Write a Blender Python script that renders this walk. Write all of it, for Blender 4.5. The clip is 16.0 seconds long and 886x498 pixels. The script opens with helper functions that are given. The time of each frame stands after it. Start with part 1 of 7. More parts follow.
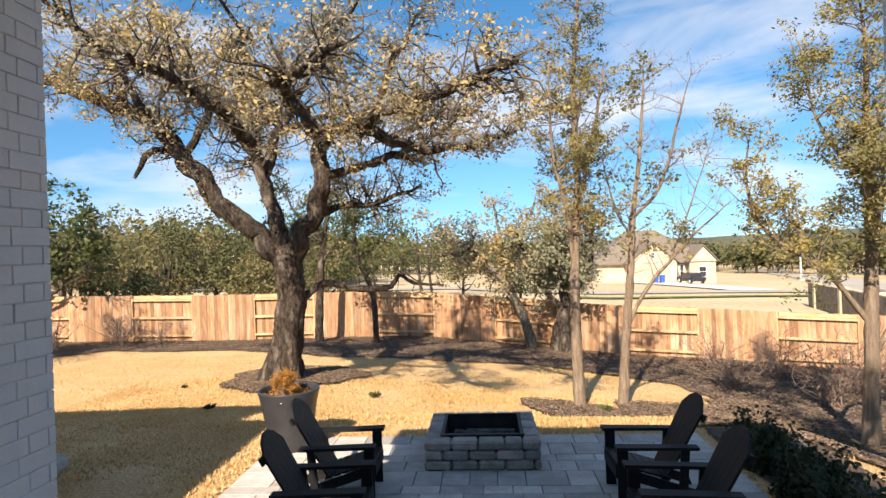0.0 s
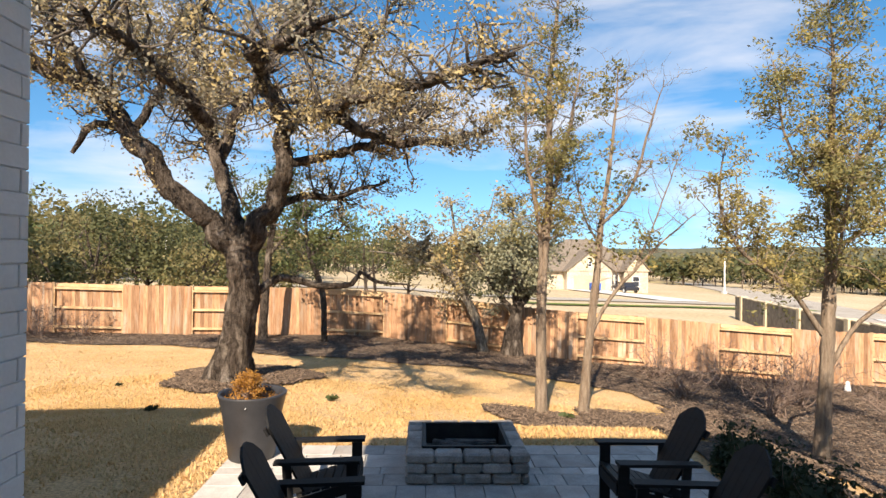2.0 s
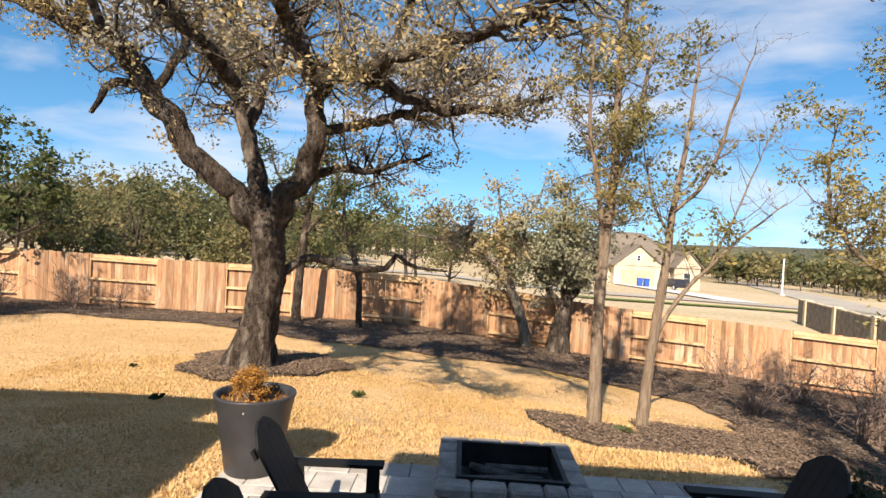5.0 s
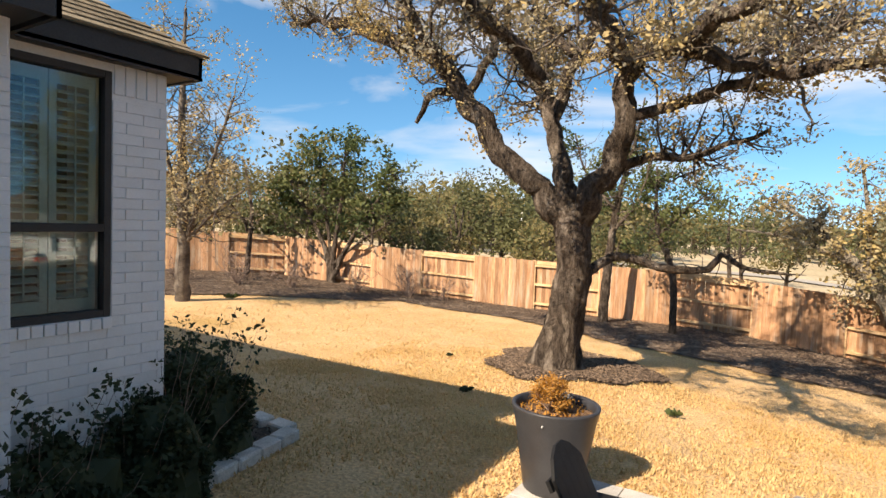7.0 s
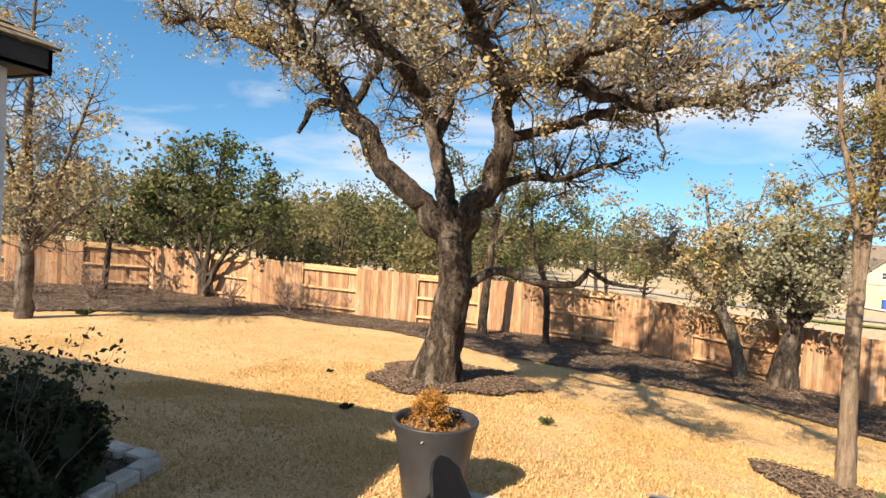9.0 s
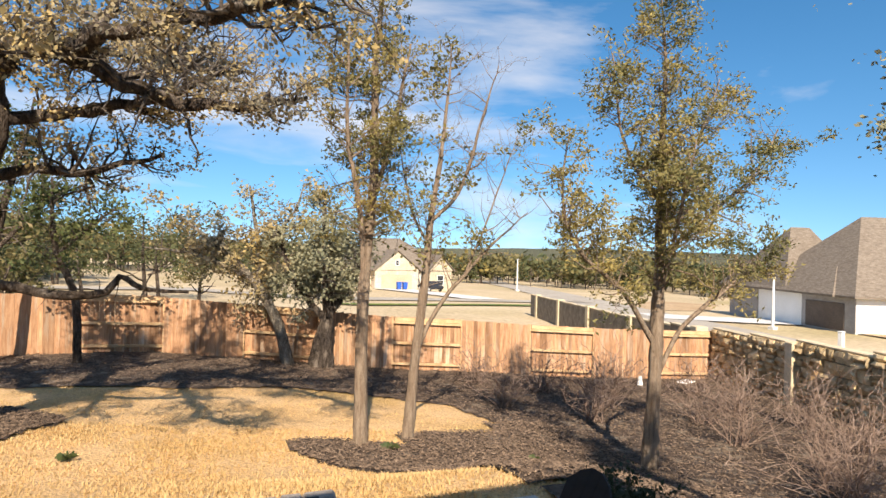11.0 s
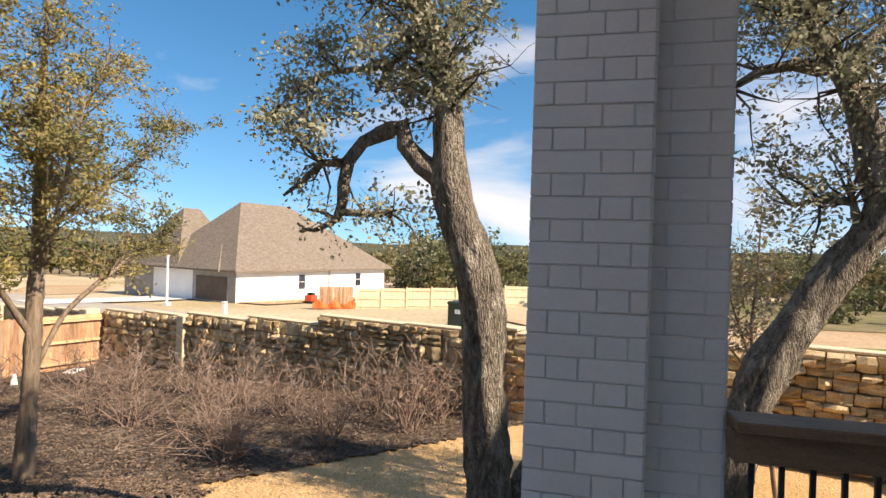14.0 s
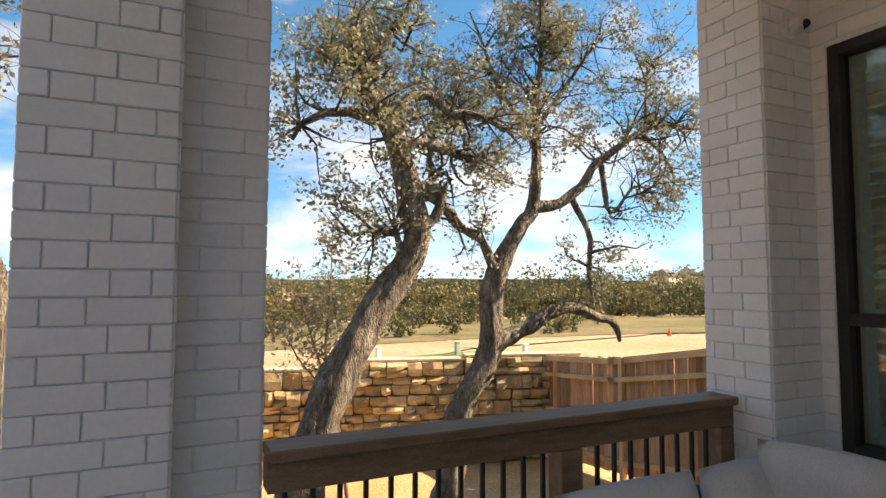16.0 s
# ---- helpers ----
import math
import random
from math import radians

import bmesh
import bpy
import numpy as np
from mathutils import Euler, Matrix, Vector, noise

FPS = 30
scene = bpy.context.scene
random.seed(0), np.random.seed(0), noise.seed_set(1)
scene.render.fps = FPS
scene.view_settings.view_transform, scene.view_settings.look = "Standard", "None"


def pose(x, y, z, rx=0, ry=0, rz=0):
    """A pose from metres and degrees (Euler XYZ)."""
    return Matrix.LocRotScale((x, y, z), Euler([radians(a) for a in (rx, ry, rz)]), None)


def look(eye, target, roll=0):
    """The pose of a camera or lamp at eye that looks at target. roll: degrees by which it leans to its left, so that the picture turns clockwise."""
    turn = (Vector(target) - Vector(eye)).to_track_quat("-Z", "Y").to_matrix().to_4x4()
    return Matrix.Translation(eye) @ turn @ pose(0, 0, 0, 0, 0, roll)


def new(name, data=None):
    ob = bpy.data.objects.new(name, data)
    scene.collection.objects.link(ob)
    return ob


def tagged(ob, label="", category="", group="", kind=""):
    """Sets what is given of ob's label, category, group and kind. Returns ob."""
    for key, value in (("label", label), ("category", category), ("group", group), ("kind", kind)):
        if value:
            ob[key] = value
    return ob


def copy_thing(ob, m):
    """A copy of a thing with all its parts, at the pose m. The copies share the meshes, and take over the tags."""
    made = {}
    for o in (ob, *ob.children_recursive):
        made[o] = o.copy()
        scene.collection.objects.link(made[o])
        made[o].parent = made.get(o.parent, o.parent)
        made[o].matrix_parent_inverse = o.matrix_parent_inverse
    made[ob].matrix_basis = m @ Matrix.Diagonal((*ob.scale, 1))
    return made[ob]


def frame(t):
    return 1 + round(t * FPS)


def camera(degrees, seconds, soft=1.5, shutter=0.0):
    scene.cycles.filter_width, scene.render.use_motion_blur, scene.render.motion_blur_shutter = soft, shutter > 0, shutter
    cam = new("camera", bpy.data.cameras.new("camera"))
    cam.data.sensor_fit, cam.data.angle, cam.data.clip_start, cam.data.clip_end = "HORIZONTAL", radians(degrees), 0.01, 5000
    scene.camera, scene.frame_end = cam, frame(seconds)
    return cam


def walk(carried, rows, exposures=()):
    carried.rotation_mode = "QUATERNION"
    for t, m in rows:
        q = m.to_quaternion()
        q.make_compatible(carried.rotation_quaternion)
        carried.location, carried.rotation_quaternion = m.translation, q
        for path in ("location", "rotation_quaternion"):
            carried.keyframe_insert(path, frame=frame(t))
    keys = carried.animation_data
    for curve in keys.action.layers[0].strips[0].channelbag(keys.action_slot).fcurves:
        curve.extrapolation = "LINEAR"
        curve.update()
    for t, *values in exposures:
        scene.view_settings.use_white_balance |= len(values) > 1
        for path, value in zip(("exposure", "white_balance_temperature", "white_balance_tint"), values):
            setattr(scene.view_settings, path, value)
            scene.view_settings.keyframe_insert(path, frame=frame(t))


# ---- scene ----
cam = camera(75.3, 16.0)
PATH = [
    (0, (0.279, -0.799, 2.468), (0.134, 1.196, 2.474), -2.0),
    (0.5, (0.094, -0.802, 2.47), (-0.153, 1.183, 2.436), -3.2),
    (1, (-0.11, -0.627, 2.445), (-0.358, 1.357, 2.48), -1.8),
    (1.5, (-0.242, -0.481, 2.44), (-0.389, 1.513, 2.461), 0.9),
    (2, (-0.32, -0.375, 2.451), (-0.252, 1.624, 2.456), 0.7),
    (2.5, (-0.329, -0.158, 2.417), (-0.168, 1.835, 2.375), 1.2),
    (3, (-0.291, 0.084, 2.413), (-0.226, 2.082, 2.454), 1.6),
    (3.2, (-0.273, 0.143, 2.407), (-0.199, 2.141, 2.431), 1.1),
    (5.3, (-0.351, 1.085, 2.375), (-0.496, 3.079, 2.329), 3.4),
    (5.5, (-0.371, 1.168, 2.38), (-0.579, 3.157, 2.367), 3.5),
    (6, (-0.451, 1.371, 2.385), (-0.963, 3.304, 2.359), 2.5),
    (6.5, (-0.484, 1.595, 2.358), (-1.374, 3.387, 2.359), 2.6),
    (7, (-0.507, 1.636, 2.35), (-1.574, 3.325, 2.251), 2.1),
    (7.5, (-0.538, 1.647, 2.358), (-1.687, 3.28, 2.238), 0.4),
    (8, (-0.558, 1.65, 2.365), (-1.714, 3.279, 2.276), 0.6),
    (8.2, (-0.554, 1.646, 2.362), (-1.659, 3.312, 2.289), 1.0),
    (10.5, (-0.285, 1.684, 2.455), (0.064, 3.653, 2.442), 3.3),
    (11, (-0.178, 1.665, 2.476), (0.543, 3.531, 2.488), 1.5),
    (11.5, (-0.087, 1.724, 2.465), (0.953, 3.431, 2.524), 0.9),
    (12, (-0.034, 1.768, 2.449), (1.219, 3.326, 2.416), 1.5),
    (12.5, (0.008, 1.801, 2.438), (1.576, 3.043, 2.463), 1.4),
    (13, (0.054, 1.787, 2.433), (1.807, 2.749, 2.426), 0.6),
    (13.5, (0.026, 1.78, 2.44), (1.887, 2.514, 2.454), 1.4),
    (14, (0.005, 1.77, 2.432), (1.951, 2.232, 2.431), 1.8),
    (14.5, (0.018, 1.734, 2.432), (2.012, 1.886, 2.443), 1.8),
    (15, (0.061, 1.67, 2.439), (2.052, 1.495, 2.505), 2.5),
    (15.5, (0.119, 1.582, 2.435), (2.028, 0.988, 2.492), 2.6),
    (16, (0.156, 1.54, 2.426), (1.961, 0.687, 2.55), 0.1),
]
walk(cam, [(t, look(eye, target, roll)) for t, eye, target, roll in PATH],
     exposures=[(0, 0.98, 7450, 14), (5.5, 0.80, 7350, 14), (8, 0.97, 8050, 14), (12, 0.72, 7200, 14), (14.5, 0.92, 8000, 16), (16, 1.27, 9000, 17)])

# ---------- light ----------
SUN_AZ, SUN_EL = 16.0, 38.5   # shadows fall towards +y, turned this many degrees to +x
sky_world = bpy.data.worlds.new("sky")
scene.world = sky_world
sky_world.use_nodes = True
wn, wl = sky_world.node_tree.nodes, sky_world.node_tree.links
for n in list(wn):
    wn.remove(n)
w_out = wn.new("ShaderNodeOutputWorld")
w_bg = wn.new("ShaderNodeBackground")
w_sky = wn.new("ShaderNodeTexSky")
w_sky.sky_type = 'NISHITA'
w_sky.sun_disc = False
w_sky.sun_elevation = radians(SUN_EL)
w_sky.sun_rotation = radians(180 + SUN_AZ)
w_sky.altitude = 400
w_sky.air_density, w_sky.dust_density, w_sky.ozone_density = 1.0, 0.08, 2.4
w_bg.inputs["Strength"].default_value = 0.118
# thin clouds on the sky's dome
w_tc = wn.new("ShaderNodeTexCoord")
w_map = wn.new("ShaderNodeMapping")
w_map.inputs["Scale"].default_value = (1.0, 1.3, 4.2)
w_noise = wn.new("ShaderNodeTexNoise")
w_noise.inputs["Scale"].default_value = 1.9
w_noise.inputs["Detail"].default_value = 7.0
w_noise.inputs["Roughness"].default_value = 0.52
w_noise.inputs["Distortion"].default_value = 0.4
w_ramp = wn.new("ShaderNodeValToRGB")
w_ramp.color_ramp.elements[0].position = 0.475
w_ramp.color_ramp.elements[0].color = (0, 0, 0, 1)
w_ramp.color_ramp.elements[1].position = 0.70
w_ramp.color_ramp.elements[1].color = (0.85, 0.85, 0.85, 1)
w_mix = wn.new("ShaderNodeMixRGB")
w_mix.inputs["Color2"].default_value = (5.0, 5.2, 5.6, 1)
w_sat = wn.new("ShaderNodeHueSaturation")
w_sat.inputs["Saturation"].default_value = 1.32
w_sat.inputs["Hue"].default_value = 0.495
# a clear dry horizon: the band just above it as blue as the sky some degrees up
w_dry = wn.new("ShaderNodeMapping")
w_dry.inputs["Location"].default_value = (0, 0, 0.13)
w_dry.inputs["Scale"].default_value = (1, 1, 0.9)
wl.new(w_tc.outputs["Generated"], w_dry.inputs["Vector"])
wl.new(w_dry.outputs["Vector"], w_sky.inputs["Vector"])
wl.new(w_tc.outputs["Generated"], w_map.inputs["Vector"])
wl.new(w_map.outputs["Vector"], w_noise.inputs["Vector"])
wl.new(w_noise.outputs["Fac"], w_ramp.inputs["Fac"])
wl.new(w_ramp.outputs["Color"], w_mix.inputs["Fac"])
wl.new(w_sky.outputs["Color"], w_sat.inputs["Color"])
wl.new(w_sat.outputs["Color"], w_mix.inputs["Color1"])
wl.new(w_mix.outputs["Color"], w_bg.inputs["Color"])
wl.new(w_bg.outputs["Background"], w_out.inputs["Surface"])

sun_data = bpy.data.lights.new("sun", 'SUN')
sun_data.energy, sun_data.angle, sun_data.color = 5.0, radians(0.53), (1.0, 0.93, 0.82)
sun = new("sun", sun_data)
sun_way = Vector((math.sin(radians(SUN_AZ)) * math.cos(radians(SUN_EL)), math.cos(radians(SUN_AZ)) * math.cos(radians(SUN_EL)), -math.sin(radians(SUN_EL))))
sun.matrix_world = Matrix.Translation((0, 0, 30)) @ sun_way.to_track_quat("-Z", "Y").to_matrix().to_4x4()


# ---------- materials ----------
def surface(name, c1, c2, scale=6.0, fine=60.0, rough=0.8, bump=0.3, metal=0.0, spec=0.4, stretch=(1, 1, 1), c3=None, vary=0.0, by_object=True, coord="Object", bump_dist=0.01, cover=(0.35, 0.65), grain=0.22):
    """Two colours mixed by noise at two scales, an optional third in stains, relief, and a tone that differs from piece to piece."""
    m = bpy.data.materials.new(name)
    m.use_nodes = True
    nt = m.node_tree
    N, K = nt.nodes, nt.links
    b = N["Principled BSDF"]
    b.inputs["Roughness"].default_value = rough
    b.inputs["Metallic"].default_value = metal
    b.inputs["Specular IOR Level"].default_value = spec
    tc = N.new("ShaderNodeTexCoord")
    mp = N.new("ShaderNodeMapping")
    mp.inputs["Scale"].default_value = stretch
    K.new(tc.outputs[coord], mp.inputs["Vector"])
    vec = mp.outputs["Vector"]
    info = None
    if vary:
        info = N.new("ShaderNodeObjectInfo") if by_object else N.new("ShaderNodeNewGeometry")
        rnd = info.outputs["Random"] if by_object else info.outputs["Random Per Island"]
        ad = N.new("ShaderNodeVectorMath")
        ad.operation = 'ADD'
        sc = N.new("ShaderNodeMath")
        sc.operation = 'MULTIPLY'
        sc.inputs[1].default_value = 37.0
        K.new(rnd, sc.inputs[0])
        K.new(vec, ad.inputs[0])
        K.new(sc.outputs[0], ad.inputs[1])
        vec = ad.outputs[0]
    n1 = N.new("ShaderNodeTexNoise")
    n1.inputs["Scale"].default_value = scale
    n1.inputs["Detail"].default_value = 5
    n1.inputs["Roughness"].default_value = 0.6
    n2 = N.new("ShaderNodeTexNoise")
    n2.inputs["Scale"].default_value = fine
    n2.inputs["Detail"].default_value = 4
    K.new(vec, n1.inputs["Vector"])
    K.new(vec, n2.inputs["Vector"])
    ra = N.new("ShaderNodeMapRange")
    ra.inputs["From Min"].default_value, ra.inputs["From Max"].default_value = cover
    K.new(n1.outputs["Fac"], ra.inputs["Value"])
    mx = N.new("ShaderNodeMixRGB")
    mx.inputs["Color1"].default_value = (*c1, 1)
    mx.inputs["Color2"].default_value = (*c2, 1)
    K.new(ra.outputs["Result"], mx.inputs["Fac"])
    col = mx.outputs["Color"]
    if c3:
        n3 = N.new("ShaderNodeTexNoise")
        n3.inputs["Scale"].default_value = scale * 0.37
        n3.inputs["Detail"].default_value = 6
        K.new(vec, n3.inputs["Vector"])
        r3 = N.new("ShaderNodeMapRange")
        r3.inputs["From Min"].default_value, r3.inputs["From Max"].default_value = 0.54, 0.68
        K.new(n3.outputs["Fac"], r3.inputs["Value"])
        m3 = N.new("ShaderNodeMixRGB")
        m3.inputs["Color2"].default_value = (*c3, 1)
        K.new(r3.outputs["Result"], m3.inputs["Fac"])
        K.new(col, m3.inputs["Color1"])
        col = m3.outputs["Color"]
    hs = N.new("ShaderNodeHueSaturation")
    K.new(col, hs.inputs["Color"])
    fr = N.new("ShaderNodeMapRange")
    fr.inputs["To Min"].default_value, fr.inputs["To Max"].default_value = 1 - grain, 1 + grain
    fr.inputs["From Min"].default_value, fr.inputs["From Max"].default_value = 0.3, 0.7
    K.new(n2.outputs["Fac"], fr.inputs["Value"])
    val = fr.outputs["Result"]
    if vary:
        vr = N.new("ShaderNodeMapRange")
        vr.inputs["To Min"].default_value, vr.inputs["To Max"].default_value = 1 - vary, 1 + vary
        K.new(rnd, vr.inputs["Value"])
        mu = N.new("ShaderNodeMath")
        mu.operation = 'MULTIPLY'
        K.new(val, mu.inputs[0])
        K.new(vr.outputs["Result"], mu.inputs[1])
        val = mu.outputs[0]
    K.new(val, hs.inputs["Value"])
    K.new(hs.outputs["Color"], b.inputs["Base Color"])
    if bump:
        sm2 = N.new("ShaderNodeMath")
        sm2.operation = 'ADD'
        K.new(n1.outputs["Fac"], sm2.inputs[0])
        K.new(n2.outputs["Fac"], sm2.inputs[1])
        bp = N.new("ShaderNodeBump")
        bp.inputs["Strength"].default_value = bump
        bp.inputs["Distance"].default_value = bump_dist
        K.new(sm2.outputs[0], bp.inputs["Height"])
        K.new(bp.outputs["Normal"], b.inputs["Normal"])
    return m


def leafy(name, c1, c2, rough=0.6, clump=0.8):
    """Leaves: a tone of their own each, and a slower drift of colour through the crown; light comes through them."""
    m = bpy.data.materials.new(name)
    m.use_nodes = True
    N, K = m.node_tree.nodes, m.node_tree.links
    b = N["Principled BSDF"]
    out = N["Material Output"]
    b.inputs["Roughness"].default_value = rough
    b.inputs["Specular IOR Level"].default_value = 0.25
    geo = N.new("ShaderNodeNewGeometry")
    tc = N.new("ShaderNodeTexCoord")
    n1 = N.new("ShaderNodeTexNoise")
    n1.inputs["Scale"].default_value = clump
    n1.inputs["Detail"].default_value = 2
    K.new(tc.outputs["Object"], n1.inputs["Vector"])
    ad = N.new("ShaderNodeMath")
    ad.operation = 'ADD'
    ra = N.new("ShaderNodeMapRange")
    ra.inputs["From Min"].default_value, ra.inputs["From Max"].default_value = 0.35, 0.65
    ra.inputs["To Min"].default_value, ra.inputs["To Max"].default_value = -0.25, 0.75
    K.new(n1.outputs["Fac"], ra.inputs["Value"])
    hf = N.new("ShaderNodeMath")
    hf.operation = 'MULTIPLY'
    hf.inputs[1].default_value = 0.5
    K.new(geo.outputs["Random Per Island"], hf.inputs[0])
    K.new(ra.outputs["Result"], ad.inputs[0])
    K.new(hf.outputs[0], ad.inputs[1])
    mx = N.new("ShaderNodeMixRGB")
    mx.inputs["Color1"].default_value = (*c1, 1)
    mx.inputs["Color2"].default_value = (*c2, 1)
    K.new(ad.outputs[0], mx.inputs["Fac"])
    K.new(mx.outputs["Color"], b.inputs["Base Color"])
    tr = N.new("ShaderNodeBsdfTranslucent")
    K.new(mx.outputs["Color"], tr.inputs["Color"])
    ms = N.new("ShaderNodeMixShader")
    ms.inputs["Fac"].default_value = 0.28
    K.new(b.outputs["BSDF"], ms.inputs[1])
    K.new(tr.outputs["BSDF"], ms.inputs[2])
    K.new(ms.outputs["Shader"], out.inputs["Surface"])
    return m


def glassy(name, tint=(0.8, 0.9, 0.9), see=0.5):
    m = bpy.data.materials.new(name)
    m.use_nodes = True
    N, K = m.node_tree.nodes, m.node_tree.links
    out = N["Material Output"]
    N.remove(N["Principled BSDF"])
    gl = N.new("ShaderNodeBsdfGlossy")
    gl.inputs["Roughness"].default_value = 0.02
    gl.inputs["Color"].default_value = (0.75, 0.78, 0.8, 1)
    tr = N.new("ShaderNodeBsdfTransparent")
    tr.inputs["Color"].default_value = (*tint, 1)
    fr = N.new("ShaderNodeFresnel")
    fr.inputs["IOR"].default_value = 1.6
    ad = N.new("ShaderNodeMath")
    ad.operation = 'ADD'
    ad.inputs[1].default_value = 1 - see - 0.3
    ad.use_clamp = True
    K.new(fr.outputs["Fac"], ad.inputs[0])
    ms = N.new("ShaderNodeMixShader")
    K.new(ad.outputs[0], ms.inputs["Fac"])
    K.new(tr.outputs["BSDF"], ms.inputs[1])
    K.new(gl.outputs["BSDF"], ms.inputs[2])
    K.new(ms.outputs["Shader"], out.inputs["Surface"])
    return m


M_GRASS = surface("dormant_grass", (0.55, 0.35, 0.165), (0.64, 0.43, 0.23), 0.9, 26, 0.95, 1.0, spec=0.1, c3=(0.47, 0.305, 0.125), bump_dist=0.04, grain=0.3)
M_FIELD = surface("dry_field", (0.44, 0.345, 0.215), (0.55, 0.44, 0.295), 0.06, 3, 0.95, 0.3, spec=0.1, c3=(0.33, 0.27, 0.12), bump_dist=0.05)
M_BLADE = leafy("grass_blades", (0.58, 0.39, 0.17), (0.70, 0.50, 0.255), 0.8, 0.5)
M_MULCH = surface("dark_mulch", (0.06, 0.043, 0.033), (0.155, 0.112, 0.083), 7, 45, 0.95, 0.9, spec=0.15, c3=(0.25, 0.20, 0.15), bump_dist=0.05)
M_CHIP = surface("mulch_chips", (0.078, 0.055, 0.041), (0.22, 0.157, 0.112), 2.2, 30, 0.9, 0.2, spec=0.15, vary=0.4, by_object=False)
M_DIRT = surface("bare_soil", (0.40, 0.27, 0.155), (0.49, 0.36, 0.23), 0.15, 4, 0.95, 0.4, spec=0.1)
M_GREENPATCH = surface("green_turf", (0.09, 0.15, 0.03), (0.20, 0.22, 0.07), 0.8, 10, 0.95, 0.3, spec=0.1)
M_ROAD = surface("pale_road", (0.35, 0.31, 0.26), (0.43, 0.385, 0.325), 0.3, 20, 0.9, 0.2, spec=0.2)
M_CONC = surface("concrete", (0.58, 0.56, 0.53), (0.70, 0.68, 0.64), 0.7, 40, 0.85, 0.2, spec=0.3)
M_PAVER = surface("grey_paver", (0.36, 0.335, 0.305), (0.51, 0.48, 0.44), 3.5, 90, 0.8, 0.35, spec=0.35, c3=(0.36, 0.31, 0.27), vary=0.2, bump_dist=0.004)
M_JOINT = surface("joint_sand", (0.26, 0.245, 0.225), (0.33, 0.31, 0.285), 8, 90, 0.95, 0.3)
M_PITBLOCK = surface("tumbled_block", (0.24, 0.212, 0.187), (0.37, 0.335, 0.298), 6, 70, 0.9, 0.7, spec=0.2, vary=0.16, bump_dist=0.008)
M_EDGE = surface("edging_stone", (0.42, 0.39, 0.34), (0.60, 0.56, 0.50), 5, 70, 0.9, 0.6, spec=0.2, vary=0.12, bump_dist=0.01)
M_BLACKIRON = surface("black_steel", (0.018, 0.018, 0.019), (0.035, 0.033, 0.032), 8, 90, 0.55, 0.2, metal=0.3)
M_ASH = surface("ash_bed", (0.07, 0.065, 0.06), (0.15, 0.14, 0.13), 9, 60, 0.95, 0.9, bump_dist=0.03)
M_CHAIR = surface("black_polywood", (0.008, 0.008, 0.0085), (0.014, 0.0135, 0.0135), 3, 160, 0.6, 0.25, spec=0.25, stretch=(1, 1, 9), bump_dist=0.003)
M_POT = surface("charcoal_planter", (0.030, 0.030, 0.034), (0.045, 0.045, 0.049), 3, 120, 0.42, 0.08, spec=0.45)
M_SOIL = surface("potting_soil", (0.16, 0.09, 0.05), (0.28, 0.17, 0.10), 18, 90, 0.95, 1.0, bump_dist=0.03)
M_BRICK = surface("white_painted_brick", (0.775, 0.765, 0.745), (0.82, 0.81, 0.79), 5, 70, 0.6, 0.22, spec=0.35, vary=0.03, c3=(0.75, 0.74, 0.715), bump_dist=0.004, grain=0.03)
M_MORTAR = surface("painted_mortar", (0.74, 0.73, 0.71), (0.80, 0.79, 0.77), 9, 80, 0.75, 0.3, spec=0.25, bump_dist=0.004, grain=0.05)
M_TRIM = surface("dark_bronze_trim", (0.030, 0.025, 0.022), (0.042, 0.035, 0.031), 4, 70, 0.55, 0.1, spec=0.4)
M_SHINGLE = surface("brown_shingle", (0.16, 0.125, 0.085), (0.26, 0.21, 0.145), 2.5, 120, 0.95, 0.5, spec=0.15, vary=0.22, bump_dist=0.006)
M_SHINGLE_FAR = surface("weathered_shingle", (0.155, 0.125, 0.098), (0.24, 0.20, 0.16), 2.5, 14, 0.95, 0.3, spec=0.15, stretch=(1, 1, 3), bump_dist=0.03)
M_WHITEWALL = surface("white_wall", (0.78, 0.77, 0.74), (0.85, 0.84, 0.81), 0.6, 14, 0.8, 0.15)
M_TANWALL = surface("cream_stone_wall", (0.47, 0.39, 0.28), (0.58, 0.50, 0.38), 0.8, 6, 0.85, 0.3, c3=(0.54, 0.49, 0.41))
M_GREYWALL = surface("shade_grey_wall_and_pipe", (0.30, 0.28, 0.27), (0.37, 0.35, 0.33), 0.8, 12, 0.85, 0.1)
# garage door brown, also the darkness of the rooms behind the shutters
M_DOOR_DIMROOM = surface("brown_door_and_dim_room", (0.10, 0.075, 0.06), (0.13, 0.10, 0.08), 0.8, 12, 0.7, 0.1)
M_DARKGLASS = surface("dark_far_glass", (0.03, 0.035, 0.045), (0.05, 0.055, 0.065), 1, 10, 0.15, 0)
M_GLASS = glassy("window_glass", (0.80, 0.88, 0.86), 0.68)
M_SHUTTER = surface("pale_shutter", (0.62, 0.66, 0.60), (0.68, 0.72, 0.66), 3, 60, 0.6, 0.05)
M_CEDAR = surface("cedar_fence", (0.33, 0.17, 0.09), (0.50, 0.295, 0.17), 2.2, 55, 0.85, 0.4, spec=0.2, stretch=(7, 7, 1), c3=(0.46, 0.34, 0.24), vary=0.36, bump_dist=0.004)
M_CEDARRAIL = surface("cedar_rail", (0.52, 0.33, 0.17), (0.66, 0.46, 0.27), 2.5, 60, 0.85, 0.3, spec=0.2, vary=0.1)
M_NEWFENCE = surface("new_pine_fence", (0.66, 0.55, 0.35), (0.76, 0.66, 0.46), 0.6, 12, 0.85, 0.2, stretch=(4, 4, 1), vary=0.06)
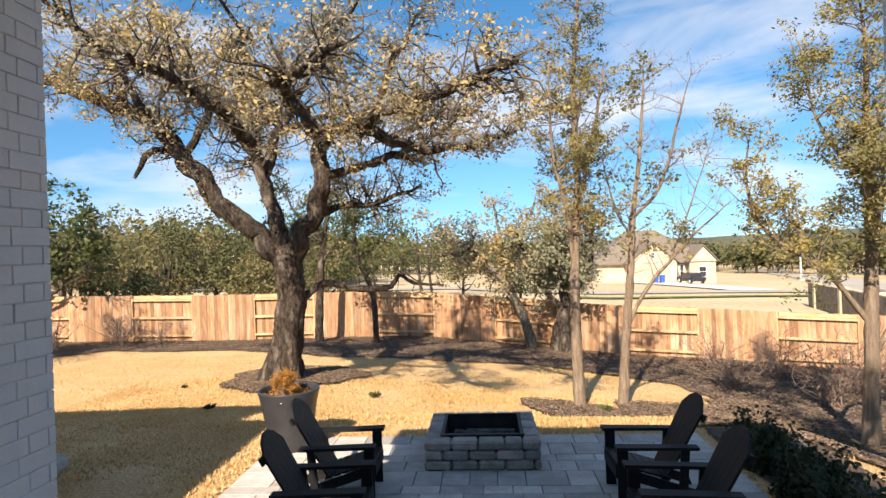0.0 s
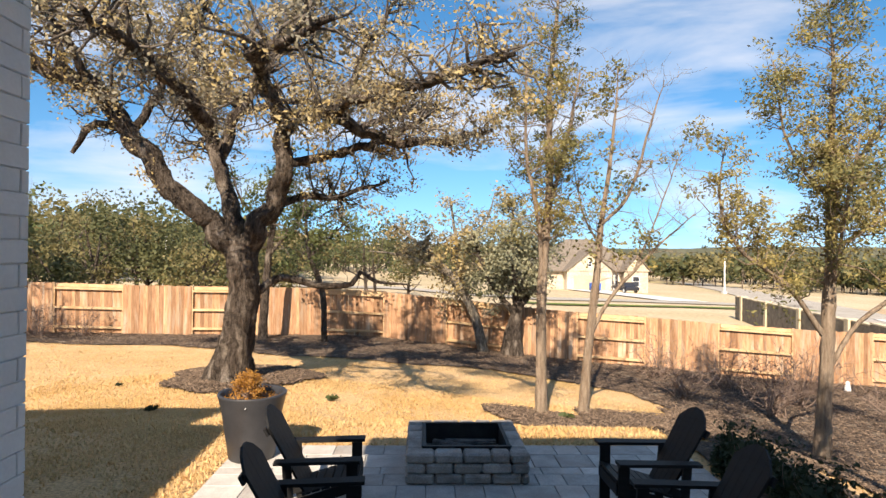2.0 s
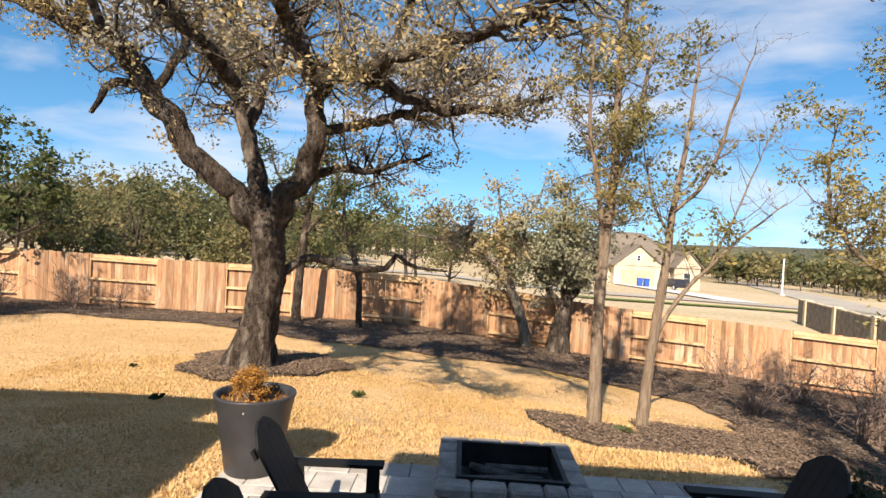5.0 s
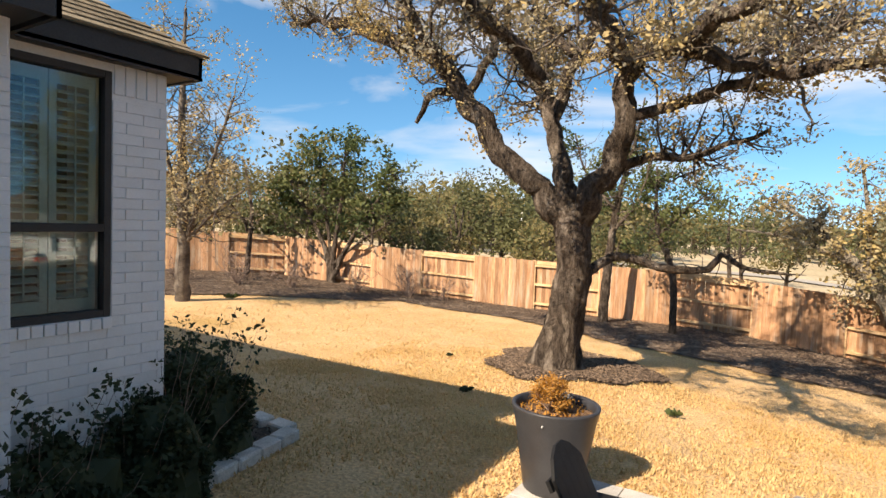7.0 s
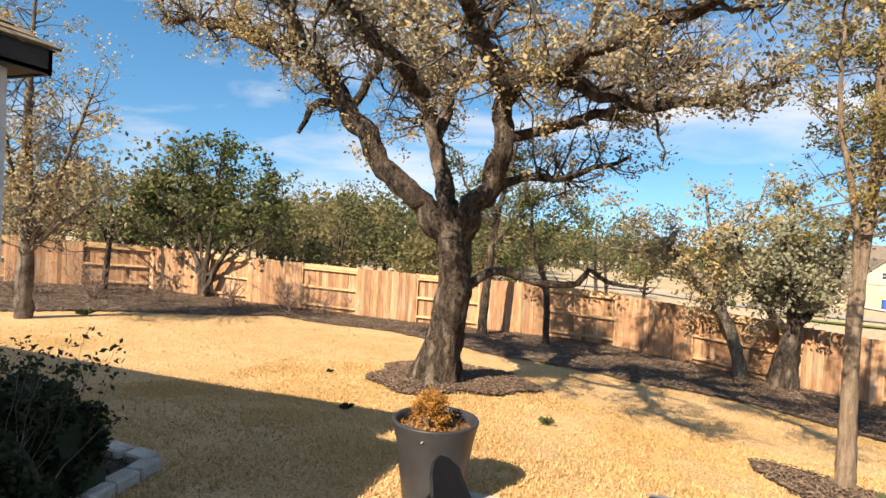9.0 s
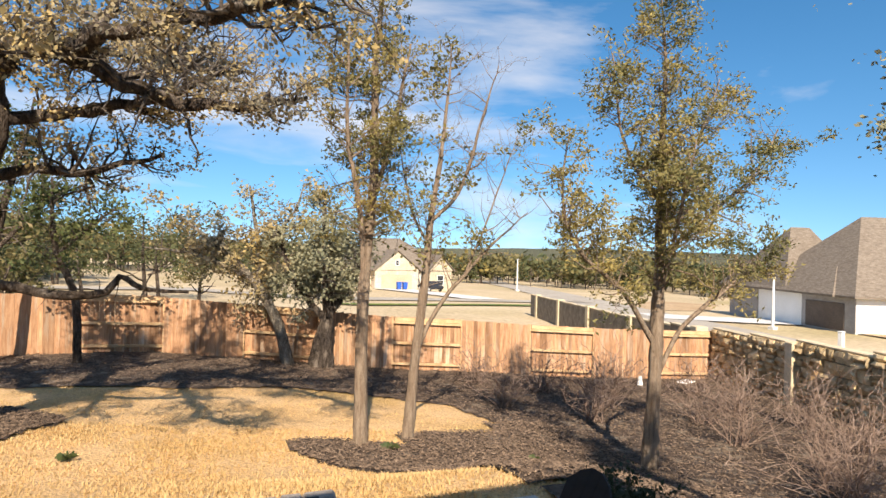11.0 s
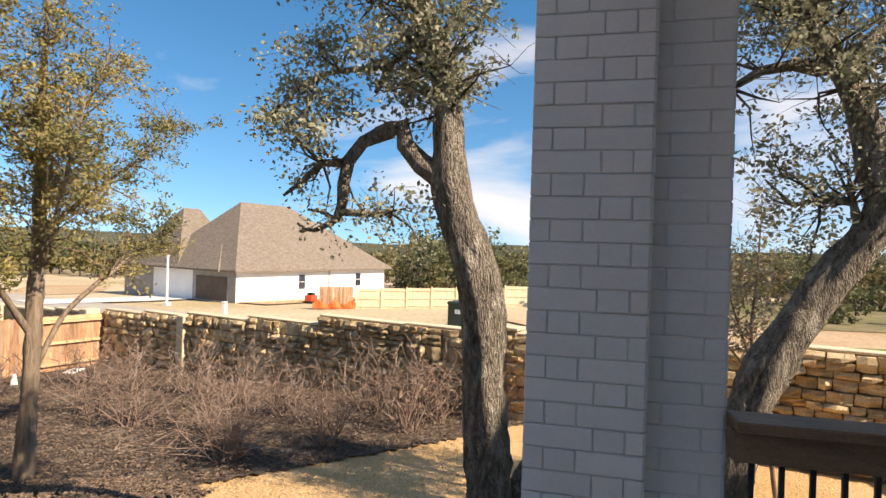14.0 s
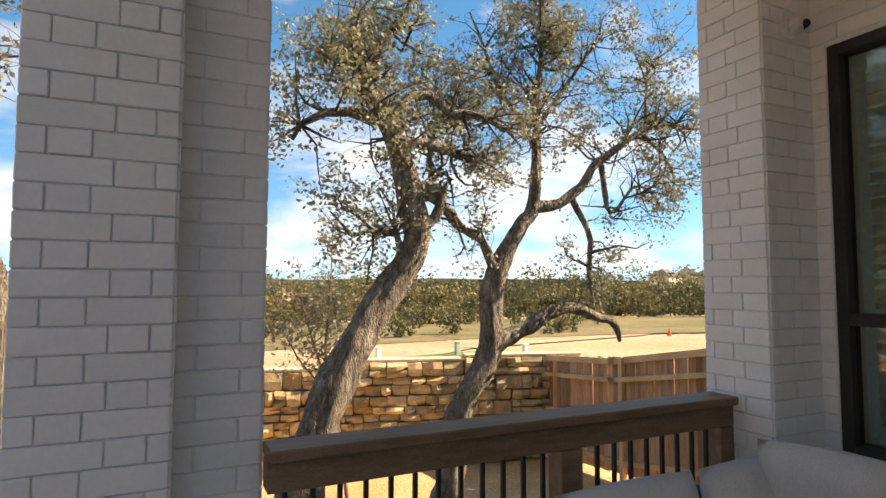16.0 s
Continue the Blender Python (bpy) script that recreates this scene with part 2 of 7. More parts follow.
M_STONE = surface("limestone", (0.44, 0.315, 0.175), (0.63, 0.49, 0.30), 3.2, 40, 0.9, 1.0, spec=0.2, c3=(0.48, 0.30, 0.135), vary=0.34, bump_dist=0.02)
M_STONEMORTAR = surface("wall_mortar", (0.19, 0.145, 0.098), (0.29, 0.225, 0.15), 6, 60, 0.95, 0.6, bump_dist=0.02)
M_CAP = surface("wall_cap", (0.56, 0.45, 0.29), (0.66, 0.55, 0.38), 3, 50, 0.9, 0.4, vary=0.08)
M_DECKWOOD = surface("stained_rail_wood", (0.16, 0.095, 0.055), (0.25, 0.16, 0.095), 3, 70, 0.55, 0.3, spec=0.35, stretch=(6, 1, 6), bump_dist=0.003)
M_PORCH = surface("porch_concrete", (0.50, 0.47, 0.43), (0.58, 0.55, 0.51), 2, 60, 0.8, 0.2)
M_CEIL = surface("porch_ceiling_paint", (0.80, 0.78, 0.75), (0.83, 0.81, 0.78), 1.5, 50, 0.8, 0.05)
M_CUSHION = surface("grey_cushion", (0.56, 0.55, 0.53), (0.64, 0.63, 0.61), 5, 300, 0.95, 0.4, spec=0.1, bump_dist=0.002)
M_SOFAFRAME = surface("dark_wicker", (0.05, 0.045, 0.042), (0.08, 0.072, 0.066), 20, 200, 0.7, 0.6)
M_BARK_OAK = surface("oak_bark", (0.05, 0.038, 0.03), (0.165, 0.13, 0.103), 9, 38, 0.95, 1.0, spec=0.1, stretch=(1.6, 1.6, 0.55), c3=(0.32, 0.262, 0.21), bump_dist=0.12, grain=0.35)
M_BARK_GREY = surface("grey_oak_bark", (0.17, 0.14, 0.112), (0.44, 0.38, 0.30), 14, 48, 0.95, 1.0, spec=0.1, stretch=(1.6, 1.6, 0.55), c3=(0.55, 0.49, 0.40), bump_dist=0.10, grain=0.35)
M_BARK_MID = surface("weathered_twig_bark", (0.055, 0.044, 0.037), (0.20, 0.17, 0.14), 3, 38, 0.95, 0.6, spec=0.1, bump_dist=0.03, grain=0.3)
M_BARK_JUN = surface("juniper_bark", (0.21, 0.15, 0.105), (0.36, 0.28, 0.205), 6, 50, 0.95, 0.9, spec=0.1, stretch=(3, 3, 0.4), bump_dist=0.03)
M_TWIG = surface("bare_twigs", (0.19, 0.13, 0.10), (0.30, 0.22, 0.175), 3, 40, 0.9, 0.2, spec=0.1)
L_OAK = leafy("oak_leaves", (0.29, 0.265, 0.20), (0.50, 0.37, 0.155), clump=0.5)
L_OAKGREEN = leafy("live_oak_leaves", (0.17, 0.178, 0.115), (0.37, 0.35, 0.22), clump=0.9)
L_JUN = leafy("juniper_leaves", (0.13, 0.145, 0.068), (0.37, 0.29, 0.10), clump=0.8)
L_CEDAR = leafy("cedar_leaves", (0.055, 0.085, 0.032), (0.15, 0.165, 0.062), clump=0.6)
L_HEDGE = leafy("hedge_leaves", (0.028, 0.041, 0.018), (0.062, 0.074, 0.034), clump=3)
L_DEAD = leafy("dead_boxwood", (0.36, 0.165, 0.030), (0.52, 0.27, 0.07), clump=6)
L_WOODS = leafy("far_woods", (0.11, 0.108, 0.042), (0.25, 0.205, 0.09), clump=0.09)
L_CEDARFAR = leafy("far_juniper_leaves", (0.06, 0.075, 0.034), (0.14, 0.14, 0.06), clump=0.12)
M_MEADOW = surface("rough_meadow", (0.14, 0.125, 0.06), (0.25, 0.20, 0.105), 0.12, 2.5, 0.95, 0.4, spec=0.1, c3=(0.14, 0.15, 0.05), bump_dist=0.1)
M_STEELPOLE = surface("pale_pole", (0.66, 0.65, 0.62), (0.74, 0.73, 0.70), 1, 20, 0.6, 0.05)


def flat(name, c, rough=0.6, metal=0.0):
    return surface(name, tuple(v * 0.93 for v in c), tuple(min(1, v * 1.07) for v in c), 3, 40, rough, 0.06, metal)


# ---------- mesh tools ----------
def obj(name, verts, faces, material, parent=None, label="", smooth=False):
    me = bpy.data.meshes.new(name)
    me.from_pydata([tuple(v) for v in verts], [], [tuple(f) for f in faces])
    me.update()
    if material:
        me.materials.append(material)
    if smooth:
        me.shade_smooth()
    o = new(name, me)
    if parent is not None:
        o.parent = parent
    if label:
        o["label"] = label
    return o


def part(name, bm, material, parent=None, label="", smooth=False):
    me = bpy.data.meshes.new(name)
    bm.to_mesh(me)
    bm.free()
    me.materials.append(material)
    if smooth:
        me.shade_smooth()
    o = new(name, me)
    if parent is not None:
        o.parent = parent
    if label:
        o["label"] = label
    return o


def shared(name, me, parent, m):
    o = new(name, me)
    o.parent = parent
    o.matrix_basis = m
    return o


def empty(name, m, label, category, group="", kind=""):
    o = new(name)
    o.empty_display_size = 0.1
    o.matrix_basis = m
    return tagged(o, label, category, group, kind)


def box(bm, x0, x1, y0, y1, z0, z1, bevel=0.0, m=None):
    vs = [bm.verts.new((x, y, z)) for z in (z0, z1) for x, y in ((x0, y0), (x1, y0), (x1, y1), (x0, y1))]
    fs = [bm.faces.new([vs[i] for i in f]) for f in ((3, 2, 1, 0), (4, 5, 6, 7), (0, 1, 5, 4), (1, 2, 6, 5), (2, 3, 7, 6), (3, 0, 4, 7))]
    if bevel:
        es = list({e for f in fs for e in f.edges})
        r = bmesh.ops.bevel(bm, geom=es, offset=bevel, segments=1, affect='EDGES', profile=0.5)
        vs = list({v for f in r["faces"] for v in f.verts} | {v for v in vs if v.is_valid})
    if m is not None:
        bmesh.ops.transform(bm, matrix=m, verts=vs)
    return vs


def boxed(name, dims, material, parent=None, bevel=0.0, label="", m=None):
    bm = bmesh.new()
    box(bm, *dims, bevel=bevel, m=m)
    return part(name, bm, material, parent, label)


def box_mesh(name, dims, material, bevel=0.0, jitter=0.0, seed=0):
    bm = bmesh.new()
    box(bm, *dims, bevel=bevel)
    if jitter:
        rr = random.Random(seed)
        for v in bm.verts:
            v.co += Vector((rr.uniform(-1, 1), rr.uniform(-1, 1), rr.uniform(-1, 1))) * jitter
    me = bpy.data.meshes.new(name)
    bm.to_mesh(me)
    bm.free()
    me.materials.append(material)
    return me


def spline(pts, step):
    """Points along a smooth curve through pts (x, y, z, radius)."""
    p = [np.array(q, float) for q in pts]
    p = [2 * p[0] - p[1]] + p + [2 * p[-1] - p[-2]]
    out = []
    for a, b, c, d in zip(p, p[1:], p[2:], p[3:]):
        n = max(1, int(np.linalg.norm((c - b)[:3]) / step))
        for i in range(n):
            t = i / n
            out.append(0.5 * (2 * b + (c - a) * t + (2 * a - 5 * b + 4 * c - d) * t * t + (3 * b - a - 3 * c + d) * t ** 3))
    out.append(p[-2])
    return out


def tube(V, F, pts, sides, rough=0.0, rng=None, ridge=0.0):
    """Appends a tapered tube along pts (x, y, z, r) to the lists V and F; ridge: depth of lengthwise furrows."""
    n = len(pts)
    if n < 2:
        return
    c = np.array([q[:3] for q in pts])
    r = np.array([max(0.002, q[3]) for q in pts])
    tan = np.gradient(c, axis=0)
    tan /= np.linalg.norm(tan, axis=1)[:, None] + 1e-9
    up = np.array([0.0, 0, 1.0]) if abs(tan[0][2]) < 0.9 else np.array([1.0, 0, 0])
    base = len(V)
    ang = np.arange(sides) * 2 * math.pi / sides
    for i in range(n):
        s = np.cross(tan[i], up)
        s /= np.linalg.norm(s) + 1e-9
        u = np.cross(s, tan[i])
        up = u
        for a in ang:
            k = r[i] * (1 + (rng.uniform(-rough, rough) if rough else 0))
            if ridge:
                k *= 1 + ridge * noise.noise((math.cos(a) * 2.6, math.sin(a) * 2.6, i * 0.16)) + 0.5 * ridge * noise.noise((math.cos(a) * 6, math.sin(a) * 6, i * 0.35))
            V.append(c[i] + k * (math.cos(a) * s + math.sin(a) * u))
    for i in range(n - 1):
        for j in range(sides):
            a, b = base + i * sides + j, base + i * sides + (j + 1) % sides
            F.append((a, b, b + sides, a + sides))
    F.append(tuple(base + (n - 1) * sides + j for j in range(sides)))


def ramp(a, b, v):
    t = min(1.0, max(0.0, (v - a) / (b - a)))
    return t * t * (3 - 2 * t)


def soft(v, w=1.0):
    return 0.5 * (v + math.sqrt(v * v + w * w))


def height(x, y):
    """The lie of the land: level at the patio, falling away to the back fence and to the stone wall."""
    zx = -0.09 * (soft(x + 3) - soft(x - 11)) - 0.03 * soft(x - 11)
    g = 1 - (1 - ramp(7.2, 10.5, y)) * (1 - ramp(3.3, 6.5, x))
    zy = -0.33 * ramp(7.15, 10, y) * (1 - ramp(5, 9, x) * 0.4) - 0.042 * (soft(y - 9) - soft(y - 24)) - 0.012 * soft(y - 24)
    zl = 0.03 * (soft(-x - 10, 3) - soft(-x - 40, 3))
    mound = 0.2 * math.exp(-((x + 4.05) ** 2 + (y - 11.5) ** 2) / 7.0)
    near = zx * g + zy + zl * ramp(6, 14, y) + mound
    far = ramp(110, 420, math.hypot(x, y))
    return max(near, -7.0 - 3 * far) + 0.0


def on_ground(x, y, lift=0.0):
    return Vector((x, y, height(x, y) + lift))


def sheet(name, inside, x0, x1, y0, y1, step, lift, material, wobble=0.0, kind="structure", label=""):
    """A patch of ground cover that follows the land where inside(x, y) holds."""
    xs = np.arange(x0, x1 + step / 2, step)
    ys = np.arange(y0, y1 + step / 2, step)
    ids, V, F = {}, [], []
    for i, x in enumerate(xs[:-1]):
        for j, y in enumerate(ys[:-1]):
            if inside(x + step / 2, y + step / 2):
                q = []
                for a, b in ((i, j), (i + 1, j), (i + 1, j + 1), (i, j + 1)):
                    if (a, b) not in ids:
                        ids[(a, b)] = len(V)
                        px, py = xs[a], ys[b]
                        V.append((px, py, height(px, py) + lift + wobble * noise.noise((px * 3, py * 3, 1.0))))
                    q.append(ids[(a, b)])
                F.append(q)
    o = obj(name, V, F, material, smooth=True)
    return tagged(o, label or name.replace("_", " ") + " lying on the yard", name.split("_")[-1], kind=kind)


# ---------- the land ----------
def spread(lo, hi, step, reach, grow):
    mid = list(np.arange(lo, hi + step / 2, step))
    a, s = [], step
    p = hi
    while p < reach:
        s *= grow
        p += s
        a.append(p)
    b, s = [], step
    p = lo
    while p > -reach:
        s *= grow
        p -= s
        b.append(p)
    return b[::-1] + mid + a


gx, gy = spread(-26, 22, 0.5, 1500, 1.16), spread(-14, 28, 0.5, 1500, 1.16)
GV = [(x, y, height(x, y) - (0.06 if -2.55 < x < 2.9 and y < 6.8 else 0.0) + 0.012 * noise.noise((x * 1.3, y * 1.3, 0)) * (1 if y > 7.2 else 0)) for x in gx for y in gy]
GF = []
for i in range(len(gx) - 1):
    for j in range(len(gy) - 1):
        a = i * len(gy) + j
        GF.append((a, a + len(gy), a + len(gy) + 1, a + 1))
ground = obj("ground", GV, GF, M_GRASS, smooth=True)
tagged(ground, "dormant tan lawn and dry field falling away from the house", "ground", kind="structure")
ground.data.materials.append(M_FIELD)


def fence_y(x):
    return 20.2 + (x + 20.8) * 0.098 if x < -1.8 else 22.05 - (x + 1.8) * 0.213


def wall_x(y):
    return 17.2 - (18.0 - y) * 0.288


def in_lot(x, y):
    return y < fence_y(x) and x < wall_x(y) and x > -24


for f in ground.data.polygons:
    c = f.center
    if not in_lot(c.x, c.y):
        f.material_index = 1


def back_bed(x, y):
    if not in_lot(x, y) or x > wall_x(y) - 0.1 or y > fence_y(x) - 0.05:
        return False
    w = 0.35 * math.sin(x * 0.7) + 0.2 * math.sin(x * 1.9)
    if x < -13:
        edge = 17.6 + (x + 13) * 1.35
        return y > max(edge, 10.6) + w
    if x < 1.5:
        edge = 18.2 - 1.9 * ramp(-9, -4, x)
        return y > edge + w * 0.5
    if x < 5.2:
        edge = 16.4 - 1.5 * ramp(1.5, 5.2, x)
        return y > edge + w * 0.4
    edge = 14.6 - 2.5 * ramp(5.0, 6.0, x) if x < 6.0 else 12.1 - 5.2 * ramp(6.0, 6.5, x) - (x - 6.5) * 0.68
    return y > edge and y > 2.3 + 0.2 * w


def island_bed(x, y):
    """The bed round the two slim trees, running on to the hedge beside the patio."""
    if x < 0.95 or x > 6.7:
        return False
    mid = 11.3 - 0.55 * (x - 1.0)
    half = 1.05 * math.sqrt(max(0, 1 - ((x - 3.0) / 2.1) ** 2)) if x < 3.0 else 1.05 + (x - 3.0) * 0.75
    top = 12.0 + 0.12 * (x - 2)
    if x > 3.0:
        return 7.1 - (x - 3.0) * 0.2 < y < top and y < 12.3 or (x > 5.2 and y < 13.0 and y > 6.3)
    return mid - half < y < min(mid + half, top)


def oak_ring(x, y):
    a = math.atan2(y - 12.15, x + 4.2)
    r = 1.55 + 0.16 * math.sin(3 * a + 1) + 0.1 * math.sin(7 * a)
    return math.hypot((x + 4.2) / 0.98, (y - 12.2) / 1.1) < r


def side_bed(x, y):
    return 2.98 < x < 4.6 and 2.2 < y < 7.0


def wing_bed(x, y):
    return -6.0 < x < -4.5 - (y - 3.3) * 0.19 and 2.2 < y < 5.85


beds = []
for nm, fn, ext, st, lb in (("mulch_bed_back", back_bed, (-24, 17.5, 2, 23), 0.13, "dark shredded mulch bed along the back fence and stone wall"),
                            ("mulch_bed_island", island_bed, (0.8, 6.8, 6, 13.2), 0.12, "brown mulch island round two slim trees"),
                            ("mulch_bed_oak", oak_ring, (-6.2, -2.2, 10, 14.2), 0.1, "dark mulch ring round the oak's foot"),
                            ("mulch_bed_hedge", side_bed, (2.9, 4.7, 2, 7.2), 0.15, "shaded mulch strip under the clipped hedge"),
                            ("mulch_bed_wing", wing_bed, (-6.2, -4, 2, 6), 0.15, "shaded soil of the planting bed at the house wall")):
    b = sheet(nm, fn, *ext, st, 0.03, M_MULCH, 0.03, label=lb)
    b["category"] = "mulch bed"
    beds.append((fn, ext))


def chips():
    rr = random.Random(5)
    V, F = [], []
    want = {0: 44000, 1: 14000, 2: 6000, 3: 300, 4: 500}
    for k, (fn, e) in enumerate(beds):
        n = 0
        while n < want[k]:
            x, y = rr.uniform(e[0], e[1]), rr.uniform(e[2], e[3])
            if not fn(x, y):
                n += 0.02
                continue
            if k == 0 and rr.random() < 0.45 and x < 0:
                continue
            n += 1
            a, t, l, w = rr.uniform(0, 6.3), rr.uniform(-0.4, 0.4), rr.uniform(0.014, 0.042), rr.uniform(0.005, 0.012)
            z = height(x, y) + 0.045 + rr.uniform(0, 0.02)
            dx, dy, dz = math.cos(a) * l, math.sin(a) * l, math.sin(t) * l
            px, py = -math.sin(a) * w, math.cos(a) * w
            i = len(V)
            V += [(x - dx - px, y - dy - py, z - dz), (x + dx - px, y + dy - py, z + dz), (x + dx + px, y + dy + py, z + dz + 0.006), (x - dx + px, y - dy + py, z - dz + 0.006), (x, y, z + 0.018)]
            F += [(i, i + 1, i + 4), (i + 1, i + 2, i + 4), (i + 2, i + 3, i + 4), (i + 3, i, i + 4)]
    return tagged(obj("mulch_chips", V, F, M_CHIP), "loose shredded bark chips strewn over the beds", "mulch", kind="stuff")


chips()


def lawn(x, y):
    if not in_lot(x, y) or y < 2.3:
        return False
    if -2.6 < x < 2.95 and y < 6.86:
        return False
    return not any(fn(x, y) for fn, e in beds)


def blades():
    """Short dormant turf, thickest where it lies near the patio."""
    rr = random.Random(9)
    V, F = [], []
    n = 0
    while n < 90000:
        if rr.random() < 0.6:
            x, y = rr.uniform(-8, 4), rr.uniform(4.5, 12.5)
        else:
            x, y = rr.uniform(-15, 12), rr.uniform(3, 18)
        n += 1
        if not lawn(x, y) or (x < -4.2 and y < 4.7):
            continue
        if noise.noise((x * 0.9, y * 0.9, 3)) < rr.uniform(-0.7, 0.25):
            continue
        z = height(x, y)
        for k in range(2):
            a, h, w, t = rr.uniform(0, 6.3), rr.uniform(0.02, 0.05), rr.uniform(0.006, 0.014), rr.uniform(0.2, 1.0)
            bx, by = x + rr.uniform(-0.03, 0.03), y + rr.uniform(-0.03, 0.03)
            i = len(V)
            V += [(bx - math.sin(a) * w, by + math.cos(a) * w, z - 0.004), (bx + math.sin(a) * w, by - math.cos(a) * w, z - 0.004), (bx + math.cos(a) * h * t, by + math.sin(a) * h * t, z + h)]
            F.append((i, i + 1, i + 2))
    return tagged(obj("lawn_grass", V, F, M_BLADE), "short straw-coloured dormant lawn grass", "grass", kind="stuff")


blades()


def weeds():
    rr = random.Random(3)
    for x, y, s in ((-2.0, 10.5, 0.16), (2.6, 11.1, 0.2), (-4.6, 8.9, 0.14), (-6.3, 11.2, 0.1), (5.0, 10.4, 0.14), (-15.5, 13.2, 0.3)):
        V, F = [], []
        for k in range(40):
            a, l, h = rr.uniform(0, 6.3), rr.uniform(0.4, 1) * s, rr.uniform(0.2, 0.7) * s
            i = len(V)
            V += [(-math.sin(a) * 0.012, math.cos(a) * 0.012, 0), (math.sin(a) * 0.012, -math.cos(a) * 0.012, 0), (math.cos(a) * l * 0.6 + math.sin(a) * 0.02, math.sin(a) * l * 0.6 - math.cos(a) * 0.02, h), (math.cos(a) * l, math.sin(a) * l, h * 0.7)]
            F += [(i, i + 1, i + 2), (i, i + 2, i + 3)]
        o = obj("weed", V, F, L_CEDAR if s > 0.15 or x > 4 else L_HEDGE)
        o.matrix_basis = Matrix.Translation(on_ground(x, y, 0.02))
        tagged(o, "small green weed tuft in the dry lawn", "weed", "weeds")


weeds()

# ---------- patio ----------
patio = boxed("patio", (-2.57, 2.92, 2.1, 6.85, -0.14, -0.028), M_JOINT)
tagged(patio, "patio of grey stone-look pavers flush with the lawn", "patio", kind="structure")
# ---------- porch and house ----------
FLOOR = 0.9
porch = boxed("porch_floor", (-4.52, 2.60, -1.6, 2.1, -0.3, FLOOR), M_PORCH, bevel=0.01)
tagged(porch, "raised concrete porch floor above the patio", "floor", kind="structure")
ceiling = boxed("ceiling", (-2.42, 2.56, -1.6, 1.95, 4.20, 4.28), M_CEIL)
tagged(ceiling, "plain painted porch ceiling", "ceiling", kind="structure")
# unseen strip, added to keep a patch of sun off pillar_1
ceiling_2 = boxed("ceiling_shade_strip", (-2.85, -2.424, -1.6, 0.7, 4.20, 4.28), M_CEIL)
tagged(ceiling_2, "unseen painted strip added beside the porch ceiling to shade the pillar", "ceiling", kind="structure")

BRICKS = {}


def brick_mesh(w, h, d=0.03):
    k = (round(w, 3), round(h, 3))
    if k not in BRICKS:
        BRICKS[k] = [box_mesh("brick", (0.002, w - 0.002, -d, 0.007, 0.0022, h - 0.0022), M_BRICK, 0.0035, 0.0012, s) for s in range(3)]
    return BRICKS[k]


COURSE = 0.0826


def brick_face(parent, ox, oy, ux, uy, length, z0, z1, rows, rng, base, holes=(), soldier=0):
    """Courses of brick over one face: (ox, oy) its foot at one end, (ux, uy) the way along it, outward to its right. rows: piece lengths that repeat."""
    rot = Matrix(((ux, uy, 0, 0), (uy, -ux, 0, 0), (0, 0, 1, 0), (0, 0, 0, 1)))
    n = int(round((z1 - z0) / COURSE))
    count = 0
    for c in range(n):
        z = z0 + c * COURSE
        pieces = rows[c % len(rows)]
        s, k = 0.0, 0
        while s < length - 0.012:
            w = min(pieces[k % len(pieces)], length - s)
            k += 1
            if length - s - w < 0.03:
                w = length - s
            lo, hi = s, s + w
            for a, b, za, zb in holes:
                if za - 0.02 < z + COURSE / 2 < zb + 0.02:
                    if lo >= a - 0.01 and hi <= b + 0.01:
                        lo = hi
                    elif lo < a < hi:
                        hi = a
                    elif lo < b < hi:
                        lo = b
            if hi - lo > 0.025:
                out = 0.0012 * rng.uniform(-1, 1)
                m = Matrix.Translation((ox + ux * lo + uy * out, oy + uy * lo - ux * out, z)) @ rot
                me = rng.choice(brick_mesh(hi - lo, COURSE))
                o = shared("brick", me, parent, base @ m)
                count += 1
            s += w
    return count


def pillar(name, x0, x1, y0, y1, faces, label, flip=False):
    rng = random.Random(hash_name(name))
    core = boxed(name, (x0 + 0.004, x1 - 0.004, y0 + 0.004, y1 - 0.004, FLOOR - 1.0, 4.20), M_MORTAR)
    tagged(core, label, "pillar", kind="structure")
    a = [[0.059, 0.11, 0.249], [0.227, 0.114, 0.077]]
    if flip:
        a = [r[::-1] for r in a]
    I = Matrix()
    zb = FLOOR + 0.0
    if "w" in faces:
        brick_face(core, x0, y1, 0, -1, y1 - y0, zb, 4.20, a, rng, I)
    if "s" in faces:
        brick_face(core, x0, y0, 1, 0, x1 - x0, zb, 4.20, [r[::-1] for r in a], rng, I)
    if "e" in faces:
        brick_face(core, x1, y0, 0, 1, y1 - y0, zb, 4.20, a, rng, I)
    if "n" in faces:
        brick_face(core, x1, y1, -1, 0, x1 - x0, zb, 4.20, a, rng, I)
    return core


def hash_name(s):
    return sum(ord(c) * (i + 3) for i, c in enumerate(s))


pillar("pillar_1", -2.12, -1.737, 1.34, 1.726, "se", "white-painted brick porch pillar, square")
pillar("pillar_2", 2.125, 2.543, 1.529, 1.9525, "ws", "white-painted brick porch pillar at the railing's end", True)
pillar("pillar_3", 1.938, 2.30, -1.3585, -0.99, "wn", "white-painted brick pillar against the house wall")

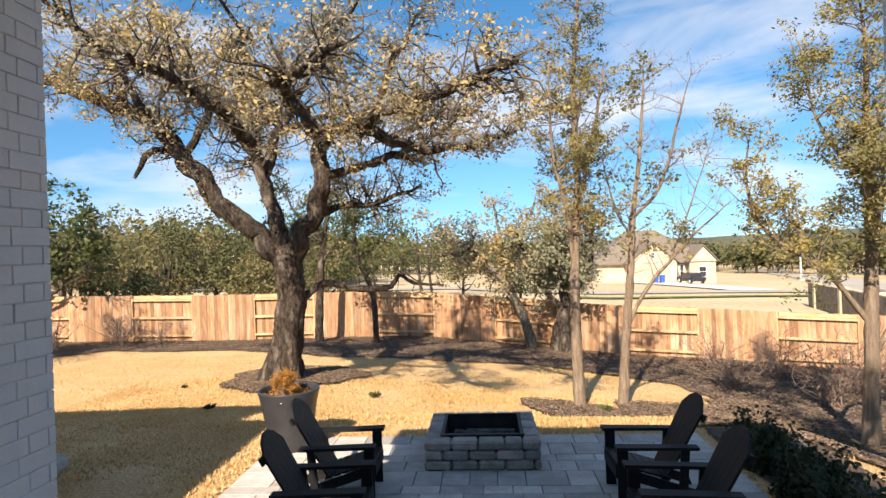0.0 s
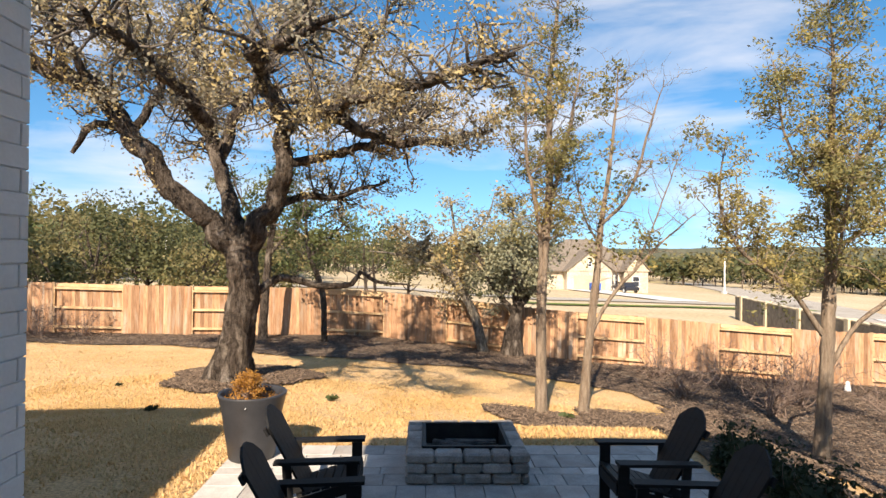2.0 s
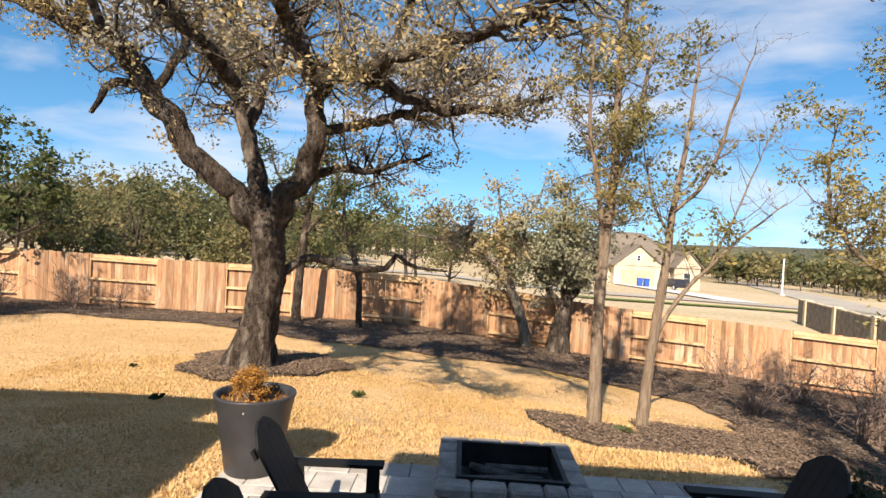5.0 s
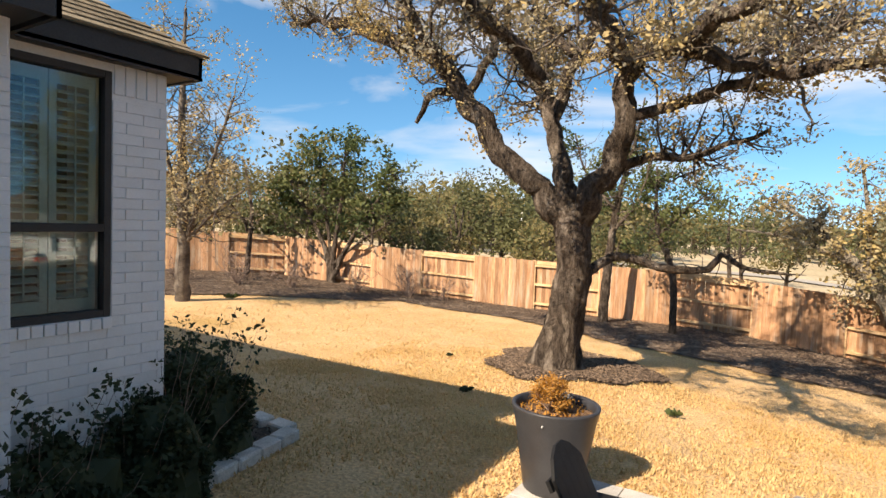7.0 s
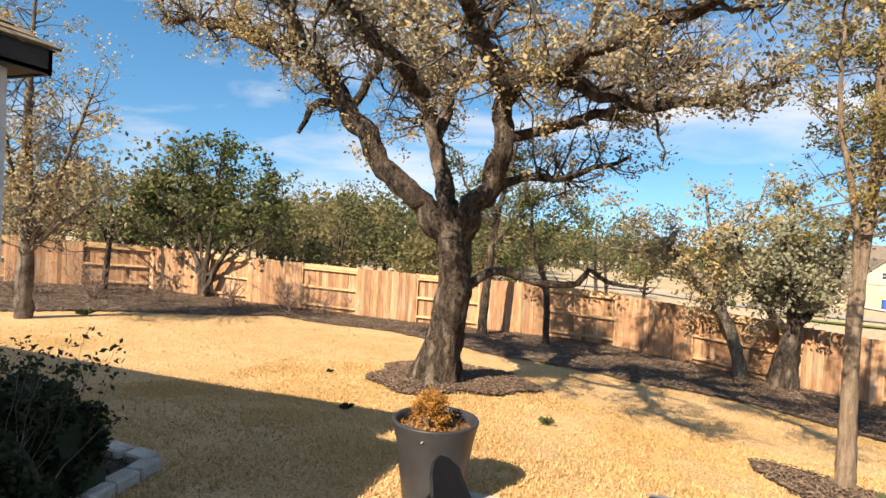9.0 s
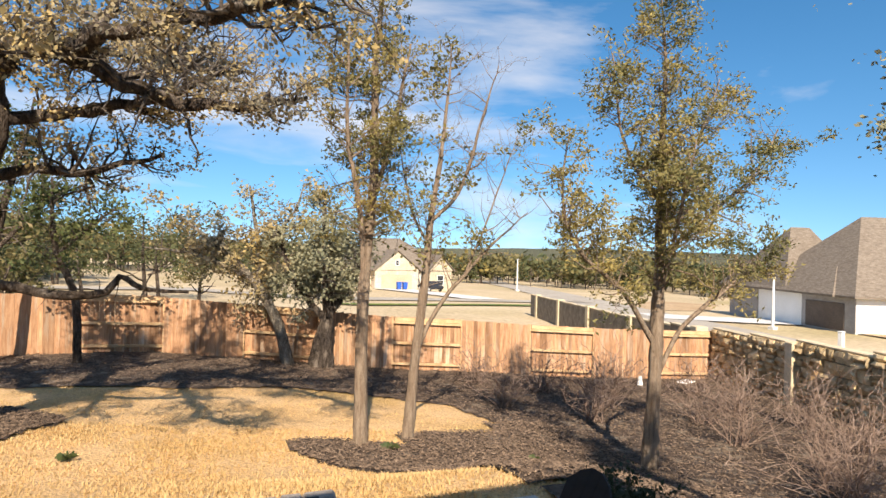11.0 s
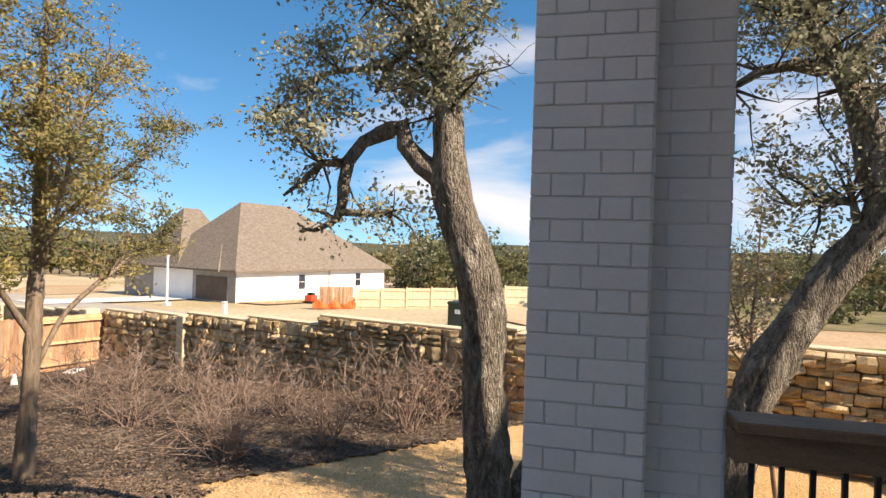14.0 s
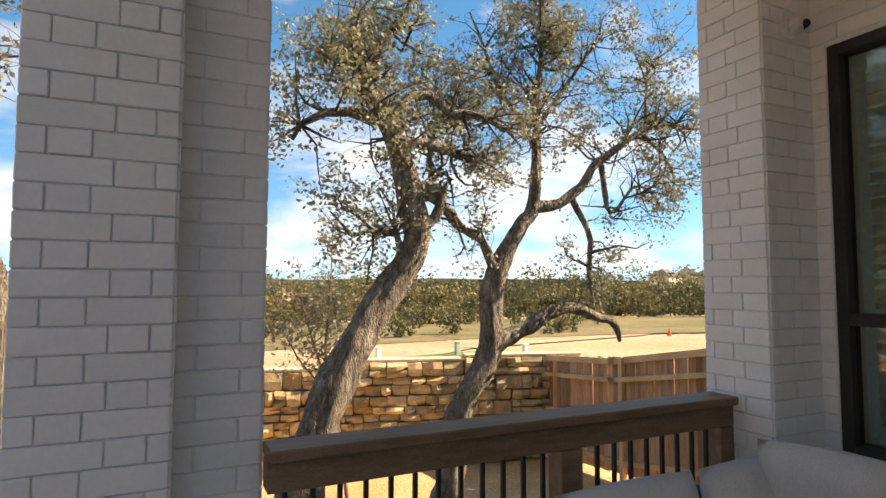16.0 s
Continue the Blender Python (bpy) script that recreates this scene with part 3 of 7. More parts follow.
# house body: walls with thickness round the porch and the wing beside it
T = 0.25
FULL = [[0.27], [0.135] + [0.27] * 40]
wall_back = empty("wall_south", Matrix(), "white-painted brick back wall of the house under the porch", "wall", kind="structure")
W0, W1, WZ0, WZ1 = -0.394, 1.861, 1.6265, 3.6065     # window in the back wall
YB = -1.364     # face of the back wall
for d in ((-4.52, W0, YB - T, YB, -0.6, 4.20), (W1, 2.28, YB - T, YB, -0.6, 4.20), (W0, W1, YB - T, YB, -0.6, WZ0), (W0, W1, YB - T, YB, WZ1, 4.20)):
    boxed("wall_block", d, M_MORTAR, wall_back)
rb = random.Random(11)
brick_face(wall_back, 1.938, YB, -1, 0, 1.6, FLOOR, 4.20, FULL, rb, Matrix(), holes=((0.077, 2.5, WZ0, WZ1),))

# wing: near wall, set-back window wall, north wall
wing = empty("wall_west", Matrix(), "white-painted brick wing wall with a shuttered window", "wall", kind="structure")
WG = (3.22, 3.99, 1.52, 3.38)
for d in ((-4.52 - T, -4.524, YB, 3.15, -0.4, 3.46), (-5.0, -4.53, 3.15 - T, 3.146, -0.4, 3.46),
          (-5.0 - T, -5.004, 3.0, WG[0], -0.4, 3.46), (-5.0 - T, -5.004, WG[1], 4.426, -0.4, 3.46),
          (-5.0 - T, -5.004, WG[0], WG[1], -0.4, WG[2]), (-5.0 - T, -5.004, WG[0], WG[1], WG[3], 3.46),
          (-14.0, -5.25, 4.426 - T, 4.426, -0.8, 3.46), (-14.25, -14.0, -9.0, 4.4, -0.8, 3.46)):
    boxed("wall_block", d, M_MORTAR, wing)
brick_face(wing, -4.52, 0.9, 0, 1, 2.25, 0.2, 3.46 - 0.25, FULL, rb, Matrix())
brick_face(wing, -5.0, 3.15, 0, 1, 1.28, 0.2, 3.46 - 0.25, FULL, rb, Matrix(), holes=((WG[0] - 3.15, WG[1] - 3.15, WG[2], WG[3]),))
for k in range(5):
    shared("soldier_brick", box_mesh("soldier_brick", (0.003, 0.073, -0.03, 0.007, 0, 0.24), M_BRICK, 0.004), wing, Matrix.Translation((-5.0, 4.0 + k * 0.084, 3.215)) @ Matrix(((0, 1, 0, 0), (1, 0, 0, 0), (0, 0, 1, 0), (0, 0, 0, 1))))
for k in range(26):
    shared("soldier_brick", box_mesh("soldier_brick", (0.003, 0.073, -0.03, 0.007, 0, 0.24), M_BRICK, 0.004), wing, Matrix.Translation((-4.52, 1.0 + k * 0.0825, 3.215)) @ Matrix(((0, 1, 0, 0), (1, 0, 0, 0), (0, 0, 1, 0), (0, 0, 0, 1))))
for k in range(10):
    shared("sill_brick", box_mesh("sill_brick", (0.003, 0.073, -0.03, 0.045, -0.085, 0), M_BRICK, 0.004), wing, Matrix.Translation((-5.0, WG[0] - 0.02 + k * 0.0785, WG[2])) @ Matrix(((0, 1, 0, 0), (1, 0, 0, 0), (0, 0, 1, 0), (0, 0, 0, 1))))
# the rest of the house, out of sight: it closes the place behind the camera
house_shell = empty("wall_east", Matrix(), "plain outer walls of the house behind the porch", "wall", kind="structure")
for d in ((2.03, 2.28, -9.0, -1.62, -0.9, 4.20), (-14.0, 2.28, -9.25, -9.0, -0.9, 4.20), (-4.52 - T, -4.52, -9.0, YB - T - 0.001, 0.9, 4.20)):
    boxed("wall_block", d, M_MORTAR, house_shell)
# unseen taller east part of the house, past the side fence's end: its steep gable is added to shade the oaks' lower
# trunks
boxed("wall_block", (2.281, 5.0, -13.0, -6.1, -0.9, 3.9), M_MORTAR, house_shell)
obj("wall_block", [(2.29, -6.1, 3.9), (5.0, -6.1, 3.9), (2.4, -6.1, 8.3), (2.29, -6.3, 3.9), (5.0, -6.3, 3.9), (2.4, -6.3, 8.3)], [(0, 1, 2), (5, 4, 3), (1, 4, 5, 2), (0, 2, 5, 3), (0, 3, 4, 1)], M_MORTAR, house_shell)


def window(name, label, plane_x, y0, y1, z0, z1, along="y", mid=None):
    """A dark-framed sash window in a wall, with louvred shutters behind the glass. Built across x = 0, then set in place."""
    w, h = y1 - y0, z1 - z0
    win = empty(name, Matrix(), label, "window", kind="structure")
    fr = 0.055
    for d in ((0, fr, 0, h), (w - fr, w, 0, h), (fr, w - fr, 0, fr), (fr, w - fr, h - fr, h)):
        boxed("window_frame", (-0.06, 0.03, d[0], d[1], d[2], d[3]), M_TRIM, win, 0.004)
    zm = mid if mid else h * 0.42
    boxed("meeting_rail", (-0.05, 0.035, fr, w - fr, zm - 0.03, zm + 0.03), M_TRIM, win, 0.004)
    for a, b in ((fr, zm - 0.03), (zm + 0.03, h - fr)):
        p = boxed("pane", (-0.025, -0.021, fr, w - fr, a, b), M_GLASS, win)
        p.visible_shadow = False
    sh = -0.085
    half = (w - 2 * fr) / 2
    for s in range(2):
        a = fr + s * half
        for d in ((a + 0.005, a + 0.055, fr, h - fr), (a + half - 0.055, a + half - 0.005, fr, h - fr), (a + 0.055, a + half - 0.055, fr, fr + 0.09), (a + 0.055, a + half - 0.055, h - fr - 0.09, h - fr), (a + 0.055, a + half - 0.055, zm - 0.05, zm + 0.05)):
            boxed("shutter_frame", (sh - 0.03, sh, d[0], d[1], d[2], d[3]), M_SHUTTER, win)
        boxed("tilt_rod", (sh + 0.025, sh + 0.035, a + half / 2 - 0.005, a + half / 2 + 0.005, fr + 0.1, h - fr - 0.1), M_SHUTTER, win)
        z = fr + 0.12
        lm = box_mesh("louvre", (-0.036, 0.036, a + 0.058, a + half - 0.058, -0.005, 0.005), M_SHUTTER)
        while z < h - fr - 0.1:
            if abs(z - zm) > 0.07:
                shared("louvre", lm, win, Matrix.Translation((sh - 0.015, 0, z)) @ pose(0, 0, 0, 0, 22, 0))
            z += 0.062
    # dark panel: the unlit room's dimness is put into its colour
    boxed("dim_room_panel", (-0.9, -0.88, -0.1, w + 0.1, -0.1, h + 0.1), M_DOOR_DIMROOM, win, label="dark brown panel standing in for the dim room behind the shutters")
    win.matrix_basis = Matrix.Translation((plane_x, y0, z0)) if along == "y" else Matrix.Translation((y1, plane_x, z0)) @ pose(0, 0, 0, 0, 0, 90)
    return win


window("window_1", "tall dark-framed sash window with pale louvred shutters", -5.03, WG[0], WG[1], WG[2], WG[3], mid=0.68)
window("window_2", "large dark-framed porch window in the painted brick wall", -1.397, W0, W1, WZ0, WZ1, "x", mid=0.638)
boxed("window_sill", (W0 - 0.05, W1 + 0.066, -1.397, -1.298, WZ0 - 0.09, WZ0 - 0.003), M_BRICK, wall_back, 0.006)


def roof():
    r = empty("roof", Matrix(), "brown shingle hip roof with dark fascia boards", "roof", kind="structure")
    # fascia and soffit: porch, link, wing
    boxed("soffit", (-2.44, 2.60, 1.955, 1.985, 4.15, 4.28), M_TRIM, r)
    boxed("soffit", (-4.9, -2.44, -1.36, -1.15, 4.15, 4.28), M_TRIM, r)
    boxed("soffit", (-14.4, -4.22, -1.0, 3.22, 3.44, 3.47), M_TRIM, r)
    boxed("soffit", (-14.4, -4.83, 3.22, 4.60, 3.44, 3.47), M_TRIM, r)
    boxed("fascia", (-4.22, -4.19, -1.0, 3.28, 3.43, 3.62), M_TRIM, r)
    boxed("fascia", (-4.83, -4.19, 3.25, 3.28, 3.43, 3.62), M_TRIM, r)
    boxed("fascia", (-4.86, -4.83, 3.28, 4.63, 3.43, 3.62), M_TRIM, r)
    boxed("fascia", (-14.4, -4.83, 4.60, 4.63, 3.43, 3.62), M_TRIM, r)
    boxed("porch_beam", (-2.44, 2.12, 1.55, 1.9, 4.10, 4.20), M_CEIL, r)
    # pitched planes
    def plane(name, pts, faces):
        obj(name, pts, faces, M_SHINGLE, r)
    pk = 0.62
    plane("wing_roof", [(-4.17, 3.3, 3.61), (-4.17, -9.2, 3.61), (-9.3, -9.2, 3.61 + 5.13 * pk), (-9.3, 0, 3.61 + 5.13 * pk), (-4.81, 3.3, 3.61), (-4.81, 4.65, 3.61), (-9.3, 0.1, 3.61 + 4.5 * pk), (-14.4, 4.65, 3.61), (-14.4, -9.2, 3.61)],
          [(0, 1, 2, 3), (4, 5, 6), (0, 3, 6, 4), (5, 7, 6), (7, 8, 2, 3)])
    plane("porch_roof", [(-2.44, 1.98, 4.27), (2.62, 1.98, 4.27), (2.62, -9.3, 4.27), (-4.9, -9.3, 4.27), (-4.9, -1.15, 4.27), (-2.44, -1.15, 4.27), (-1, -3.5, 6.85), (-4.9, -3.5, 6.85)],
          [(0, 1, 6), (1, 2, 6), (2, 3, 7, 6), (0, 6, 7, 4, 5)])
    # out of sight: slope set so its shadow falls on the oaks beside the porch
    plane("gable_roof", [(5.3, -5.98, 3.8), (2.4, -5.98, 8.5), (-0.8, -5.98, 3.8), (5.3, -13.2, 3.8), (2.4, -13.2, 8.5), (-0.8, -13.2, 3.8), (5.3, -5.98, 3.6), (2.4, -5.98, 8.3), (5.3, -13.2, 3.6), (2.4, -13.2, 8.3)],
          [(0, 3, 4, 1), (1, 4, 5, 2), (6, 7, 9, 8), (0, 1, 7, 6), (0, 6, 8, 3)])
    # shingle tabs on the wing's window bay
    rr = random.Random(2)
    V, F = [], []
    base = np.array([-4.81, 4.68, 3.625])
    up_v = np.array([-1.0, 0, pk]) / math.hypot(1, pk)
    nrm = np.array([pk, 0, 1.0]) / math.hypot(1, pk)
    for c in range(32):
        s0 = c * 0.125
        inset = s0 / math.hypot(1, pk)
        y = 4.68 - inset
        while y > 2.2 - inset * 0.0:
            w = rr.uniform(0.16, 0.32)
            y1 = y - w
            lift = 0.006 + rr.uniform(0, 0.006)
            i = len(V)
            for yy, s, l in ((y, s0, lift + 0.006), (y1, s0, lift + 0.006), (y1, s0 + 0.14, 0.002), (y, s0 + 0.14, 0.002), (y, s0, -0.004), (y1, s0, -0.004)):
                p = base + up_v * s + nrm * l
                V.append((p[0], yy, p[2]))
            F += [(i, i + 1, i + 2, i + 3), (i, i + 4, i + 5, i + 1)]
            y = y1 - 0.004
    t = obj("shingles", V, F, surface("shingle_tabs", (0.17, 0.135, 0.09), (0.27, 0.22, 0.15), 4, 160, 0.95, 0.4, spec=0.15, vary=0.25, by_object=False), r)
    t["kind"] = "stuff"


roof()


# ---------- fences ----------
def fence(name, pts, label, top_of, picket_h=1.80, rng_seed=1, stain=M_CEDAR, first=0, every=2):
    """A board fence in 2.4 m sections, its rails shown on every other one. pts: its line; top_of: height of the picket foot above the land."""
    f = empty(name, Matrix(), label, "fence", kind="structure")
    rr = random.Random(rng_seed)
    pk = [box_mesh("picket", (-0.0705, 0.0705, -0.009, 0.009, 0, picket_h), stain, 0.004, 0.003, s) for s in range(4)]
    pickets = 0
    sec = first
    for (ax, ay), (bx, by) in zip(pts, pts[1:]):
        L = math.hypot(bx - ax, by - ay)
        ux, uy = (bx - ax) / L, (by - ay) / L
        ang = math.degrees(math.atan2(uy, ux))
        n = max(1, round(L / 2.44))
        seg = L / n
        for k in range(n):
            s0 = k * seg
            x0, y0 = ax + ux * s0, ay + uy * s0
            x1, y1 = x0 + ux * seg, y0 + uy * seg
            z0, z1 = height(x0, y0) + top_of, height(x1, y1) + top_of
            front = every == 2 and sec % 2 == 0            # pickets on the near side
            sec += 1
            side = -1 if front else 1        # of the rails' line; near side is to the right of the way along
            nx, ny = uy, -ux
            m = Matrix.Translation((x0, y0, z0)) @ pose(0, 0, 0, 0, 0, ang)
            boxed("post", (-0.045, 0.045, -0.045, 0.045, -0.1, picket_h + 0.02), M_CEDARRAIL, f).matrix_basis = m
            q = int(seg / 0.134)
            for i in range(q):
                s = (i + 0.5) * seg / q
                d = 0.062 if front else -0.062
                zz = z0 + (z1 - z0) * s / seg
                px, py = x0 + ux * s + nx * d, y0 + uy * s + ny * d
                shared("picket", rr.choice(pk), f, Matrix.Translation((px, py, zz + rr.uniform(-0.012, 0.012))) @ pose(0, 0, 0, 0, rr.uniform(-0.4, 0.4), ang + rr.uniform(-1, 1)) @ Matrix.Diagonal((rr.uniform(1.0, 1.03), 1, 1, 1)))
            tilt = -math.degrees(math.atan2(z1 - z0, seg))
            for h in (0.22, 0.92, 1.62):
                boxed("rail", (0, seg, -0.044, 0.044, h - 0.04, h + 0.04), M_CEDARRAIL, f).matrix_basis = m @ pose(0, 0, 0, 0, tilt, 0)
            if not front:
                boxed("top_board", (0.02, seg - 0.02, 0.0, 0.05, picket_h - 0.13, picket_h - 0.02), M_CEDARRAIL, f).matrix_basis = m @ pose(0, 0, 0, 0, tilt, 0)
    return f


fence("fence_back", [(-20.8, 20.2), (-1.8, 22.05)], "weathered cedar board fence, rails showing on alternate sections", 0.02)
fence("fence_back_right", [(-1.8, 22.05), (17.2, 18.0)], "weathered cedar board fence stepping down beside the mulch bed", 0.0, rng_seed=2, first=0)
fence("fence_left", [(-31.0, 9.0), (-20.8, 20.2)], "cedar board fence turning towards the house's far side", 0.02, rng_seed=3)
fence("fence_side", [(10.75, -5.6), (5.2, -5.6)], "reddish cedar side fence meeting the stone wall", 0.12, 2.02, rng_seed=4, every=1)


# ---------- stone wall ----------
def stone_wall():
    w = empty("stone_wall", Matrix(), "rough limestone boundary wall with a pale cap", "wall", kind="structure")
    rr = random.Random(21)
    y0, y1 = -6.4, 18.0
    ang = math.degrees(math.atan2(1, 0.288))
    ux, uy = math.cos(radians(ang)), math.sin(radians(ang))
    L = (y1 - y0) / uy
    # piers and stepped panels
    piers = [0.0, 9.99, 20.95, L]
    stones = []
    for a, b in zip(piers, piers[1:]):
        steps = max(1, round((b - a) / 2.6))
        for k in range(steps):
            s0, s1 = a + (b - a) * k / steps, a + (b - a) * (k + 1) / steps
            sm_ = (s0 + s1) / 2
            x, y = wall_x(y0) + ux * sm_, y0 + uy * sm_
            zt = height(x, y) + 1.86 + 0.28 * (1 - ramp(-4, 3, y))
            zb = zt - 2.5
            m = Matrix.Translation((wall_x(y0) + ux * s0, y0 + uy * s0, 0)) @ pose(0, 0, 0, 0, 0, ang)
            boxed("core", (0, s1 - s0, -0.11, 0.11, zb, zt), M_STONEMORTAR, w).matrix_basis = m
            cap = boxed("cap", (-0.01, s1 - s0 + 0.01, -0.17, 0.17, zt, zt + 0.055), M_CAP, w, 0.012)
            cap.matrix_basis = m
            z = zt
            while z > zb + 0.5:
                h = rr.choice((0.15, 0.21, 0.26, 0.30, 0.35))
                s = rr.uniform(-0.2, 0)
                while s < s1 - s0:
                    l = rr.uniform(0.17, 0.47)
                    lo, hi = max(0, s), min(s1 - s0, s + l)
                    if hi - lo > 0.08:
                        if h > 0.22 and rr.random() < 0.4:
                            stones.append((m, lo, hi, z - h * 0.52, z))
                            stones.append((m, lo, hi, z - h, z - h * 0.52))
                        else:
                            stones.append((m, lo, hi, z - h, z))
                    s += l
                z -= h
    # the stretch nearest the porch as pieces, the rest joined
    near, rest = [], []
    for st in stones:
        p = st[0] @ Vector(((st[1] + st[2]) / 2, 0, 0))
        (near if 0.5 < p.y < 9.5 and st[3] > height(p.x, p.y) - 0.1 else rest).append(st)
    rr.shuffle(near)
    rest += near[300:]
    near = near[:300]
    lumps = []
    for k in range(10):
        bm = bmesh.new()
        box(bm, 0.035, 0.965, 0.0, 1.0, 0.06, 0.94)
        bmesh.ops.subdivide_edges(bm, edges=[e for e in bm.edges if abs(e.verts[0].co.x - e.verts[1].co.x) > 0.5 or abs(e.verts[0].co.z - e.verts[1].co.z) > 0.5], cuts=1, use_grid_fill=True)
        for v in bm.verts:
            edge = (v.co.x < 0.1 or v.co.x > 0.9) + (v.co.z < 0.1 or v.co.z > 0.9)
            if v.co.y > 0.5:
                v.co.y -= 0.28 * edge * rr.uniform(0.3, 1.3)
            v.co += Vector((rr.uniform(-0.035, 0.035), rr.uniform(-0.18, 0.25) if v.co.y > 0.3 else 0, rr.uniform(-0.05, 0.05)))
        me = bpy.data.meshes.new("stone")
        bm.to_mesh(me)
        bm.free()
        me.materials.append(M_STONE)
        lumps.append(me)
    def place(st):
        m, lo, hi, za, zb = st
        return m @ Matrix.Translation((lo, 0.105, za)) @ Matrix.Diagonal((hi - lo, rr.uniform(0.09, 0.24), zb - za, 1))
    for st in near:
        shared("stone", rr.choice(lumps), w, place(st))
    V, F = [], []
    for st in rest:
        me, m = rr.choice(lumps), place(st)
        i = len(V)
        V += [m @ v.co for v in me.vertices]
        F += [[i + j for j in p.vertices] for p in me.polygons]
    m2 = surface("limestone_joined", (0.44, 0.315, 0.175), (0.63, 0.49, 0.30), 3.2, 40, 0.9, 1.0, spec=0.2, c3=(0.48, 0.30, 0.135), vary=0.34, by_object=False, bump_dist=0.02)
    o = obj("stones", V, F, m2, w)
    o["kind"] = "stuff"
    for s in piers[:2]:
        x, y = wall_x(y0) + ux * s, y0 + uy * s
        zt = height(x, y) + 1.98
        m = Matrix.Translation((x, y, 0)) @ pose(0, 0, 0, 0, 0, ang)
        boxed("pier", (-0.2, 0.2, -0.2, 0.2, zt - 2.4, zt), M_STONEMORTAR, w, 0.02).matrix_basis = m
        boxed("pier_cap", (-0.25, 0.25, -0.25, 0.25, zt, zt + 0.07), M_CAP, w, 0.015).matrix_basis = m
    x, y = wall_x(13.8), 13.8
    m = Matrix.Translation((x, y, 0)) @ pose(0, 0, 0, 0, 0, ang)
    boxed("quoin_pier", (-0.17, 0.17, 0.1, 0.36, height(x, y) - 0.2, height(x, y) + 1.88), M_CAP, w, 0.02, label="pale smooth stone pier").matrix_basis = m


stone_wall()


# ---------- trees ----------
def leaf_cards(V, F, at, n, spread_r, size, rng, flat_z=0.7, long=1.6):
    for k in range(n):
        c = at + np.array([rng.gauss(0, spread_r), rng.gauss(0, spread_r), rng.gauss(0, spread_r * flat_z)])
        d = np.array([rng.gauss(0, 1), rng.gauss(0, 1), rng.gauss(0, 0.8)])
        d /= np.linalg.norm(d) + 1e-9
        e = np.cross(d, np.array([rng.gauss(0, 1), rng.gauss(0, 1), rng.gauss(0, 1)]))
        e /= np.linalg.norm(e) + 1e-9
        s = size * rng.uniform(0.6, 1.4)
        d, e = d * s * long * 0.5, e * s * 0.5
        i = len(V)
        V += [c - d, c + e * 0.9, c + d, c - e * 0.9]
        F.append((i, i + 1, i + 2, i + 3))


def wander(start, way, length, r0, rng, kink=0.35, rise=0.0, step=0.22, droop=0.0):
    """A crooked branch: points (x, y, z, radius)."""
    p = np.array(start[:3], float)
    d = np.array(way, float)
    d /= np.linalg.norm(d) + 1e-9
    n = max(2, int(length / step))
    out = [np.array([*p, r0])]
    for i in range(n):
        d = d + np.array([rng.gauss(0, kink), rng.gauss(0, kink), rng.gauss(0, kink) + rise - droop * i / n])
        d /= np.linalg.norm(d) + 1e-9
        p = p + d * length / n
        out.append(np.array([*p, r0 * (1 - 0.8 * (i + 1) / n)]))
    return out


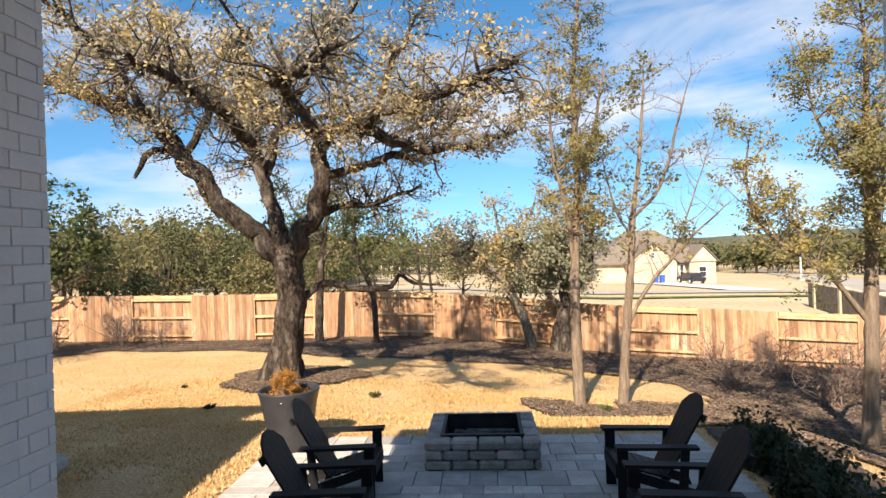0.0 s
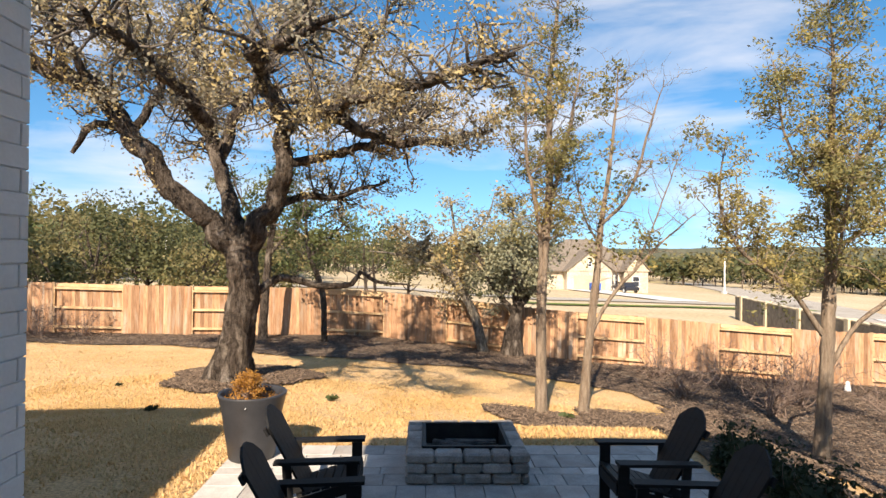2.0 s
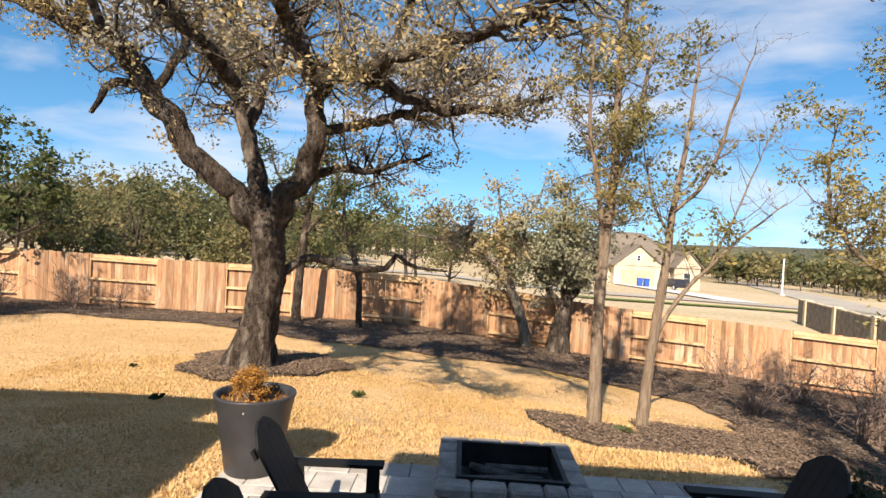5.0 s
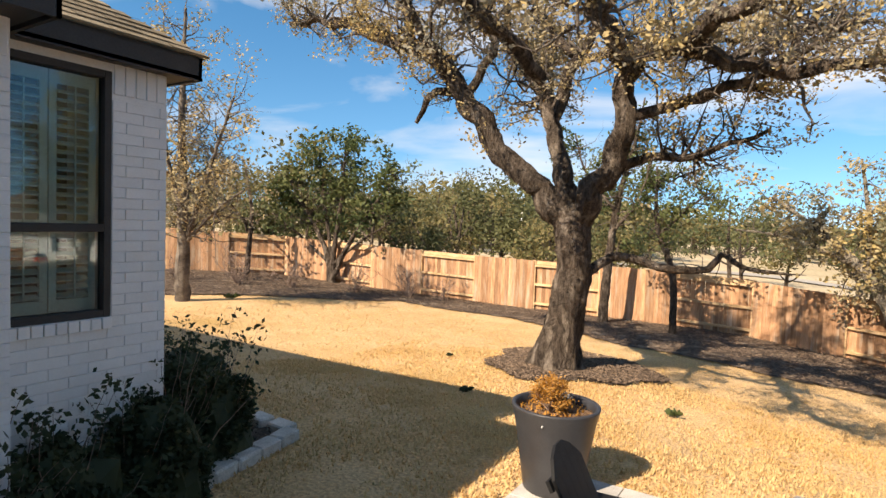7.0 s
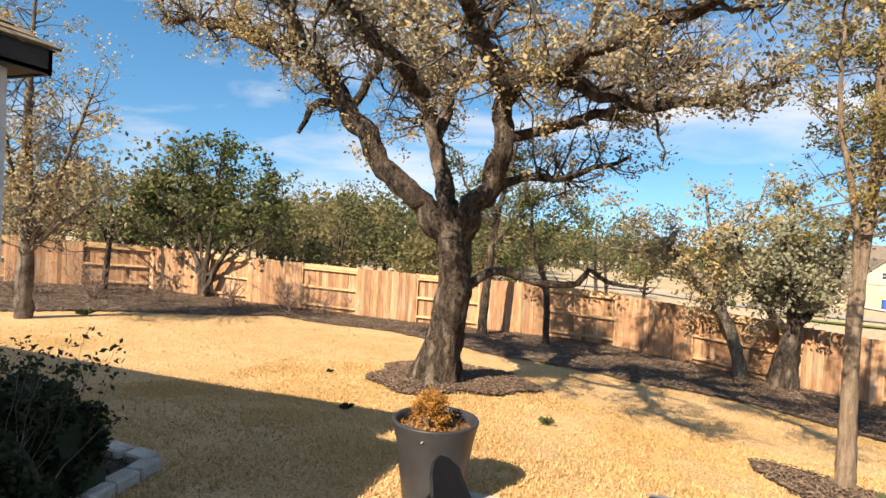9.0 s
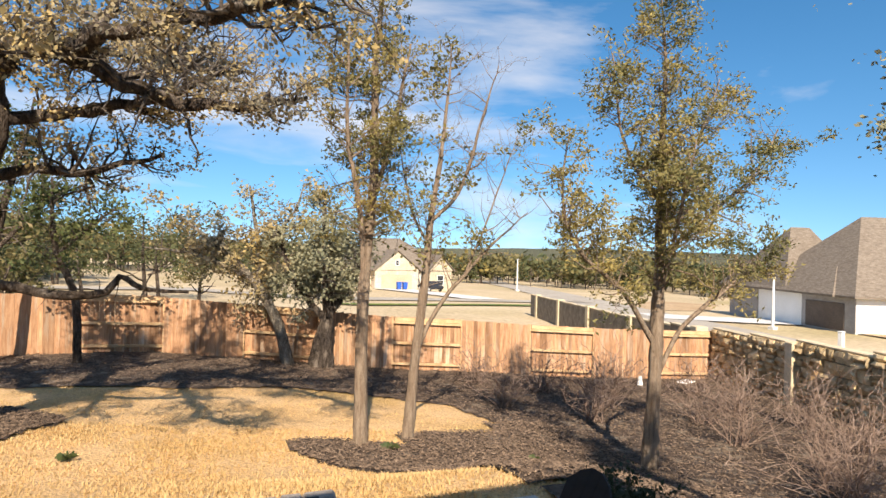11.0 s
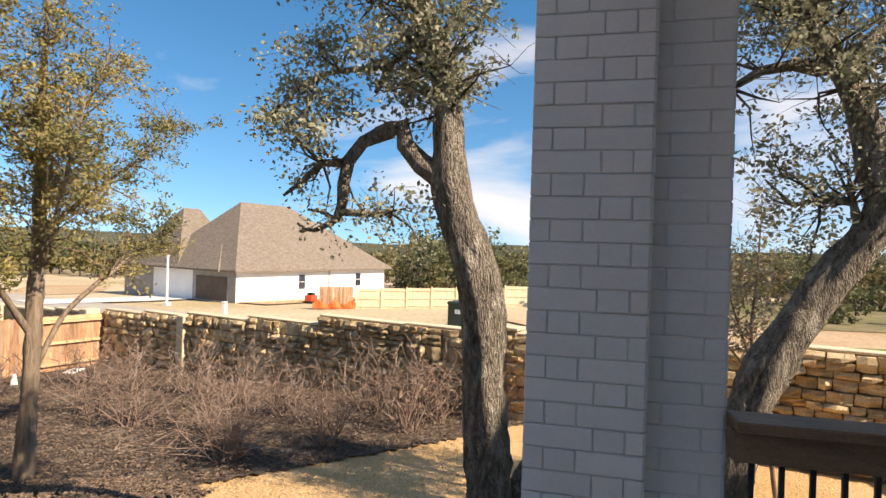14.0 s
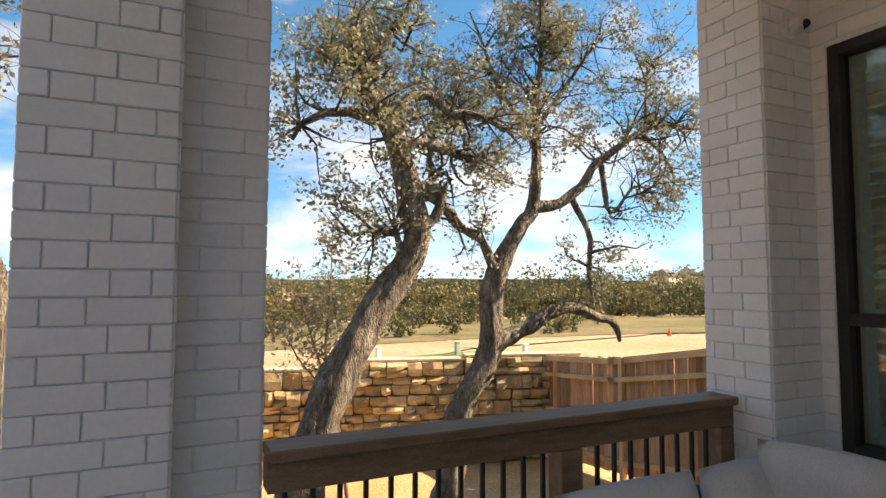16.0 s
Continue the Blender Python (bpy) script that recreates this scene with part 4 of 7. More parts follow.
def tree(name, label, category, limbs, bark, leaves, seed, sub=(1.6, 5, 0.05), twigs=5, leaf=(10, 0.12, 0.07), kink=0.3, rise=0.06, sides=9, leafless=(), min_z=0.0, group="", droop=0.0, start=0.3, twig_len=0.5, flat_z=0.7, long=1.6, bare_chance=0.0, outer=0.12, clump=(0.9, -0.12), twig_bark=None, crook=0.5):
    """A tree from its hand-set limbs (each a list of x, y, z, radius), with side branches, twigs and leaves grown at random from them.
    sub: length, number per metre of limb, radius of side branches; leaf: number a tuft, tuft radius, leaf size."""
    rng = random.Random(seed)
    foot = Vector(limbs[0][0][:3])
    V, F, TV, TF, LV, LF = [], [], [], [], [], []
    side_len, side_n, side_r = sub
    n_leaf, tuft_r, leaf_s = leaf
    for li, limb in enumerate(limbs):
        pts = spline(limb, 0.16)
        r_big = limb[0][3]
        # crooked growth along the limb
        def bend(line):
            out = []
            for i, q in enumerate(line):
                if li == 0:
                    out.append(q)
                    continue
                g = crook * min(1, i / 5) * (0.05 + 0.22 * q[3])
                v = noise.noise_vector(Vector(q[:3]) * 2.6 + Vector((seed, li, 0)))
                out.append(q + np.array([v[0] * g, v[1] * g, v[2] * g, 0.12 * q[3] * noise.noise(Vector(q[:3]) * 7)]))
            return out
        pts = bend(pts)
        wob = 0.06 * r_big
        pts = [q + np.array([rng.gauss(0, wob * 0.3), rng.gauss(0, wob * 0.3), 0, 0]) for q in pts]
        if r_big > 0.1:
            tube(V, F, bend(spline(limb, 0.09)), sides * 2, 0.06, rng, 0.28)
        else:
            tube(V, F, pts, sides if r_big > 0.06 else 6, 0.10, rng)
        total = sum(np.linalg.norm((b - a)[:3]) for a, b in zip(pts, pts[1:]))
        if li in leafless:
            continue
        count = max(1, int(total * side_n))
        for k in range(count):
            t = rng.uniform(start if li == 0 else outer, 1.0)
            i = min(len(pts) - 2, int(t * (len(pts) - 1)))
            q = pts[i]
            if q[2] < min_z:
                continue
            tg = (pts[i + 1] - pts[i])[:3]
            tg /= np.linalg.norm(tg) + 1e-9
            w = np.array([rng.gauss(0, 1), rng.gauss(0, 1), rng.gauss(0.25, 0.6)])
            w = w - tg * (w @ tg) * 0.7 + tg * 0.35
            ln = side_len * rng.uniform(0.45, 1.15) * (1.15 - 0.5 * t)
            br = wander(q, w, ln, min(q[3] * 0.6, side_r * rng.uniform(0.6, 1.2)), rng, kink, rise, droop=droop)
            tube(TV, TF, br, 5)
            bare = rng.random() < bare_chance
            for j in range(twigs):
                a = br[min(len(br) - 1, int(rng.uniform(0.25, 1) * len(br)))]
                tw = wander(a, (rng.gauss(0, 1), rng.gauss(0, 1), rng.gauss(0.2, 0.7)), twig_len * rng.uniform(0.5, 1.3), max(0.004, a[3] * 0.5), rng, kink * 1.1, rise, 0.14, droop)
                tube(TV, TF, tw, 3)
                if n_leaf and not bare:
                    for e in (tw[-1], tw[len(tw) // 2]):
                        if noise.noise((e[0] * clump[0] + seed, e[1] * clump[0], e[2] * clump[0])) < clump[1]:
                            continue
                        leaf_cards(LV, LF, e[:3], n_leaf, tuft_r, leaf_s, rng, flat_z, long)
            if n_leaf and not bare:
                leaf_cards(LV, LF, br[-1][:3], n_leaf, tuft_r, leaf_s, rng, flat_z, long)
    off = np.array(foot)
    th = empty(name, Matrix.Translation(foot), label, category, group)
    obj("trunk", [v - off for v in V], F, bark, th, smooth=True)
    if TV:
        obj("branch_mass", [v - off for v in TV], TF, twig_bark or bark, th, smooth=True)["kind"] = "stuff"
    if LV:
        obj("crown", [v - off for v in LV], LF, leaves, th)
    return th


def flare(x, y, z, r):
    return [(x, y, z - 0.25, r * 1.75), (x, y, z + 0.02, r * 1.5), (x, y, z + 0.3, r * 1.12)]


# the big oak in the lawn
oak_trunk = [(-4.28, 11.5, -0.45, 0.60), (-4.25, 11.5, -0.18, 0.50), (-4.18, 11.5, 0.25, 0.37), (-4.06, 11.5, 0.9, 0.30), (-3.98, 11.5, 1.6, 0.29), (-4.03, 11.5, 2.2, 0.30), (-4.05, 11.5, 2.6, 0.27)]
oak = tree("oak_tree", "old spreading oak with dark crooked limbs and thin olive-brown leaves", "tree", [
    oak_trunk,
    [(-4.05, 11.5, 2.3, 0.24), (-4.72, 11.3, 3.0, 0.20), (-5.40, 11.1, 3.75, 0.185), (-6.05, 11.0, 4.65, 0.175), (-6.68, 10.9, 5.42, 0.16), (-7.3, 10.8, 5.75, 0.15), (-8.1, 10.8, 6.05, 0.12), (-9.2, 10.7, 6.45, 0.08), (-10.3, 10.6, 6.5, 0.04)],
    [(-4.08, 11.5, 2.4, 0.20), (-4.29, 11.5, 3.31, 0.16), (-4.66, 11.8, 4.41, 0.13), (-4.89, 11.9, 4.85, 0.12), (-5.56, 12.0, 5.63, 0.09), (-5.84, 12.1, 6.56, 0.07), (-5.6, 12.3, 7.6, 0.04)],
    [(-4.62, 11.8, 4.3, 0.12), (-4.36, 11.8, 5.01, 0.11), (-4.21, 11.8, 5.39, 0.10), (-4.7, 11.9, 5.97, 0.08), (-5.2, 12.0, 6.75, 0.06), (-5.0, 12.1, 7.8, 0.03)],
    [(-3.99, 11.5, 2.4, 0.22), (-3.41, 11.4, 3.29, 0.19), (-3.13, 11.3, 3.95, 0.17), (-3.11, 11.2, 4.95, 0.15), (-2.4, 11.0, 5.12, 0.12), (-1.48, 10.9, 4.78, 0.11), (-0.79, 10.8, 4.52, 0.09), (0.05, 10.7, 4.6, 0.07), (1.0, 10.6, 4.75, 0.03)],
    [(-3.11, 11.3, 4.15, 0.10), (-2.0, 11.3, 4.41, 0.08), (-1.1, 11.3, 4.7, 0.07), (-0.2, 11.4, 5.3, 0.04)],
    [(-3.53, 11.6, 3.2, 0.10), (-3.0, 11.8, 3.5, 0.08), (-2.14, 11.9, 3.57, 0.06), (-1.1, 12.0, 3.95, 0.03)],
    [(-6.12, 11.0, 4.75, 0.10), (-6.7, 11.0, 4.8, 0.08), (-7.05, 11.0, 4.56, 0.06), (-7.14, 11.0, 4.3, 0.04)],
    [(-6.1, 11.0, 4.61, 0.09), (-5.5, 11.0, 5.4, 0.08), (-5.66, 10.9, 6.1, 0.07), (-6.3, 10.8, 7.0, 0.04)],
    [(-2.42, 11.05, 5.1, 0.10), (-1.8, 11.1, 5.7, 0.08), (-1.5, 11.1, 6.5, 0.06), (-0.9, 11.0, 7.4, 0.03)],
    [(-4.18, 11.8, 5.3, 0.10), (-3.7, 11.7, 6.1, 0.08), (-3.2, 11.6, 6.9, 0.06), (-2.9, 11.5, 8.0, 0.03)],
    [(-7.3, 10.8, 5.75, 0.09), (-7.4, 10.9, 6.5, 0.07), (-7.9, 11.0, 7.4, 0.04)],
    [(-3.1, 11.2, 4.9, 0.13), (-3.0, 9.6, 5.1, 0.11), (-2.7, 8.0, 4.95, 0.09), (-2.3, 6.6, 4.85, 0.07), (-1.3, 5.7, 4.85, 0.03)],
    [(-4.6, 11.2, 4.9, 0.12), (-4.8, 9.8, 5.4, 0.10), (-4.5, 8.0, 5.3, 0.08), (-4.2, 6.2, 5.1, 0.03)],
    [(-2.4, 11.0, 5.1, 0.11), (-1.2, 9.7, 5.2, 0.09), (0.0, 8.2, 5.05, 0.07), (0.8, 6.8, 4.95, 0.03)],
    [(-6.3, 10.9, 5.0, 0.09), (-6.6, 9.9, 6.0, 0.07), (-6.9, 8.8, 6.8, 0.05), (-7.4, 8.0, 7.2, 0.02)],
    [(-3.2, 11.6, 6.9, 0.06), (-2.0, 10.8, 7.7, 0.045), (-0.6, 10.0, 8.2, 0.02)],
    [(-4.24, 11.8, 5.3, 0.08), (-3.4, 13.2, 5.9, 0.07), (-2.2, 15.0, 6.3, 0.05), (-1.4, 16.0, 6.6, 0.02)],
    [(-4.66, 11.8, 4.45, 0.08), (-5.4, 13.4, 5.8, 0.06), (-6.2, 14.8, 6.6, 0.03)],
    [(-1.6, 10.92, 4.82, 0.07), (-0.6, 12.6, 5.6, 0.06), (0.4, 14.0, 6.0, 0.025)],
    [(-4.9, 12.1, 7.4, 0.05), (-5.4, 11.0, 8.2, 0.035), (-6.2, 10.0, 8.5, 0.015)],
], M_BARK_OAK, L_OAK, 4, sub=(1.45, 8.4, 0.032), twigs=6, leaf=(10, 0.085, 0.043), kink=0.5, rise=0.05, sides=12, leafless=(0, 7), twig_len=0.45, bare_chance=0.14, outer=0.36, clump=(0.9, -0.12), twig_bark=M_BARK_MID, crook=1.5)
# its low dead-looking limb
tv, tf = [], []
rlow = random.Random(8)
low = spline([(-3.85, 11.55, 1.45, 0.10), (-3.36, 12.0, 1.82, 0.085), (-2.55, 12.1, 1.66, 0.075), (-1.86, 12.1, 1.70, 0.06), (-1.68, 12.1, 1.96, 0.05), (-1.32, 12.1, 1.76, 0.04), (-0.66, 12.1, 1.70, 0.02)], 0.12)
tube(tv, tf, low, 8, 0.1, rlow)
for k in range(16):
    q = low[rlow.randrange(8, len(low))]
    tube(tv, tf, wander(q, (rlow.gauss(0, 1), rlow.gauss(0, 1), rlow.gauss(0.3, 0.6)), 0.5, 0.012, rlow, 0.4), 3)
obj("low_limb", [np.array(v) - np.array(oak_trunk[0][:3]) for v in tv], tf, M_BARK_OAK, oak, smooth=True)

# two slim trees in the island bed
tree("juniper_tree", "slim tall juniper with bare lower trunk and thin olive crown", "tree", [
    [(2.15, 11.42, -1.1, 0.16), (2.15, 11.42, -0.85, 0.125), (2.13, 11.42, 1.37, 0.10), (2.19, 11.42, 2.55, 0.09), (2.27, 11.42, 3.92, 0.075), (2.25, 11.42, 5.87, 0.05), (2.4, 11.42, 7.6, 0.03), (2.4, 11.4, 8.9, 0.012)],
    [(2.13, 11.42, 1.9, 0.05), (2.0, 11.3, 3.2, 0.045), (1.75, 11.2, 4.4, 0.035), (1.7, 11.1, 6.2, 0.02)],
    [(2.25, 11.42, 3.3, 0.05), (2.6, 11.5, 4.6, 0.04), (2.9, 11.5, 6.2, 0.02)]],
    M_BARK_JUN, L_JUN, 14, sub=(1.25, 9, 0.016), twigs=5, leaf=(17, 0.065, 0.032), long=2.2, kink=0.26, rise=0.10, start=0.38, twig_len=0.34, min_z=2.5, group="yard trees", bare_chance=0.15, clump=(1.7, -0.06))
tree("half_bare_tree", "half-bare slim tree with pale upright branches", "tree", [
    [(3.14, 11.8, -1.2, 0.14), (3.14, 11.8, -0.95, 0.11), (3.24, 11.8, 0.5, 0.09), (3.38, 11.8, 1.82, 0.08), (3.47, 11.8, 3.03, 0.06), (3.64, 11.8, 4.24, 0.04), (3.78, 11.8, 5.74, 0.02), (3.8, 11.8, 6.4, 0.008)],
    [(3.24, 11.8, 0.6, 0.05), (3.67, 11.8, 1.44, 0.042), (4.2, 11.8, 2.07, 0.034), (4.82, 11.8, 2.71, 0.024), (5.53, 11.8, 3.3, 0.01)],
    [(3.49, 11.85, 3.03, 0.04), (4.14, 11.9, 3.77, 0.034), (4.53, 11.9, 5.09, 0.024), (4.85, 11.9, 6.2, 0.008)],
    [(4.2, 11.8, 2.07, 0.02), (4.7, 11.7, 3.4, 0.016), (5.2, 11.6, 4.9, 0.006)],
    [(3.45, 11.8, 2.6, 0.03), (3.1, 11.9, 3.3, 0.025), (2.9, 12.0, 4.4, 0.01)]],
    M_BARK_JUN, L_JUN, 15, sub=(1.0, 7.0, 0.012), twigs=5, leaf=(9, 0.08, 0.055), kink=0.2, rise=0.16, start=0.4, twig_len=0.4, min_z=1.6, group="yard trees", bare_chance=0.84)
# cedar elm in the side bed
tree("juniper_tree", "broad young juniper with golden olive foliage in the mulch", "tree", [
    [(6.77, 9.57, -1.4, 0.17), (6.77, 9.57, -1.18, 0.135), (6.84, 9.57, 0.45, 0.115), (6.9, 9.57, 2.71, 0.085), (6.88, 9.57, 4.24, 0.06), (6.92, 9.57, 5.78, 0.03), (6.8, 9.57, 7.0, 0.01)],
    [(6.8, 9.57, 1.0, 0.05), (6.08, 9.5, 1.9, 0.04), (5.13, 9.4, 2.56, 0.03), (4.79, 9.4, 3.4, 0.02), (4.9, 9.4, 4.5, 0.01)],
    [(6.86, 9.57, 0.4, 0.05), (7.45, 9.6, 1.24, 0.04), (8.5, 9.6, 1.98, 0.03), (9.6, 9.7, 2.5, 0.012)],
    [(6.9, 9.57, 2.5, 0.04), (7.9, 9.4, 3.3, 0.03), (8.9, 9.3, 4.2, 0.02), (9.3, 9.3, 4.9, 0.01)],
    [(6.9, 9.57, 3.4, 0.035), (6.2, 9.7, 4.4, 0.025), (5.9, 9.7, 5.9, 0.01)],
    [(6.9, 9.57, 3.6, 0.035), (7.8, 9.7, 4.6, 0.025), (8.3, 9.7, 5.8, 0.01)],
    [(6.9, 9.5, 2.0, 0.04), (6.6, 8.8, 3.2, 0.025), (6.5, 8.4, 4.3, 0.01)]],
    M_BARK_JUN, L_JUN, 16, sub=(1.05, 11, 0.018), twigs=5, leaf=(17, 0.07, 0.032), long=2.2, kink=0.25, rise=0.10, start=0.40, twig_len=0.35, min_z=1.7, group="yard trees", bare_chance=0.06, clump=(1.7, -0.1))
# oaks beside the porch
tree("live_oak_tree", "leaning live oak with grey furrowed bark and a hooked limb", "tree", [
    [(4.6, 2.36, -0.55, 0.27), (4.6, 2.38, -0.2, 0.22), (4.6, 2.42, 0.54, 0.18), (4.6, 2.48, 1.26, 0.175), (4.6, 2.52, 1.9, 0.168), (4.6, 2.57, 2.26, 0.16), (4.6, 2.72, 2.62, 0.15), (4.6, 2.82, 2.95, 0.14), (4.6, 2.84, 3.27, 0.12), (4.6, 2.85, 3.6, 0.112), (4.6, 2.9, 3.92, 0.1), (4.6, 3.01, 4.21, 0.09), (4.6, 3.12, 4.5, 0.08), (4.6, 3.35, 5.4, 0.04)],
    [(4.6, 2.83, 2.98, 0.1), (4.6, 3.07, 3.13, 0.088), (4.6, 3.2, 3.28, 0.08), (4.6, 3.24, 3.44, 0.078), (4.6, 3.35, 3.41, 0.07), (4.6, 3.6, 3.33, 0.062), (4.6, 3.73, 3.18, 0.055), (4.6, 3.77, 2.99, 0.05), (4.6, 3.77, 2.8, 0.045), (4.6, 3.81, 2.67, 0.038)],
    [(4.6, 3.79, 2.67, 0.036), (4.6, 3.89, 2.61, 0.028), (4.6, 4, 2.56, 0.023), (4.6, 4.1, 2.57, 0.017), (4.6, 4.17, 2.63, 0.01)],
    [(4.6, 3.77, 2.72, 0.036), (4.6, 3.53, 2.7, 0.03), (4.6, 3.33, 2.73, 0.024), (4.6, 3.28, 2.6, 0.012)],
    [(4.6, 3.84, 2.66, 0.026), (4.6, 3.94, 2.72, 0.02), (4.6, 4.08, 2.74, 0.012)],
    [(4.6, 3.74, 3.14, 0.045), (4.6, 3.96, 3.14, 0.035), (4.6, 4.12, 2.99, 0.026), (4.6, 4.33, 2.86, 0.012)],
    [(4.6, 2.93, 4.02, 0.05), (4.6, 3.15, 4.15, 0.042), (4.6, 3.35, 3.99, 0.034), (4.6, 3.49, 3.73, 0.02)],
    [(4.6, 2.95, 4.1, 0.05), (4.7, 2.6, 4.8, 0.035), (4.8, 2.2, 5.4, 0.02)],
    [(4.6, 3.05, 4.4, 0.05), (4.5, 3.8, 4.7, 0.035), (4.5, 4.5, 4.7, 0.02)],
    [(4.6, 3.4, 3.95, 0.03), (4.6, 4.0, 3.9, 0.022), (4.6, 4.45, 3.6, 0.01)],
    [(4.6, 2.36, -0.3, 0.14), (4.66, 2.24, 0.2, 0.12), (4.74, 2.05, 0.75, 0.105), (4.85, 1.75, 1.5, 0.08), (4.95, 1.5, 2.4, 0.05), (5.0, 1.35, 3.0, 0.02)]],
    M_BARK_GREY, L_OAKGREEN, 31, sub=(0.9, 9, 0.02), twigs=6, leaf=(20, 0.075, 0.030), kink=0.42, rise=0.0, sides=12, leafless=(1, 2, 4, 10), start=0.72, min_z=2.7, twig_len=0.3, group="oaks beside the porch", bare_chance=0.1, outer=0.3, clump=(1.7, -0.02), twig_bark=M_BARK_MID, crook=0.7)
tree("live_oak_tree", "bent live oak with pale lichened trunk beyond the railing", "tree", [
    [(6.2, 0.62, -0.8, 0.29), (6.2, 0.52, -0.45, 0.24), (6.2, 0.3, 0.26, 0.21), (6.2, -0.04, 1.38, 0.19), (6.2, -0.47, 2.08, 0.16), (6.2, -0.97, 2.85, 0.15), (6.2, -0.92, 3.35, 0.15), (6.2, -0.82, 3.75, 0.13), (6.2, -0.6, 4.25, 0.10), (6.2, -0.35, 4.65, 0.08), (6.2, -0.1, 5.3, 0.04)],
    [(6.2, -0.5, 4.28, 0.07), (6.2, -0.2, 4.32, 0.055), (6.2, 0.1, 4.27, 0.045), (6.2, 0.36, 4.12, 0.035), (6.2, 0.42, 3.93, 0.02)],
    [(6.2, -0.65, 4.2, 0.08), (6.2, -0.9, 4.6, 0.07), (6.2, -1.15, 4.65, 0.06), (6.2, -1.4, 4.47, 0.05), (6.2, -1.98, 4.44, 0.035), (6.3, -2.5, 4.2, 0.015)],
    [(6.2, -0.75, 4.05, 0.07), (6.2, -1.28, 4.05, 0.06), (6.2, -1.74, 3.89, 0.04), (6.2, -2.0, 4.2, 0.02)],
    [(6.2, -0.9, 3.5, 0.10), (6.2, -1.3, 3.52, 0.085), (6.2, -1.2, 3.2, 0.06), (6.2, -1.05, 3.05, 0.03)],
    [(6.2, -0.3, 4.7, 0.06), (6.4, -0.7, 5.4, 0.04), (6.5, -1.2, 6.1, 0.02)],
    [(6.2, -0.8, 2.62, 0.05), (6.2, -0.73, 3.0, 0.04), (6.2, -0.46, 3.02, 0.03), (6.2, -0.2, 2.97, 0.022), (6.2, 0.0, 3.2, 0.01)],
    [(6.2, -1.1, 3.45, 0.05), (6.2, -1.43, 3.29, 0.04), (6.2, -1.66, 3.06, 0.03), (6.25, -2.0, 3.1, 0.012)]],
    M_BARK_GREY, L_OAKGREEN, 32, sub=(1.15, 9.5, 0.022), twigs=5, leaf=(17, 0.075, 0.035), kink=0.42, rise=0.03, sides=12, leafless=(4,), start=0.82, min_z=2.7, twig_len=0.4, group="oaks beside the porch", bare_chance=0.08, outer=0.4, clump=(1.6, 0.06), crook=1.3, twig_bark=M_BARK_MID)
tree("live_oak_tree", "forked live oak with a low crooked arm near the stone wall", "tree", [
    [(6.8, -1.5, -0.9, 0.24), (6.8, -1.58, -0.6, 0.19), (6.8, -1.65, -0.2, 0.17), (6.8, -1.85, 0.8, 0.155), (6.8, -2.25, 1.5, 0.15), (6.8, -2.36, 2.46, 0.13), (6.8, -2.77, 3.23, 0.10), (6.8, -3.0, 3.56, 0.085), (6.8, -3.06, 4.85, 0.05), (6.8, -3.17, 6.02, 0.03), (6.8, -3.2, 7.2, 0.012)],
    [(6.8, -2.25, 1.52, 0.12), (6.8, -2.8, 1.85, 0.10), (6.8, -3.37, 2.07, 0.085), (6.8, -4.12, 1.97, 0.06), (6.8, -4.49, 1.8, 0.05), (6.8, -4.53, 1.55, 0.025)],
    [(6.8, -2.95, 3.5, 0.09), (6.8, -3.6, 3.64, 0.075), (6.8, -4.16, 4.23, 0.06), (6.8, -5.19, 4.9, 0.045), (6.8, -6.31, 5.04, 0.02)],
    [(6.8, -3.66, 3.66, 0.05), (6.8, -3.98, 3.04, 0.04), (6.8, -4.02, 2.0, 0.025)],
    [(6.8, -2.4, 2.5, 0.08), (6.8, -2.15, 3.0, 0.06), (6.8, -1.65, 3.33, 0.05), (6.8, -1.4, 4.2, 0.03), (6.9, -1.6, 5.3, 0.012)],
    [(6.8, -3.05, 4.6, 0.04), (6.9, -3.8, 5.6, 0.03), (7.0, -4.5, 6.4, 0.012)],
    [(6.8, -3.05, 4.3, 0.04), (6.9, -2.5, 5.2, 0.03), (7.0, -2.1, 6.2, 0.012)],
    [(6.8, -5.1, 4.85, 0.035), (6.9, -5.3, 5.8, 0.02), (7.0, -5.9, 6.6, 0.01)],
    [(6.8, -4.2, 4.2, 0.05), (6.8, -4.36, 3.5, 0.035), (6.8, -4.93, 3.94, 0.02), (6.8, -5.4, 3.6, 0.01)],
    [(6.8, -5.06, 4.75, 0.04), (6.8, -5.5, 4.45, 0.03), (6.8, -5.7, 3.9, 0.012)]],
    M_BARK_GREY, L_OAKGREEN, 33, sub=(1.2, 9.5, 0.022), twigs=5, leaf=(17, 0.075, 0.035), kink=0.42, rise=0.03, sides=11, leafless=(1,), start=0.66, min_z=2.6, twig_len=0.4, group="oaks beside the porch", bare_chance=0.08, outer=0.4, clump=(1.6, 0.06), crook=1.3, twig_bark=M_BARK_MID)

